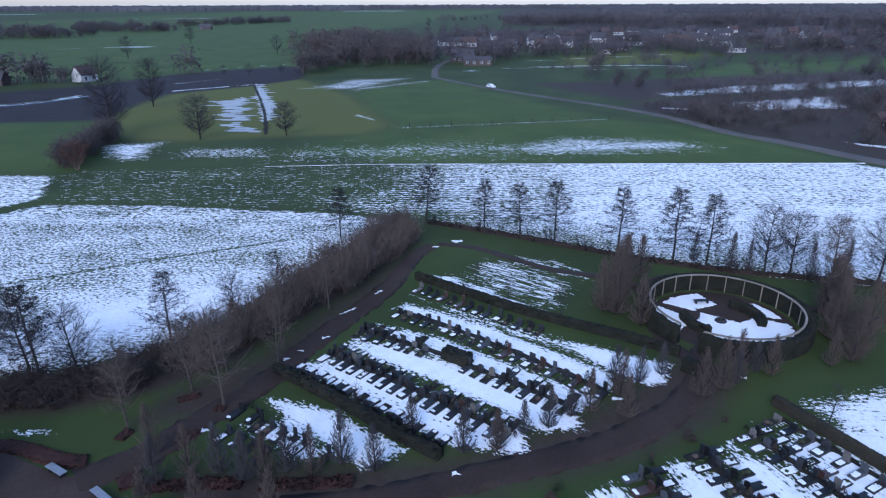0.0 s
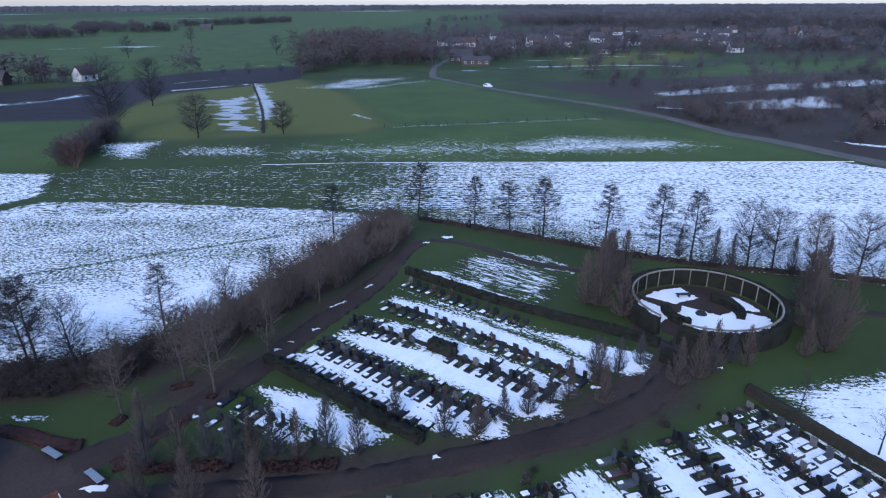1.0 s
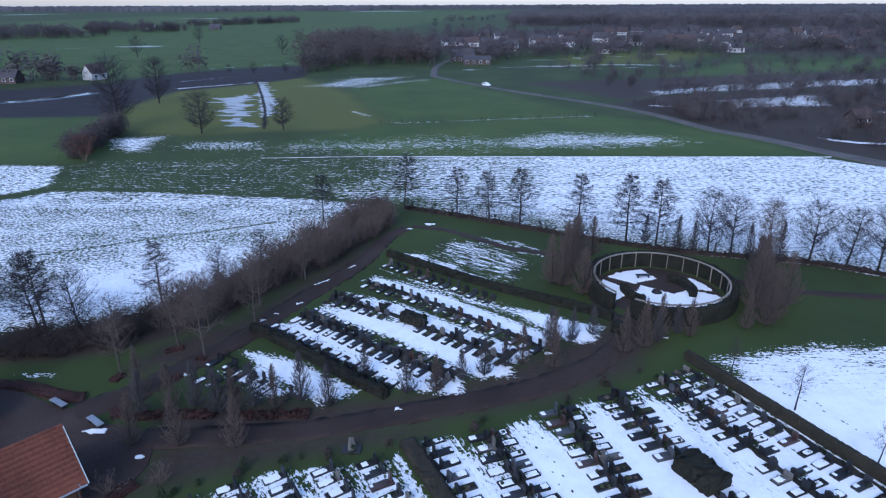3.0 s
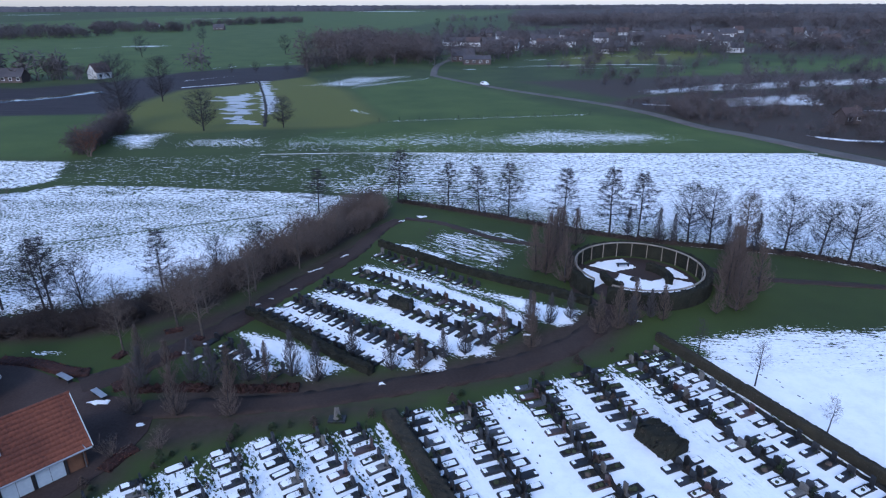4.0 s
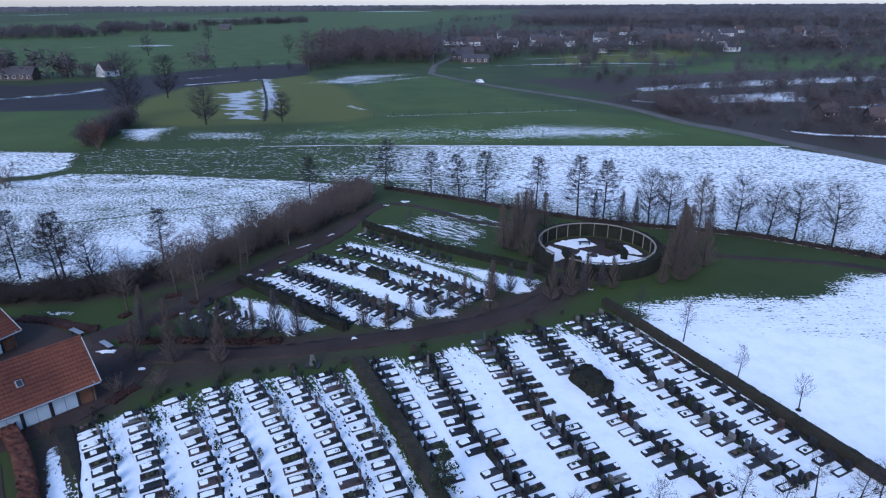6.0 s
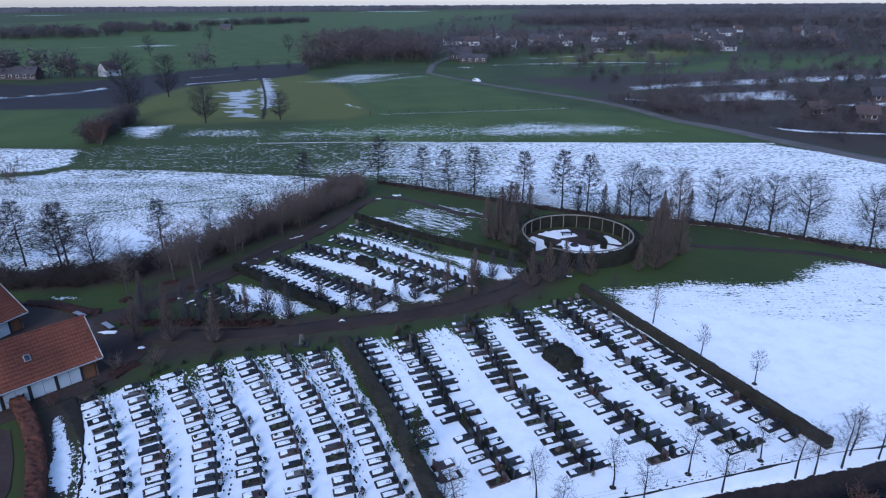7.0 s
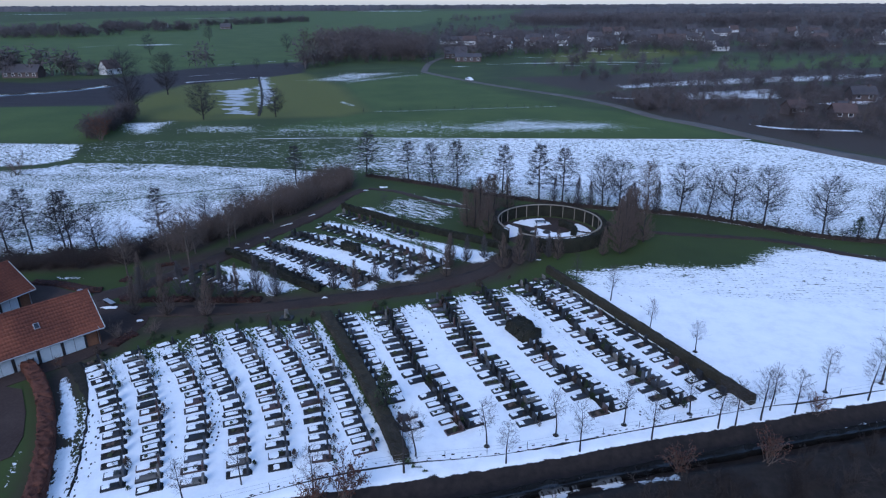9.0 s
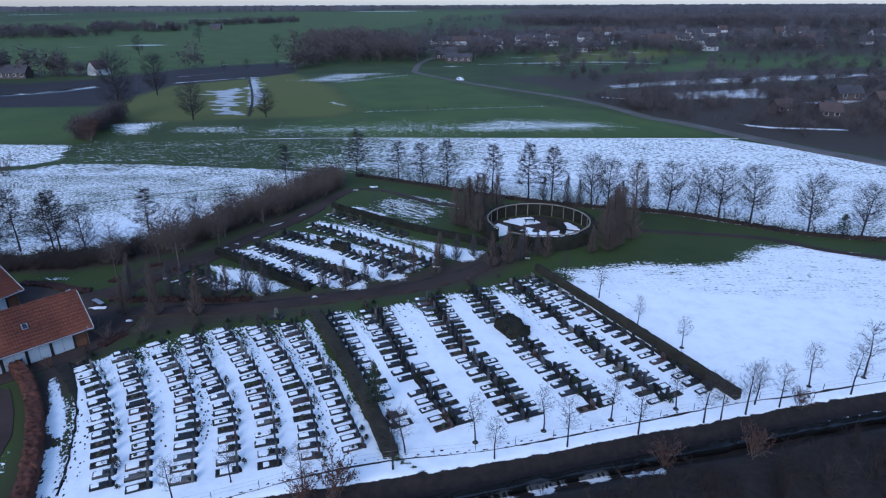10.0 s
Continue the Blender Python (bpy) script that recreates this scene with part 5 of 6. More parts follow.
hedge("ring_hedge", arc(RR + 0.55, -127, 217, 40), 0.9, 1.9, "tall dark clipped hedge in an open ring", 400, leaves=70)
ring = thing("ring_pergola", "pale oak posts and top rail in a ring inside a hedge", "pergola")
POSTS = 24
for k in range(POSTS):
    a = radians(-126 + 342 * k / (POSTS - 1))
    m = Matrix.Translation((CX + RR * math.cos(a), CY + RR * math.sin(a), 0)) @ Matrix.Rotation(a, 4, "Z")
    bm = bmesh.new()
    box(bm, -0.05, 0.05, -0.05, 0.05, 0.0, 1.9, m, 0.01)
    part("post", bm, "oak_post", ring)
    if k < POSTS - 1:
        b = radians(-126 + 342 * (k + 1) / (POSTS - 1))
        bm = bmesh.new()
        r0, r1 = RR - 0.10, RR + 0.10
        sub = [a + (b - a) * s for s in (0.01, 0.25, 0.5, 0.75, 0.99)]
        low = [bm.verts.new((CX + r * math.cos(t), CY + r * math.sin(t), 1.902)) for r in (r0, r1) for t in sub]
        for i in range(4):
            bm.faces.new((low[i], low[i + 1], low[i + 6], low[i + 5]))
        got = bmesh.ops.extrude_face_region(bm, geom=list(bm.faces))
        bmesh.ops.translate(bm, verts=[e for e in got["geom"] if isinstance(e, bmesh.types.BMVert)], vec=(0, 0, 0.12))
        bmesh.ops.recalc_face_normals(bm, faces=bm.faces)
        part("rail", bm, "oak_post", ring)

floor_bm = bmesh.new()
bmesh.ops.create_circle(floor_bm, cap_ends=True, segments=56, radius=7.0, matrix=Matrix.Translation((CX, CY, 0.03)))
tagged(part("garden_floor", floor_bm, "gravel"), "brown gravel floor of the round garden", "pavement", kind="structure")


def snow_sheet(name, poly, label, z=0.05, thick=0.05, seed=1, jag=0.18):
    """A lying sheet of snow with a ragged, sunken rim."""
    r = random.Random(seed)
    p = np.array(poly + poly[:1], float)
    s = np.concatenate([[0], np.cumsum(np.hypot(*np.diff(p, axis=0).T))])
    at = np.arange(0, s[-1], 0.22)
    rim = [(np.interp(t, s, p[:, 0]) + r.gauss(0, jag * 0.5), np.interp(t, s, p[:, 1]) + r.gauss(0, jag * 0.5)) for t in at]
    cx, cy = np.mean(rim, axis=0)
    bm = bmesh.new()
    out = [bm.verts.new((x, y, z)) for x, y in rim]
    inn = [bm.verts.new((x + (cx - x) * 0.06, y + (cy - y) * 0.06, z + thick)) for x, y in rim]
    k = len(rim)
    for i in range(k):
        bm.faces.new((out[i], out[(i + 1) % k], inn[(i + 1) % k], inn[i]))
    f = bm.faces.new(inn)
    bmesh.ops.triangulate(bm, faces=[f])
    bmesh.ops.recalc_face_normals(bm, faces=bm.faces)
    return tagged(part(name, bm, "snow"), label, "snow")


snow_sheet("snow_patch", arc(6.7, -88, -8, 12) + [(CX + 3.8, CY + 0.6), (CX + 1.5, CY - 0.6), (CX - 1.6, CY + 1.6), (CX - 3.0, CY - 0.5), (CX - 2.2, CY - 3.2)], "melting snow on the garden floor", 0.034, 0.05, 1)
snow_sheet("snow_patch", arc(6.7, 150, 205, 9) + [(CX - 4.0, CY - 1.2), (CX - 4.2, CY + 1.5)], "melting snow on the garden floor", 0.034, 0.05, 2)
snow_sheet("snow_patch", arc(6.4, 92, 140, 8) + [(CX - 2.4, CY + 2.2), (CX + 0.8, CY + 3.6)], "melting snow on the garden floor", 0.034, 0.05, 3)
snow_sheet("snow_patch", arc(6.3, 2, 40, 7) + [(CX + 3.6, CY + 3.3), (CX + 4.4, CY + 0.9)], "melting snow on the garden floor", 0.034, 0.05, 4)
hedge("low_curved_hedge", arc(4.0, 172, 232, 9), 0.8, 0.85, "low curved clipped hedge inside the round garden", 410)
hedge("low_curved_hedge", arc(3.7, -24, 58, 10), 0.8, 0.95, "low curved clipped hedge inside the round garden", 411)


def bench(x, y, turn, ln=1.9, mat="galvanised", snow=False):
    ob = thing("bench", "pale slab bench without back on the forecourt edge", "bench", m=Matrix.Translation((x, y, 0)) @ Matrix.Rotation(turn, 4, "Z"))
    bm = bmesh.new()
    for k in range(3):
        box(bm, -ln / 2, ln / 2, -0.27 + 0.18 * k, -0.10 + 0.18 * k, 0.42, 0.48, soft=0.01)
    part("seat", bm, mat, ob)
    for s in (-1, 1):
        bm = bmesh.new()
        box(bm, s * ln * 0.36 - 0.06, s * ln * 0.36 + 0.06, -0.22, 0.22, 0.0, 0.418, soft=0.01)
        part("leg", bm, "granite_grey", ob)
    return ob


bench(-28.8, 34.3, -0.50)
bench(-24.35, 31.95, -0.60)
b = bench(CX - 0.8, CY + 3.9, 0.1, 1.8, "granite_grey")
tagged(b, "dark stone bench half under snow in the round garden")

sundial = thing("garden_ornament", "small round bronze ring on a stone plate", "ornament", m=Matrix.Translation((CX - 0.3, CY - 0.3, 0.06)))
bm = bmesh.new()
bmesh.ops.create_cone(bm, segments=20, radius1=0.62, radius2=0.58, depth=0.12, cap_ends=True, matrix=Matrix.Translation((0, 0, 0.06)))
part("plate", bm, "granite_grey", sundial)
g = Geo()
tube(g, [(0.42 * math.cos(t), 0.42 * math.sin(t), 0.2) for t in np.linspace(0, 2 * math.pi, 22)], [0.07] * 22, 6)
piece("ring", g.mesh("ring", "bronze"), sundial)
bm = bmesh.new()
bmesh.ops.create_icosphere(bm, subdivisions=1, radius=0.14, matrix=Matrix.Translation((0, 0, 0.26)))
part("knob", bm, "bronze", sundial)

for k, (x, y, sx, sy) in enumerate(((25.0, 47.4, 0.3, 0.2), (-24.0, 31.1, 0.9, 0.35), (-19.0, 28.3, 0.4, 0.25), (-20.1, 39.3, 0.45, 0.2), (-15.4, 51.4, 0.25, 0.12),
                                    (-13.6, 54.0, 0.3, 0.12), (-16.4, 49.9, 0.3, 0.15), (-12.2, 59.8, 0.8, 0.1), (-0.4, 81.4, 0.9, 0.4), (-3.4, 79.2, 0.5, 0.2), (-0.6, 34.7, 0.3, 0.2), (-9.4, 64.6, 0.6, 0.12), (13.0, 44.0, 0.5, 0.2))):
    t = np.linspace(0, 2 * math.pi, 13)[:-1]
    turn = 0.6 if k in (7, 11) else 0.0
    pts = [(x + sx * math.cos(q) * math.cos(turn) - sy * math.sin(q) * math.sin(turn) * 1, y + sx * math.cos(q) * math.sin(turn) * 1.6 + sy * math.sin(q)) for q in t]
    snow_sheet("snow_patch", pts, "small leftover heap of old snow", 0.06, 0.05, 50 + k, 0.22)

# Memorial stone beside the main path.
stele = thing("memorial_stone", "small grey rough memorial stone beside the main path", "memorial", m=Matrix.Translation((-3.4, 29.6, 0)))
bm = bmesh.new()
bmesh.ops.create_cone(bm, segments=9, radius1=0.32, radius2=0.16, depth=1.0, cap_ends=True, matrix=Matrix.Translation((0, 0, 0.66)))
r = random.Random(5)
for v in bm.verts:
    v.co += Vector((r.gauss(0, 0.05), r.gauss(0, 0.05), 0))
part("shaft", bm, "sandstone", stele)
bm = bmesh.new()
box(bm, -0.7, 0.7, -0.45, 0.45, -0.03, 0.18, soft=0.02)
part("base", bm, "granite_grey", stele)


# ---------------------------------------------------------------- funeral hall
def hall(ridge_end, eave_end, along_dir, length, name, label, ridge_z, eave_z, skylight=True):
    """A long low hall: local x along the ridge away from the visible gable, local y towards the front eave."""
    d = Vector((*along_dir, 0)).normalized()
    side = Vector((eave_end[0] - ridge_end[0], eave_end[1] - ridge_end[1], 0))
    side = (side - d * side.dot(d))
    half = side.length
    side.normalize()
    m = Matrix(((d.x, side.x, 0, ridge_end[0]), (d.y, side.y, 0, ridge_end[1]), (0, 0, 1, 0), (0, 0, 0, 1)))
    ob = thing(name, label, "building", m=m)
    slope = math.atan2(ridge_z - eave_z, half)
    run = math.hypot(ridge_z - eave_z, half)
    inset = 0.5
    wall_z = ridge_z - (half - inset) * math.tan(slope) - 0.12
    # Walls: gable ends in brick, long sides with panels between dark posts.
    for x0, x1 in ((0.45, 0.7), (length - 0.7, length - 0.45)):
        bm = bmesh.new()
        q = half - inset
        pts = [(-q, -0.05), (q, -0.05), (q, wall_z), (0, ridge_z - 0.14), (-q, wall_z)]
        a = [bm.verts.new((x0, y, z)) for y, z in pts]
        b = [bm.verts.new((x1, y, z)) for y, z in pts]
        fs = [bm.faces.new(a), bm.faces.new(b)] + [bm.faces.new((a[i], a[(i + 1) % 5], b[(i + 1) % 5], b[i])) for i in range(5)]
        bmesh.ops.recalc_face_normals(bm, faces=fs)
        part("gable_wall", bm, "brick_brown", ob, "red-brown gable wall")
    for s in (1, -1):
        y = s * (half - inset)
        bm = bmesh.new()
        box(bm, 0.703, length - 0.703, min(y, y - s * 0.2), max(y, y - s * 0.2), -0.05, wall_z)
        part("long_wall", bm, "dark_frame", ob, "dark framed long wall")
        bay = 2.05
        k = 0
        x = 1.78
        bm = bmesh.new()
        box(bm, 0.72, 1.70, min(y + s * 0.004, y + s * 0.06), max(y + s * 0.004, y + s * 0.06), 0.0, wall_z, soft=0.01)
        part("brick_pier", bm, "brick_brown", ob, "red-brown brick pier at the corner")
        while x + bay < length - 0.7:
            for h in range(2):
                a, b = x + 0.14 + h * (bay - 0.24) / 2, x + 0.14 + (h + 1) * (bay - 0.24) / 2 - 0.03
                bm = bmesh.new()
                box(bm, a, b, min(y + s * 0.004, y + s * 0.05), max(y + s * 0.004, y + s * 0.05), 0.05, wall_z - 0.05, soft=0.006)
                part("panel", bm, "panel", ob, "white wall panel")
            bm = bmesh.new()
            box(bm, x - 0.06, x + 0.08, min(y, y + s * 0.12), max(y, y + s * 0.12), 0.0, wall_z, soft=0.01)
            part("post", bm, "dark_frame", ob)
            x += bay
            k += 1
    # Roof: rows of overlapping clay tiles with a rolled profile.
    for s in (1, -1):
        g = Geo()
        rows = int(run / 0.33)
        cols = int(length / 0.26)
        rs = np.random.default_rng(3 + s)
        for i in range(rows):
            t0, t1 = i / rows, (i + 1.12) / rows
            lift0, lift1 = 0.02, 0.055
            xs = np.linspace(0, length, cols * 3 + 1)
            roll = 0.035 * np.abs(np.sin(np.arange(cols * 3 + 1) * math.pi / 3)) + rs.normal(size=cols * 3 + 1) * 0.005
            rowsv = []
            for t, lift in ((t0, lift0), (t1, lift1)):
                yy, zz = s * t * half, ridge_z - t * (ridge_z - eave_z)
                rowsv.append(np.stack([xs, np.full_like(xs, yy) + s * math.sin(slope) * (lift + roll), zz + math.cos(slope) * (lift + roll)], 1))
            rowsv.append(rowsv[1] - np.array((0, s * math.sin(slope), math.cos(slope))) * 0.05)
            v = np.concatenate(rowsv)
            n = len(xs)
            j = (np.arange(2)[:, None] * n + np.arange(n - 1)).ravel()
            f = np.concatenate([np.stack([j, j + 1, j + n + 1], 1), np.stack([j, j + n + 1, j + n], 1)])
            g.add(v, f if s < 0 else f[:, ::-1])
        tagged(piece("roof", g.mesh("roof", "roof_tile"), ob, "orange clay tile roof slope"), kind="stuff")
        bm = bmesh.new()
        tilt = Matrix.Translation((0, 0, ridge_z)) @ Matrix.Rotation(-s * slope, 4, "X")
        box(bm, 0.03, length - 0.03, 0 if s > 0 else -run, run if s > 0 else 0, -0.12, -0.005, tilt)
        part("roof_deck", bm, "dark_frame", ob)
        for x in (0.0, length):
            bm = bmesh.new()
            box(bm, x - 0.03, x + 0.03, 0.02 if s > 0 else -run - 0.05, run + 0.05 if s > 0 else -0.02, -0.10, 0.07, tilt, 0.01)
            part("bargeboard", bm, "panel", ob, "white bargeboard")
        g = Geo()
        tube(g, [(0.1, s * (half + 0.12), eave_z - 0.03), (length - 0.1, s * (half + 0.12), eave_z - 0.03)], [0.075, 0.075], 8)
        piece("gutter", g.mesh("gutter", "galvanised"), ob, "zinc gutter")
    for k in range(int(length / 0.4)):
        bm = bmesh.new()
        bmesh.ops.create_cone(bm, segments=8, radius1=0.13, radius2=0.115, depth=0.42, cap_ends=True, matrix=Matrix.Translation((0.2 + 0.4 * k, 0, ridge_z + 0.03)) @ Matrix.Rotation(math.pi / 2, 4, "Y"))
        part("ridge_tile", bm, "roof_tile", ob)
    g = Geo()
    tube(g, [(0.62, half - inset + 0.16, 0.0), (0.62, half - inset + 0.16, wall_z), (0.5, half + 0.1, eave_z)], [0.045] * 3, 7)
    piece("downpipe", g.mesh("downpipe", "galvanised"), ob, "grey downpipe")
    if skylight:
        tilt = Matrix.Translation((0, 0, ridge_z)) @ Matrix.Rotation(-slope, 4, "X")
        bm = bmesh.new()
        box(bm, 5.05, 5.55, run * 0.42, run * 0.42 + 0.6, 0.05, 0.17, tilt, 0.015)
        win = part("roof_window", bm, "galvanised", ob, "small roof window")
        bm = bmesh.new()
        box(bm, 5.11, 5.49, run * 0.42 + 0.06, run * 0.42 + 0.54, 0.172, 0.18, tilt)
        part("pane", bm, "glass", win)
    return ob


hall((-22.0, 25.5), (-19.8, 23.66), (-4.7, -5.6), 17.0, "funeral_hall", "low hall with orange tile roof and white wall panels", 4.94, 1.80)
hall((-36.15, 33.35), (-32.72, 32.08), (-0.35, -0.94), 15.0, "side_hall", "second low hall with orange tile roof", 4.5, 1.75, False)


# ---------------------------------------------------------------- trees and scrub of the burial ground
R = random.Random(9)
ALDER = lambda seed: alder_parts(seed, 9.0)
ROUND = lambda seed: round_parts(seed, 9.0)
PALE = lambda seed: round_parts(seed, 9.0, 0.26, 0.33, "pale_bark", "brown_twig", 40, 11, 0.011)
COLUMN = lambda seed: column_parts(seed, 5.0)
COLUMN_BARE = lambda seed: column_parts(seed, 5.0, False)
SAPLING = lambda seed: sapling_parts(seed, 4.5)
SHRUB = lambda seed: shrub_parts(seed, 3.0)
RUST = lambda seed: shrub_parts(seed, 2.6, 12, "brown_twig", "rust_leaf")
CONIFER = lambda seed: conifer_parts(seed, 4.0)
IVY = lambda seed: round_parts(seed, 9.0, 0.15, 0.24, "brown_twig", "brown_twig", 56, 16, 0.014)

for x, y, h in ((-5.2, 90.6, 9.0), (3.6, 87.0, 7.6), (8.6, 83.9, 8.0), (13.1, 81.4, 9.0), (21.3, 78.6, 8.9), (27.4, 74.6, 9.9), (31.2, 73.4, 9.6), (-17.0, 82.5, 7.6)):
    plant("alder", ALDER, 4, x, y, R.uniform(0, 6), h / 9, "alder_tree", "bare alder with straight trunk and dark cones", "tree", "trees along the field edge")
for x, y, h in ((37.6, 71.2, 9.2), (40.2, 70.2, 8.8), (49.0, 67.6, 9.0), (53.0, 66.2, 8.6), (56.2, 65.0, 9.2), (60.2, 62.9, 9.6), (66.6, 58.2, 9.6), (73.6, 57.2, 8.4), (81, 54.6, 9.0), (90, 52.0, 9.0)):
    plant("field_tree", ROUND, 4, x, y, R.uniform(0, 6), h / 9, "bare_tree", "bare round-crowned tree at the snowy field edge", "tree", "trees along the field edge")
plant("ivy_tree", IVY, 1, 44.2, 68.6, 1.0, 0.98, "ivy_tree", "bare tree with reddish ivy-clad stem", "tree", "trees along the field edge")
for x, y, h in ((33.6, 71.9, 5.2), (35.6, 71.4, 4.6), (42.2, 69.4, 5.0), (30.0, 74.6, 4.4), (45.6, 68.4, 5.6)):
    plant("field_column", COLUMN_BARE, 3, x, y, R.uniform(0, 6), h / 5, "young_poplar", "narrow bare young poplar in the tree row", "tree", "trees along the field edge", 0.9)
for x, y, h, slim in ((-37.8, 46.6, 9.2, 1), (-34.2, 46.6, 7.6, 0), (-28.4, 52.6, 7.8, 1), (-44.2, 47.6, 9.0, 1), (-47.0, 46.6, 8.6, 0), (-24.6, 59.4, 5.0, 0), (-51.0, 45.6, 8.4, 0), (-39.4, 47.6, 8.4, 0), (-21.6, 66.0, 4.8, 0), (-56.5, 45.4, 8.6, 1), (-61.0, 45.0, 8.0, 0)):
    kind = ("alder", ALDER) if slim else ("field_tree", ROUND)
    plant(*kind, 4, x, y, R.uniform(0, 6), h / 9, "bare_tree", "bare dark tree against the snowfield", "tree", "trees of the scrub belt", 1.0)
for x, y, h in ((-16.9, 48.9, 7.2), (-19.7, 42.5, 8.9), (-26.2, 39.4, 6.4), (-23.2, 44.6, 8.0), (-17.9, 53.6, 7.4), (-14.4, 60.2, 7.0), (-21.3, 47.8, 7.4), (-11.2, 68.6, 6.6), (-28.5, 43.6, 6.4)):
    plant("pale_tree", PALE, 4, x, y, R.uniform(0, 6), h / 9, "pale_trunk_tree", "bare tree with pale trunk beside the belt path", "tree", "trees beside the belt path")
# Columnar trees along the main path and round the ring.
for x, y, h in ((-17.2, 34.6, 4.4), (-12.4, 34.8, 4.4), (-8.7, 35.7, 4.7), (-6.2, 35.0, 4.2), (-3.9, 39.7, 3.4), (0.1, 37.1, 4.0), (4.8, 39.3, 3.3), (6.8, 40.1, 3.9), (8.8, 41.6, 3.2), (2.6, 37.6, 2.6),
                (13.4, 46.4, 4.0), (15.6, 46.6, 3.6), (17.9, 47.8, 3.4), (-21.4, 33.4, 4.2), (-15.2, 33.8, 4.4), (24.0, 46.6, 3.6), (26.4, 48.4, 3.4)):
    plant("column", COLUMN_BARE, 4, x, y, R.uniform(0, 6), h / 4.9, "columnar_tree", "narrow bare columnar hornbeam with upright twigs", "tree", "columnar trees along the main path", 1.1)
for x, y, h in ((17.4, 62.6, 6.4), (18.4, 65.4, 6.2), (19.6, 68.2, 5.6), (16.6, 59.6, 5.8), (36.6, 54.2, 6.0), (38.0, 56.2, 6.4), (39.0, 58.4, 6.2), (37.4, 52.0, 5.4), (39.4, 60.8, 5.8), (22.4, 45.6, 5.6), (13.2, 41.6, 4.4), (21.8, 69.6, 5.0), (33.8, 49.6, 4.4), (20.2, 44.6, 5.2), (24.6, 47.6, 5.2), (27.6, 47.8, 4.6), (10.4, 42.2, 4.6), (15.4, 60.4, 5.6), (18.6, 57.2, 5.2), (40.4, 55.0, 5.8), (36.2, 50.4, 5.0), (40.6, 62.2, 5.4), (-19.4, 34.6, 4.6), (-13.8, 34.2, 4.6), (-22.8, 36.4, 5.0), (-10.6, 34.6, 4.6), (2.6, 37.4, 4.2), (-20.2, 29.6, 5.0), (-16.6, 29.6, 5.2), (-12.2, 29.7, 5.0), (13.4, 44.4, 5.2)):
    plant("brown_column", COLUMN, 4, x, y, R.uniform(0, 6), h / 5 * (1.15 if y > 50 else 0.95), "columnar_beech", "dense narrow beech with brown withered leaves", "tree", "columnar trees round the garden", 1.35 if y > 50 else 1.1)
SAPLINGS = [(17.9, 9.8, 4.5), (23.3, 11.4, 4.4), (28.9, 13.0, 4.4), (34.6, 14.7, 4.2), (47.3, 18.5, 4.5), (52.9, 20.1, 6.0), (58.5, 21.8, 4.8), (32.2, 35.8, 4.6), (35.0, 29.3, 3.6), (38.2, 24.8, 3.6), (29.0, 41.0, 4.0), (1.9, 66.6, 3.6), (5.3, 62.5, 3.6), (10.6, 59.2, 3.8), (-8.6, 41.9, 3.0), (6.0, 3.9, 4.4), (-2.4, 2.4, 4.2), (0.6, 4.8, 3.6)]
for x, y, h in SAPLINGS:
    plant("sapling", SAPLING, 4, x, y, R.uniform(0, 6), h / 4.5, "young_tree", "slender bare young tree standing in snow", "tree", "young planted trees")
    if y < 25 and y > 9:
        bm = bmesh.new()
        bmesh.ops.create_cone(bm, segments=9, radius1=0.26, radius2=0.16, depth=0.10, cap_ends=True, matrix=Matrix.Translation((x, y, 0.04)))
        tagged(part("soil_ring", bm, "soil"), "ring of bare earth at the foot of a young tree", "soil")
for x, y, h in ((11.9, 6.6, 5.4), (19.3, 8.0, 4.0), (24.9, 9.6, 4.6), (30.7, 11.4, 4.6), (36.3, 13.0, 4.8), (37.8, 13.4, 4.4), (40.1, 14.2, 5.2), (43.3, 15.3, 4.4), (50.3, 17.4, 5.0), (56.5, 19.2, 5.2), (12.6, 8.4, 4.4), (41.4, 15.6, 4.6)):
    plant("ditch_tree", SAPLING, 4, x, y, R.uniform(0, 6), h / 4.5, "ditch_willow", "bare bushy young tree on the ditch edge", "tree", "trees along the ditch", 1.0)
plant("conifer", CONIFER, 1, 9.6, 13.7, 0.0, 1.15, "small_conifer", "small slim dark green conifer by the hedge", "tree")
for x, y, s in ((8.2, 3.6, 1.25), (6.2, 2.9, 1.0), (31.5, 7.6, 0.9), (38.6, 9.0, 0.9), (45.0, 15.2, 0.7)):
    plant("rust_bush", RUST, 2, x, y, R.uniform(0, 6), s, "beech_bush", "beech bush with rust-brown withered leaves by the ditch", "bush", "bushes by the ditch")
plant("court_bush", SHRUB, 1, -19.3, 24.6, 0.7, 0.62, "bare_bush", "round bare brown bush beside the hall gable", "bush", flat=1.2)
plant("court_bush", SHRUB, 1, -16.2, 25.6, 2.7, 0.5, "bare_bush", "low bare brown bush at the edge of the graves", "bush", flat=1.4)
plant("rust_bush", RUST, 2, -21.7, 18.8, 0.7, 0.5, "beech_bush", "small rust-brown beech bush before the wall panels", "bush", flat=0.8)
plant("pale_tree", PALE, 4, 117.3, 141.1, 0.4, 1.15, "pale_trunk_tree", "pale bare tree in a garden by the road", "tree", flat=1.1)
plant("field_bush", RUST, 2, -77.5, 121.5, 1.0, 2.2, "beech_bush", "rust-red leafy bush at the field corner", "bush")
plant("dark_shrub", CONIFER, 1, 71.5, 58.2, 2.0, 0.8, "evergreen_shrub", "dark evergreen shrub at the field edge", "bush", flat=1.8)


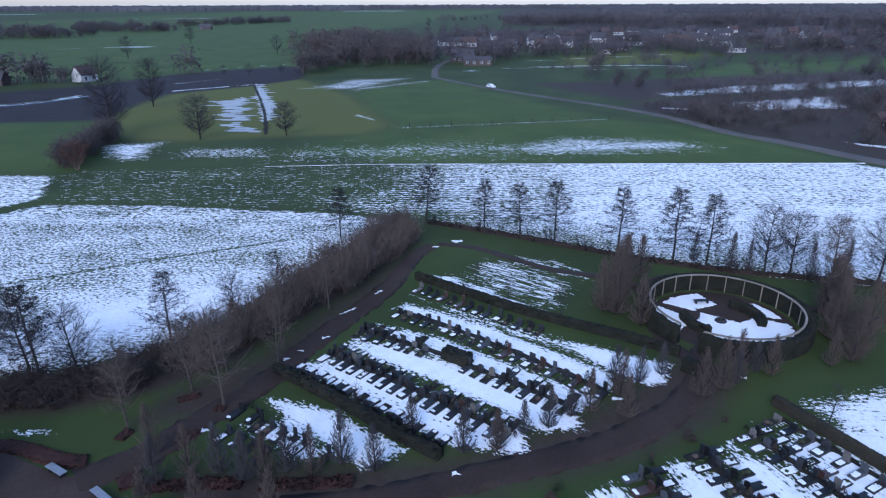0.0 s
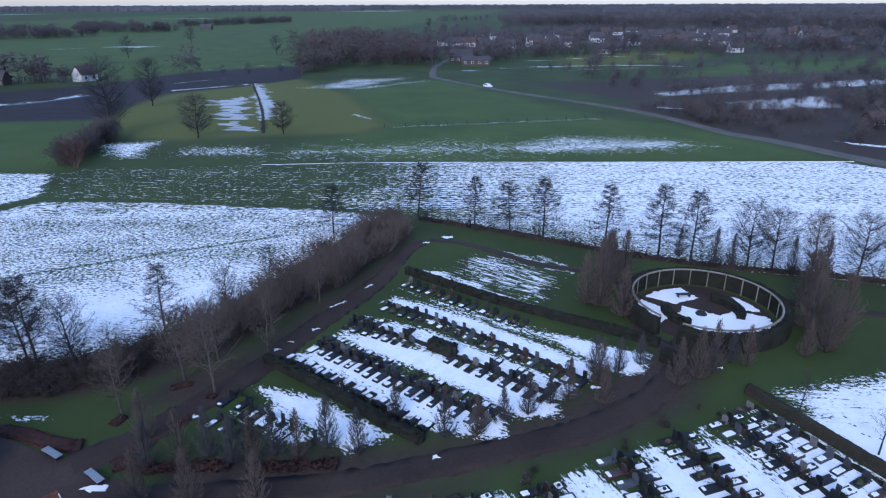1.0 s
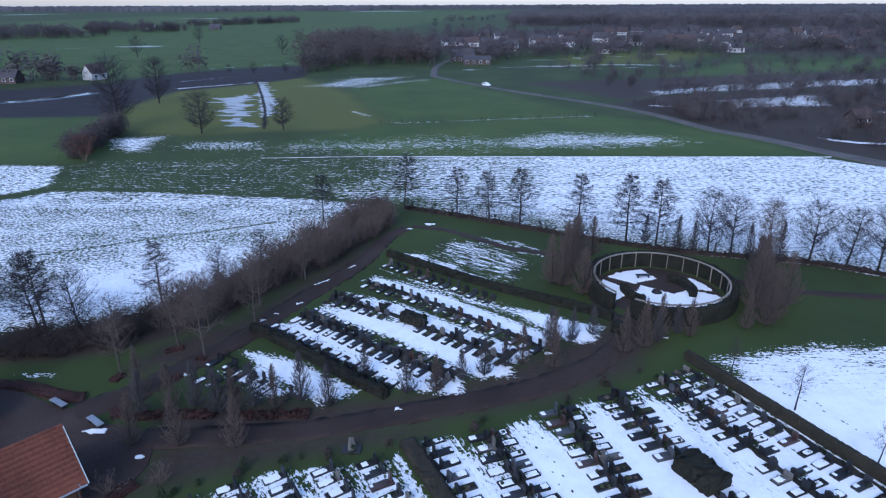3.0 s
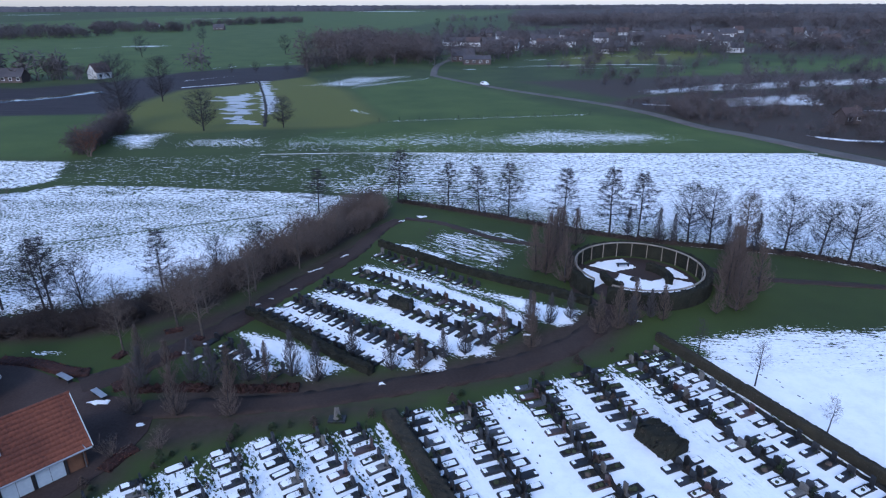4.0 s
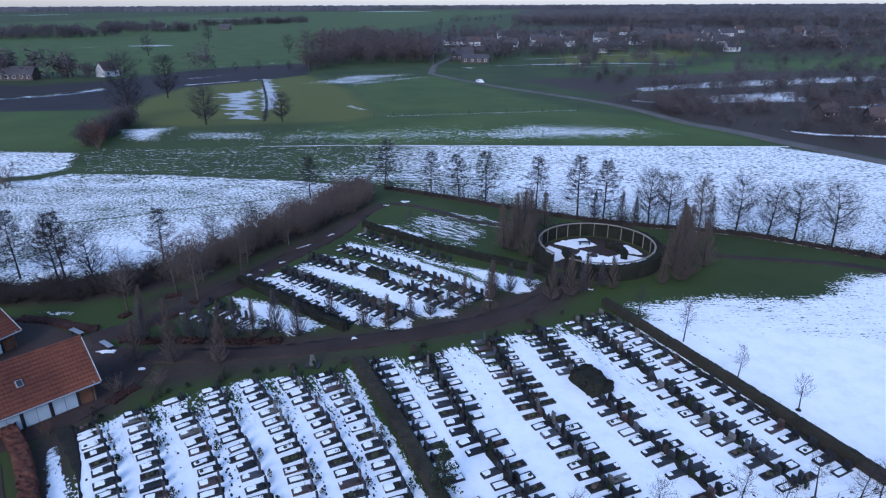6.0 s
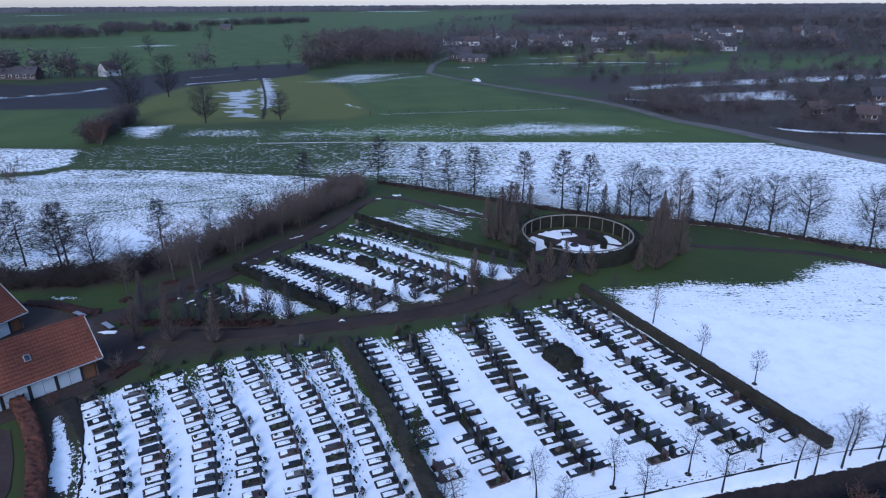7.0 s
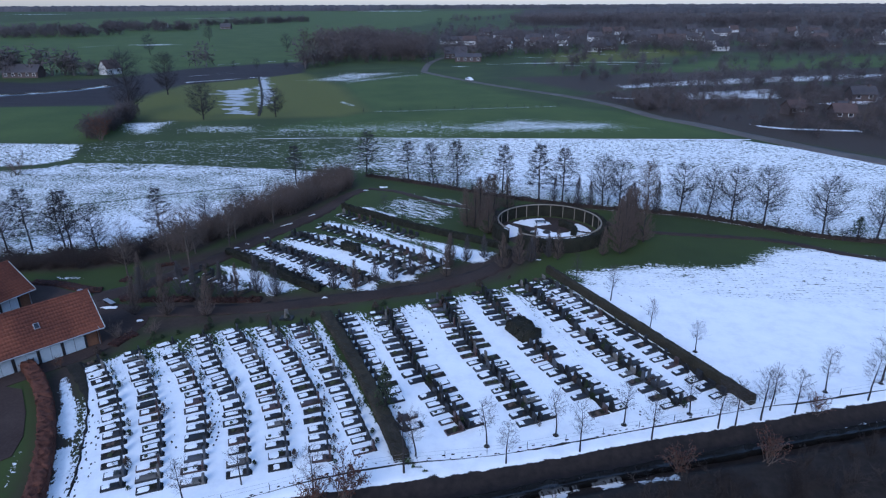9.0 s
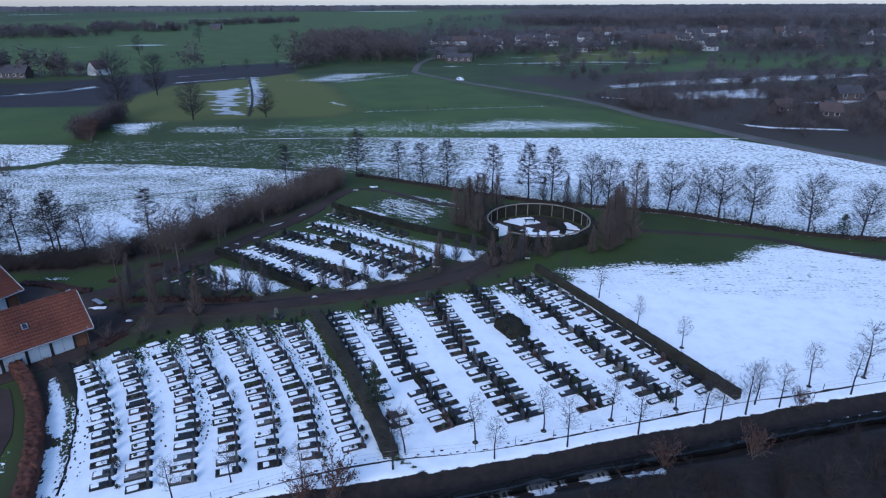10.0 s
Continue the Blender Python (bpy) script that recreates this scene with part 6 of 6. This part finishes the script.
def inside_poly(x, y, poly):
    return inside(np.array([x]), np.array([y]), poly)[0]


plant("field_bush_bare", SHRUB, 2, -74.8, 87.2, 0.4, 1.5, "bare_bush", "bare grey bush at the snowfield ditch", "bush", flat=1.3)
places = []
while len(places) < 270:
    x, y = R.uniform(-72, -5), R.uniform(38, 92)
    d = inside_poly(x, y, BELT)
    if d > 0.5:
        s = R.uniform(0.9, 1.45)
        tall = 0.40 if x < -34 else 0.40 + 0.035 * (x + 34) if x < -22 else 0.82
        places.append((x, y, 0, R.uniform(0, 6.3), s * 1.1, s * tall * R.uniform(0.8, 1.15)))
belt = tagged(new("scrub_belt"), "dense bare brown scrub along the field edge", "scrub", kind="stuff")
for n, me in scatter("scrub_belt", "shrub", SHRUB, 5, [p for p in places if p[0] > -27]):
    piece(n, me, belt)
thicket = tagged(new("dark_thicket"), "low dark brown thicket along the snowfield", "scrub", kind="stuff")
for n, me in scatter("dark_thicket", "thicket", lambda seed: shrub_parts(seed, 3.0, 13, "bank_twig"), 4, [p for p in places if p[0] <= -27]):
    piece(n, me, thicket)
places = []
for a, b in zip(NORTH_HEDGE, NORTH_HEDGE[1:]):
    k = int(math.hypot(b[0] - a[0], b[1] - a[1]) / 1.5)
    for i in range(k):
        t = (i + R.random()) / k
        s = R.uniform(0.3, 0.75)
        places.append((a[0] + (b[0] - a[0]) * t + R.gauss(0, 0.3), a[1] + (b[1] - a[1]) * t + R.gauss(0, 0.4), 0, R.uniform(0, 6.3), s, s * R.uniform(0.8, 1.4)))
thin = tagged(new("ditch_scrub"), "thin bare scrub under the tree row", "scrub", kind="stuff")
for n, me in scatter("ditch_scrub", "thin", lambda seed: shrub_parts(seed, 3.0, 7, "twig"), 4, places):
    piece(n, me, thin)
places = []
for _ in range(150):
    x = R.uniform(14, 66)
    places.append((x, -2.0 + 0.33 * (x - 5) - R.uniform(0.5, 7.5), -0.3 if R.random() < 0.2 else 0, R.uniform(0, 6.3), R.uniform(0.5, 1.1), R.uniform(0.4, 0.8)))
rough = tagged(new("bank_scrub"), "low brown scrub on the far ditch bank", "scrub", kind="stuff")
for n, me in scatter("bank_scrub", "bank", lambda seed: shrub_parts(seed, 3.0, 10, "bank_twig"), 3, places):
    piece(n, me, rough)

# Wire fence along the ditch.
fence = thing("wire_fence", "low wire fence with thin stakes beside the ditch", "fence")
wl_pts = smooth_line(WIRE, 3.2)
for x, y in wl_pts:
    bm = bmesh.new()
    box(bm, x - 0.02, x + 0.02, y - 0.02, y + 0.02, -0.05, 0.6, soft=0.005)
    part("stake", bm, "bark", fence)
for z in (0.35, 0.68):
    g = Geo()
    tube(g, [(x, y, z) for x, y in wl_pts], [0.008] * len(wl_pts), 3)
    piece("wire", g.mesh("wire", "galvanised"), fence)


# Footprints trodden through the snow to the grass.
def footprints(name, trails, label, seed):
    r = random.Random(seed)
    g = Geo()
    for line, wander, step in trails:
        p = smooth_line(line, step)
        n, d = normals(p)
        for k in range(len(p)):
            if r.random() < 0.12:
                continue
            z = r.uniform(0.5, 1.2)
            c = p[k] + n[k] * ((0.12 if k % 2 else -0.12) + r.gauss(0, wander)) + d[k] * r.gauss(0, 0.12)
            t = np.linspace(0, 2 * math.pi, 9)[:-1]
            rim = [np.array((*(c + d[k] * z * 0.14 * math.cos(q) * r.uniform(0.7, 1.3) + n[k] * z * 0.075 * math.sin(q) * r.uniform(0.7, 1.3)), 0.012)) for q in t]
            g.add([np.array((*c, 0.004)), *rim], [(0, i + 1, (i + 1) % 8 + 1) for i in range(8)])
    ob = tagged(new(name, g.mesh(name, "soil")), label, "footprints", kind="stuff")
    return ob


def between(a, b, t=0.5):
    return [(p[0] * (1 - t) + q[0] * t, p[1] * (1 - t) + q[1] * t) for p, q in zip(a, b)]


W = WEST_ROWS
footprints("footprints", [(between(W[1], W[2], 0.2)[:4], 0.15, 0.8), (between(W[2], W[3], 0.14)[:4], 0.14, 0.33), (between(W[2], W[3], 0.24)[:4], 0.16, 0.45), (between(W[4], W[5], 0.15)[:4], 0.12, 0.4), (between(W[5], W[6], 0.18)[:4], 0.12, 0.35),
                          (WIRE[:8], 0.12, 0.5), ([(22.0, 39.4), (25.4, 32.6)], 0.2, 0.6), (between(DOUBLE_ROWS[0], DOUBLE_ROWS[1], 0.45)[:2], 0.3, 0.7), ([(-16.0, 13.7), (-15.2, 12.3), (-13.3, 8.8), (-11.8, 5.5), (-10.8, 2.9)], 0.26, 0.13), ([(-13.6, 11.3), (-12.0, 8.2), (-10.6, 5.0)], 0.1, 0.35), ([(-13.6, 48.3), (-4.0, 42.2), (2.6, 37.6)], 0.2, 0.5),
                          ([(30.0, 42.4), (33.0, 38.2), (36.4, 33.0)], 0.3, 0.6), ([(28.6, 19.0), (31.0, 14.0)], 0.2, 0.5)], "dark footprints trodden through the snow", 6)


# ---------------------------------------------------------------- fields and far land
def far_tree_parts(seed, h=12.0, mat="far_twig", slivers=110, thick=0.012):
    """A bare tree for the distance: trunk, a few limbs and a haze of twig slivers."""
    rng = np.random.default_rng(seed)
    wood, haze = Geo(), Geo()
    tube(wood, [(0, 0, -0.2), (0.1, 0, h * 0.35), (0.0, 0.1, h * 0.7)], (0.2, 0.13, 0.05), 4)
    for i in range(6):
        az, el = i * 2.4 + rng.uniform(-0.4, 0.4), rng.uniform(0.5, 1.2)
        d = np.array((math.cos(az) * math.cos(el), math.sin(az) * math.cos(el), math.sin(el)))
        p = np.array((0, 0, h * rng.uniform(0.25, 0.6)))
        tube(wood, [p, p + d * h * 0.3], (0.12, 0.03), 3)
    for _ in range(slivers):
        a, z = rng.uniform(0, 6.3), rng.uniform(-1, 1)
        q = np.array((math.cos(a) * math.sqrt(1 - z * z), math.sin(a) * math.sqrt(1 - z * z), z)) * rng.uniform(0.25, 1.0)
        c = np.array((0, 0, h * 0.47)) + q * np.array((h * 0.38, h * 0.38, h * 0.47))
        d = unit(q + rng.normal(size=3) * 0.9) * h * rng.uniform(0.08, 0.17)
        spike(haze, c - d * 0.5, c + d, h * thick)
    return (("wood", wood, mat), ("twigs", haze, mat))


for x, y, h, w in ((-64.0, 152.0, 11.5, 1.0), (-43.9, 157.0, 9.0, 0.95), (-89.0, 158.5, 20.0, 0.8), (-100, 205, 16, 0.8)):
    plant("meadow_tree", lambda seed: round_parts(seed, 9.0, 0.14, 0.38, "bark", "twig", 84, 14, 0.012), 3, x, y, R.uniform(0, 6), h / 9, "meadow_tree", "large bare tree standing in the meadow", "tree", "trees in the meadow", w * 1.2)
for x, y, h in ((-49.6, 160, 3.4), (-74, 178, 2.5), (-98, 300, 6), (-110, 300, 5), (-84, 305, 5), (-120, 430, 13), (-205, 400, 14), (-230, 560, 14), (-40, 900, 14), (-160, 330, 6)):
    plant("field_far", lambda seed: round_parts(seed, 9.0, 0.22, 0.36, "bark", "twig", 34, 9, 0.03), 3, x, y, R.uniform(0, 6), h / 9, "field_tree", "lone bare tree between far fields", "tree", "lone trees in the fields", 1.1)
FENCE_POSTS = thing("field_fence", "row of thin fence posts between meadows", "fence")
for k in range(12):
    bm = bmesh.new()
    t = k / 11
    x, y = -19 + t * 62, 166.5 + t * 14
    box(bm, x - 0.06, x + 0.06, y - 0.06, y + 0.06, -0.05, 1.2, soft=0.01)
    part("post", bm, "bark", FENCE_POSTS)


def woods(name, label, polys, count, size, seed, mat="far_twig", slivers=110, thick=0.012):
    r = random.Random(seed)
    pts = []
    for poly, share in polys:
        xs, ys = [p[0] for p in poly], [p[1] for p in poly]
        want, tries = int(count * share), 0
        while want > 0 and tries < 60000:
            tries += 1
            x, y = r.uniform(min(xs), max(xs)), r.uniform(min(ys), max(ys))
            if inside_poly(x, y, poly) > 0:
                s = (size[0] + (size[1] - size[0]) * r.random() ** 1.4) / 12
                pts.append((x, y, 0, r.uniform(0, 6.3), s * r.uniform(0.9, 1.4), s))
                want -= 1
    ob = tagged(new(name), label, "woods", kind="stuff")
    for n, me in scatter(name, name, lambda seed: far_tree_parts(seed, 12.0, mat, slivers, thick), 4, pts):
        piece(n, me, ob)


# These woods carry twig colours already lightened to stand for haze.
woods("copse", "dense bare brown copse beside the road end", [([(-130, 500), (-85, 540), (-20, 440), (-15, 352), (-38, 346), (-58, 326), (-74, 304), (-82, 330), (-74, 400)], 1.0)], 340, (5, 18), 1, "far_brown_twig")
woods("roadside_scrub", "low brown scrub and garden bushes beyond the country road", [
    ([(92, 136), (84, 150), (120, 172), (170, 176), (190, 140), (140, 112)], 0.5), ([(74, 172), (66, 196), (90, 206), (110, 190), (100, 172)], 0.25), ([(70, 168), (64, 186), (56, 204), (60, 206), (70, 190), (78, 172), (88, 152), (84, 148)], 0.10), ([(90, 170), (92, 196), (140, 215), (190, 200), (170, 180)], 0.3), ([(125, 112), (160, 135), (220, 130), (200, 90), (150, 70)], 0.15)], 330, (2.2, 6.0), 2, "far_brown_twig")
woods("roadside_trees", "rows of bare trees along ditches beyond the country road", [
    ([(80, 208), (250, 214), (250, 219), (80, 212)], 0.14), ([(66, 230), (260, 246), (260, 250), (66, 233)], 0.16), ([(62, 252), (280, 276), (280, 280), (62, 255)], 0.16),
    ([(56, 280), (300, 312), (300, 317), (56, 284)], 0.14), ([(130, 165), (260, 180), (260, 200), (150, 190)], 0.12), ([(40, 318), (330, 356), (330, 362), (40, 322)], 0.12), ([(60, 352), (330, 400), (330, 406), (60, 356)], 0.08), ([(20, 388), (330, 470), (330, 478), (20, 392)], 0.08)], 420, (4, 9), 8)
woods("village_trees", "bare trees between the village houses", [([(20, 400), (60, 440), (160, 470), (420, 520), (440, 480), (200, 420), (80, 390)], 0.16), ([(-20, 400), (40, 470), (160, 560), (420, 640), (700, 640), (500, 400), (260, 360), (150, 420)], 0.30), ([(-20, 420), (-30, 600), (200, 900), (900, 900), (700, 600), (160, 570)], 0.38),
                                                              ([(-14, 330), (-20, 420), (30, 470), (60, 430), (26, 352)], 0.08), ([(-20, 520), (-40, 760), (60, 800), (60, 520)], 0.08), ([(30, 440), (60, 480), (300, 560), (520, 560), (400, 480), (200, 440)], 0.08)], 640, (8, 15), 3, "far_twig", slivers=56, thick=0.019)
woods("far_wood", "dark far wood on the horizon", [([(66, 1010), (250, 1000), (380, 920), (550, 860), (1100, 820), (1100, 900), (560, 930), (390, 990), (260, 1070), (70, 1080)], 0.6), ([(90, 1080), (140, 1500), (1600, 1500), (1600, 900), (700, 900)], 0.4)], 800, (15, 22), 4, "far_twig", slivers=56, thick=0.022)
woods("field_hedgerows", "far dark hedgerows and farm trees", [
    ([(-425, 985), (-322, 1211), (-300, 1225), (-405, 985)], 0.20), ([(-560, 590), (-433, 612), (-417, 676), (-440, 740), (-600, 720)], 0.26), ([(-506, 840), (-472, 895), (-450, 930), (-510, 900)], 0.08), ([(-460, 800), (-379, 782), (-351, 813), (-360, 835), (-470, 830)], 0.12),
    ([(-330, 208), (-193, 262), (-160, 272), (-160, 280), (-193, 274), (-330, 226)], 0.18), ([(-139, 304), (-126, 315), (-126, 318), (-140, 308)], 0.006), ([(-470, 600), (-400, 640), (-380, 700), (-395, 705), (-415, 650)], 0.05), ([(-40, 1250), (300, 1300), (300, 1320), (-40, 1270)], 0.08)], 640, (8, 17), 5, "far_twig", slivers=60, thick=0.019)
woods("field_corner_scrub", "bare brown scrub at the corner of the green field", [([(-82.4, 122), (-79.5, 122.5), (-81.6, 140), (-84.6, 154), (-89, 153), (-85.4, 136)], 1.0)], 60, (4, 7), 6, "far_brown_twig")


def horizon_wood(name, x0, x1, y, h, seed, label):
    """A wood miles away: an uneven bank of crowns."""
    rng = np.random.default_rng(seed)
    g = Geo()
    n = int((x1 - x0) / 13)
    xs = np.linspace(x0, x1, n)
    for k in range(n):
        w, d = rng.uniform(18, 34), rng.uniform(15, 30)
        top = h * rng.uniform(0.86, 1.06)
        ring = [(xs[k] + w * math.cos(a) * rng.uniform(0.8, 1.1), y + d * math.sin(a) * rng.uniform(0.8, 1.1)) for a in np.linspace(0, 2 * math.pi, 8)[:-1]]
        v = [(px, py, -1) for px, py in ring] + [(px + (xs[k] - px) * 0.1, py + (y - py) * 0.1, top * rng.uniform(0.6, 0.85)) for px, py in ring] + [(xs[k], y, top)]
        f = [(i, (i + 1) % 7, (i + 1) % 7 + 7) for i in range(7)] + [(i, (i + 1) % 7 + 7, i + 7) for i in range(7)] + [(i + 7, (i + 1) % 7 + 7, 14) for i in range(7)]
        g.add(v, f)
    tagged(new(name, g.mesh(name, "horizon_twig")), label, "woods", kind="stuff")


# Horizon woods, their blue haze held in the material colour.
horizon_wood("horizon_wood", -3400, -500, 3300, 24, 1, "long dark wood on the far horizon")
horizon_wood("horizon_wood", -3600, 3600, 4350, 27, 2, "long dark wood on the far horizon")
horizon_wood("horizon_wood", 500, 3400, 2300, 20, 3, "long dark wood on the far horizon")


# ---------------------------------------------------------------- village
def house(x, y, turn, ln, wd, wall_h, roof_h, wall="house_wall", roof="house_roof", snow=False):
    ob = thing("village_house", ("white-walled" if wall == "house_white" else "brick") + " house with " + ("snow on its pitched roof" if snow else "dark pitched roof"), "house", "houses of the village",
               Matrix.Translation((x, y, 0)) @ Matrix.Rotation(turn, 4, "Z"))
    a, b = ln / 2, wd / 2
    bm = bmesh.new()
    box(bm, -a, a, -b, b, -0.1, wall_h)
    for s in (-1, 1):
        v = [bm.verts.new((s * a, -b, wall_h)), bm.verts.new((s * a, b, wall_h)), bm.verts.new((s * a, 0, wall_h + roof_h))]
        bm.faces.new(v)
    part("wall", bm, wall, ob)
    bm = bmesh.new()
    for s in (-1, 1):
        p = [(-a - 0.3, s * (b + 0.4), wall_h - 0.25), (a + 0.3, s * (b + 0.4), wall_h - 0.25), (a + 0.3, 0, wall_h + roof_h + 0.1), (-a - 0.3, 0, wall_h + roof_h + 0.1)]
        lo = [bm.verts.new(q) for q in p]
        hi = [bm.verts.new((q[0], q[1], q[2] + 0.22)) for q in p]
        bm.faces.new(lo), bm.faces.new(hi)
        for i in range(4):
            bm.faces.new((lo[i], lo[(i + 1) % 4], hi[(i + 1) % 4], hi[i]))
    bmesh.ops.recalc_face_normals(bm, faces=bm.faces)
    top = part("roof", bm, "snow" if snow else roof, ob)
    bm = bmesh.new()
    box(bm, a * 0.4, a * 0.4 + 0.7, -0.35, 0.35, wall_h + roof_h * 0.6, wall_h + roof_h + 0.9)
    part("chimney", bm, "house_wall", top)
    for k in range(max(2, int(ln / 3.2))):
        px = -a + (k + 0.5) * ln / max(2, int(ln / 3.2))
        bm = bmesh.new()
        box(bm, px - 0.7, px + 0.7, -b - 0.06, -b + 0.05, 0.9, min(2.3, wall_h - 0.2))
        win = part("window", bm, "white_paint", ob)
        bm = bmesh.new()
        box(bm, px - 0.58, px + 0.58, -b - 0.075, -b - 0.062, 1.02, min(2.18, wall_h - 0.32))
        part("pane", bm, "glass", win)
    return ob


def cottage(x, y, turn, ln, wd, wh, rh, white, red, snowy):
    house(x, y, turn, ln, wd, wh, rh, "house_white" if white else "house_wall", "house_roof_red" if red else "house_roof", bool(snowy))


cottage(2, 372, 0.1, 13, 8, 3.2, 3.6, 0, 0, 0)
cottage(10, 352, 0.1, 15, 7, 2.8, 1.5, 0, 0, 0)
cottage(-6, 520, 0.2, 20, 8, 3, 3, 1, 0, 0)
cottage(58, 505, 0.1, 10, 7, 5, 3, 1, 0, 0)
cottage(66, 470, 0.3, 11, 7, 3, 3, 0, 0, 0)
cottage(82, 500, 0.1, 9, 7, 4.5, 3, 1, 0, 0)
cottage(150, 545, 0.1, 24, 9, 4, 5, 0, 0, 0)
cottage(118, 560, 0.0, 12, 8, 4, 4, 1, 0, 0)
cottage(172, 530, -0.1, 14, 8, 3.4, 4, 0, 1, 0)
cottage(205, 520, 0.2, 13, 8, 3.2, 4, 1, 0, 0)
cottage(250, 560, 0.0, 15, 8, 3.4, 4, 0, 0, 0)
cottage(300, 540, 0.1, 14, 8, 3, 4.5, 0, 1, 0)
cottage(330, 600, 0.2, 14, 8, 3.4, 4.2, 1, 0, 0)
cottage(36, 610, 0.1, 12, 8, 3.2, 4, 1, 0, 0)
cottage(100, 640, 0.0, 14, 8, 3.2, 4, 1, 0, 0)
cottage(190, 640, 0.1, 16, 9, 3.2, 4, 0, 0, 0)
cottage(260, 660, 0.2, 14, 9, 3.2, 4, 1, 0, 0)
cottage(420, 640, 0.1, 18, 9, 3.2, 4, 1, 0, 0)
cottage(480, 600, 0.0, 16, 9, 3.2, 4, 0, 1, 0)
cottage(30, 430, 0.4, 10, 7, 3, 3, 0, 1, 0)
cottage(-163, 277, 1.2, 8, 6, 3, 3.5, 1, 1, 0)
cottage(-196, 262, 0.1, 16, 7, 2.6, 3, 0, 0, 0)
cottage(-440, 900, 0.1, 18, 9, 3.2, 4, 1, 1, 0)
cottage(-330, 860, 0.1, 14, 9, 3.2, 4, 0, 0, 0)
cottage(150, 178, 0.1, 10, 6, 2.6, 2.6, 0, 1, 0)
cottage(112, 168, 0.3, 6, 4, 2.2, 1.8, 0, 1, 0)
cottage(122, 160, -0.1, 6, 4.5, 2.2, 2.0, 0, 1, 0)
cottage(127, 170, 0.5, 5, 3.5, 2.0, 1.5, 0, 0, 0)
cottage(148, 198, 0.0, 8, 5, 2.4, 2.2, 0, 0, 0)
cottage(186, 204, 0.3, 12, 8, 3, 4, 0, 0, 0)

VILLAGE = random.Random(21)
for _ in range(44):
    y = VILLAGE.uniform(430, 760)
    cottage(VILLAGE.uniform(0.02, 0.95) * y * 0.72, y, VILLAGE.uniform(-0.4, 0.4), VILLAGE.uniform(8, 13), VILLAGE.uniform(6, 8), VILLAGE.uniform(2.6, 3.6), VILLAGE.uniform(3, 4.5), VILLAGE.random() < 0.4, VILLAGE.random() < 0.3, False)


def small_car(x, y, turn):
    ob = thing("car", "small white car on the country road", "car", m=Matrix.Translation((x, y, 0.08)) @ Matrix.Rotation(turn, 4, "Z"))
    bm = bmesh.new()
    side = [(-2.0, 0.35), (2.05, 0.35), (2.1, 0.7), (1.95, 0.9), (1.1, 0.98), (0.45, 1.45), (-1.3, 1.48), (-1.95, 1.0), (-2.05, 0.7)]
    outline(bm, side, -0.85, 0.85, 0.06)
    part("body", bm, "white_paint", ob)
    for s in (-1, 1):
        bm = bmesh.new()
        outline(bm, [(-1.5, 1.0), (0.9, 1.0), (0.4, 1.38), (-1.2, 1.4)], s * 0.853 - 0.008, s * 0.853 + 0.008)
        part("side_window", bm, "glass", ob)
        for px in (-1.3, 1.3):
            bm = bmesh.new()
            bmesh.ops.create_cone(bm, segments=14, radius1=0.32, radius2=0.32, depth=0.2, cap_ends=True, matrix=Matrix.Translation((px, s * 0.78, 0.32)) @ Matrix.Rotation(math.pi / 2, 4, "X"))
            wheel = part("wheel", bm, "dark_frame", ob)
            bm = bmesh.new()
            bmesh.ops.create_cone(bm, segments=12, radius1=0.19, radius2=0.19, depth=0.03, cap_ends=True, matrix=Matrix.Translation((px, s * 0.89, 0.32)) @ Matrix.Rotation(math.pi / 2, 4, "X"))
            part("rim", bm, "galvanised", wheel)
    return ob


small_car(12.6, 252.5, -1.0)
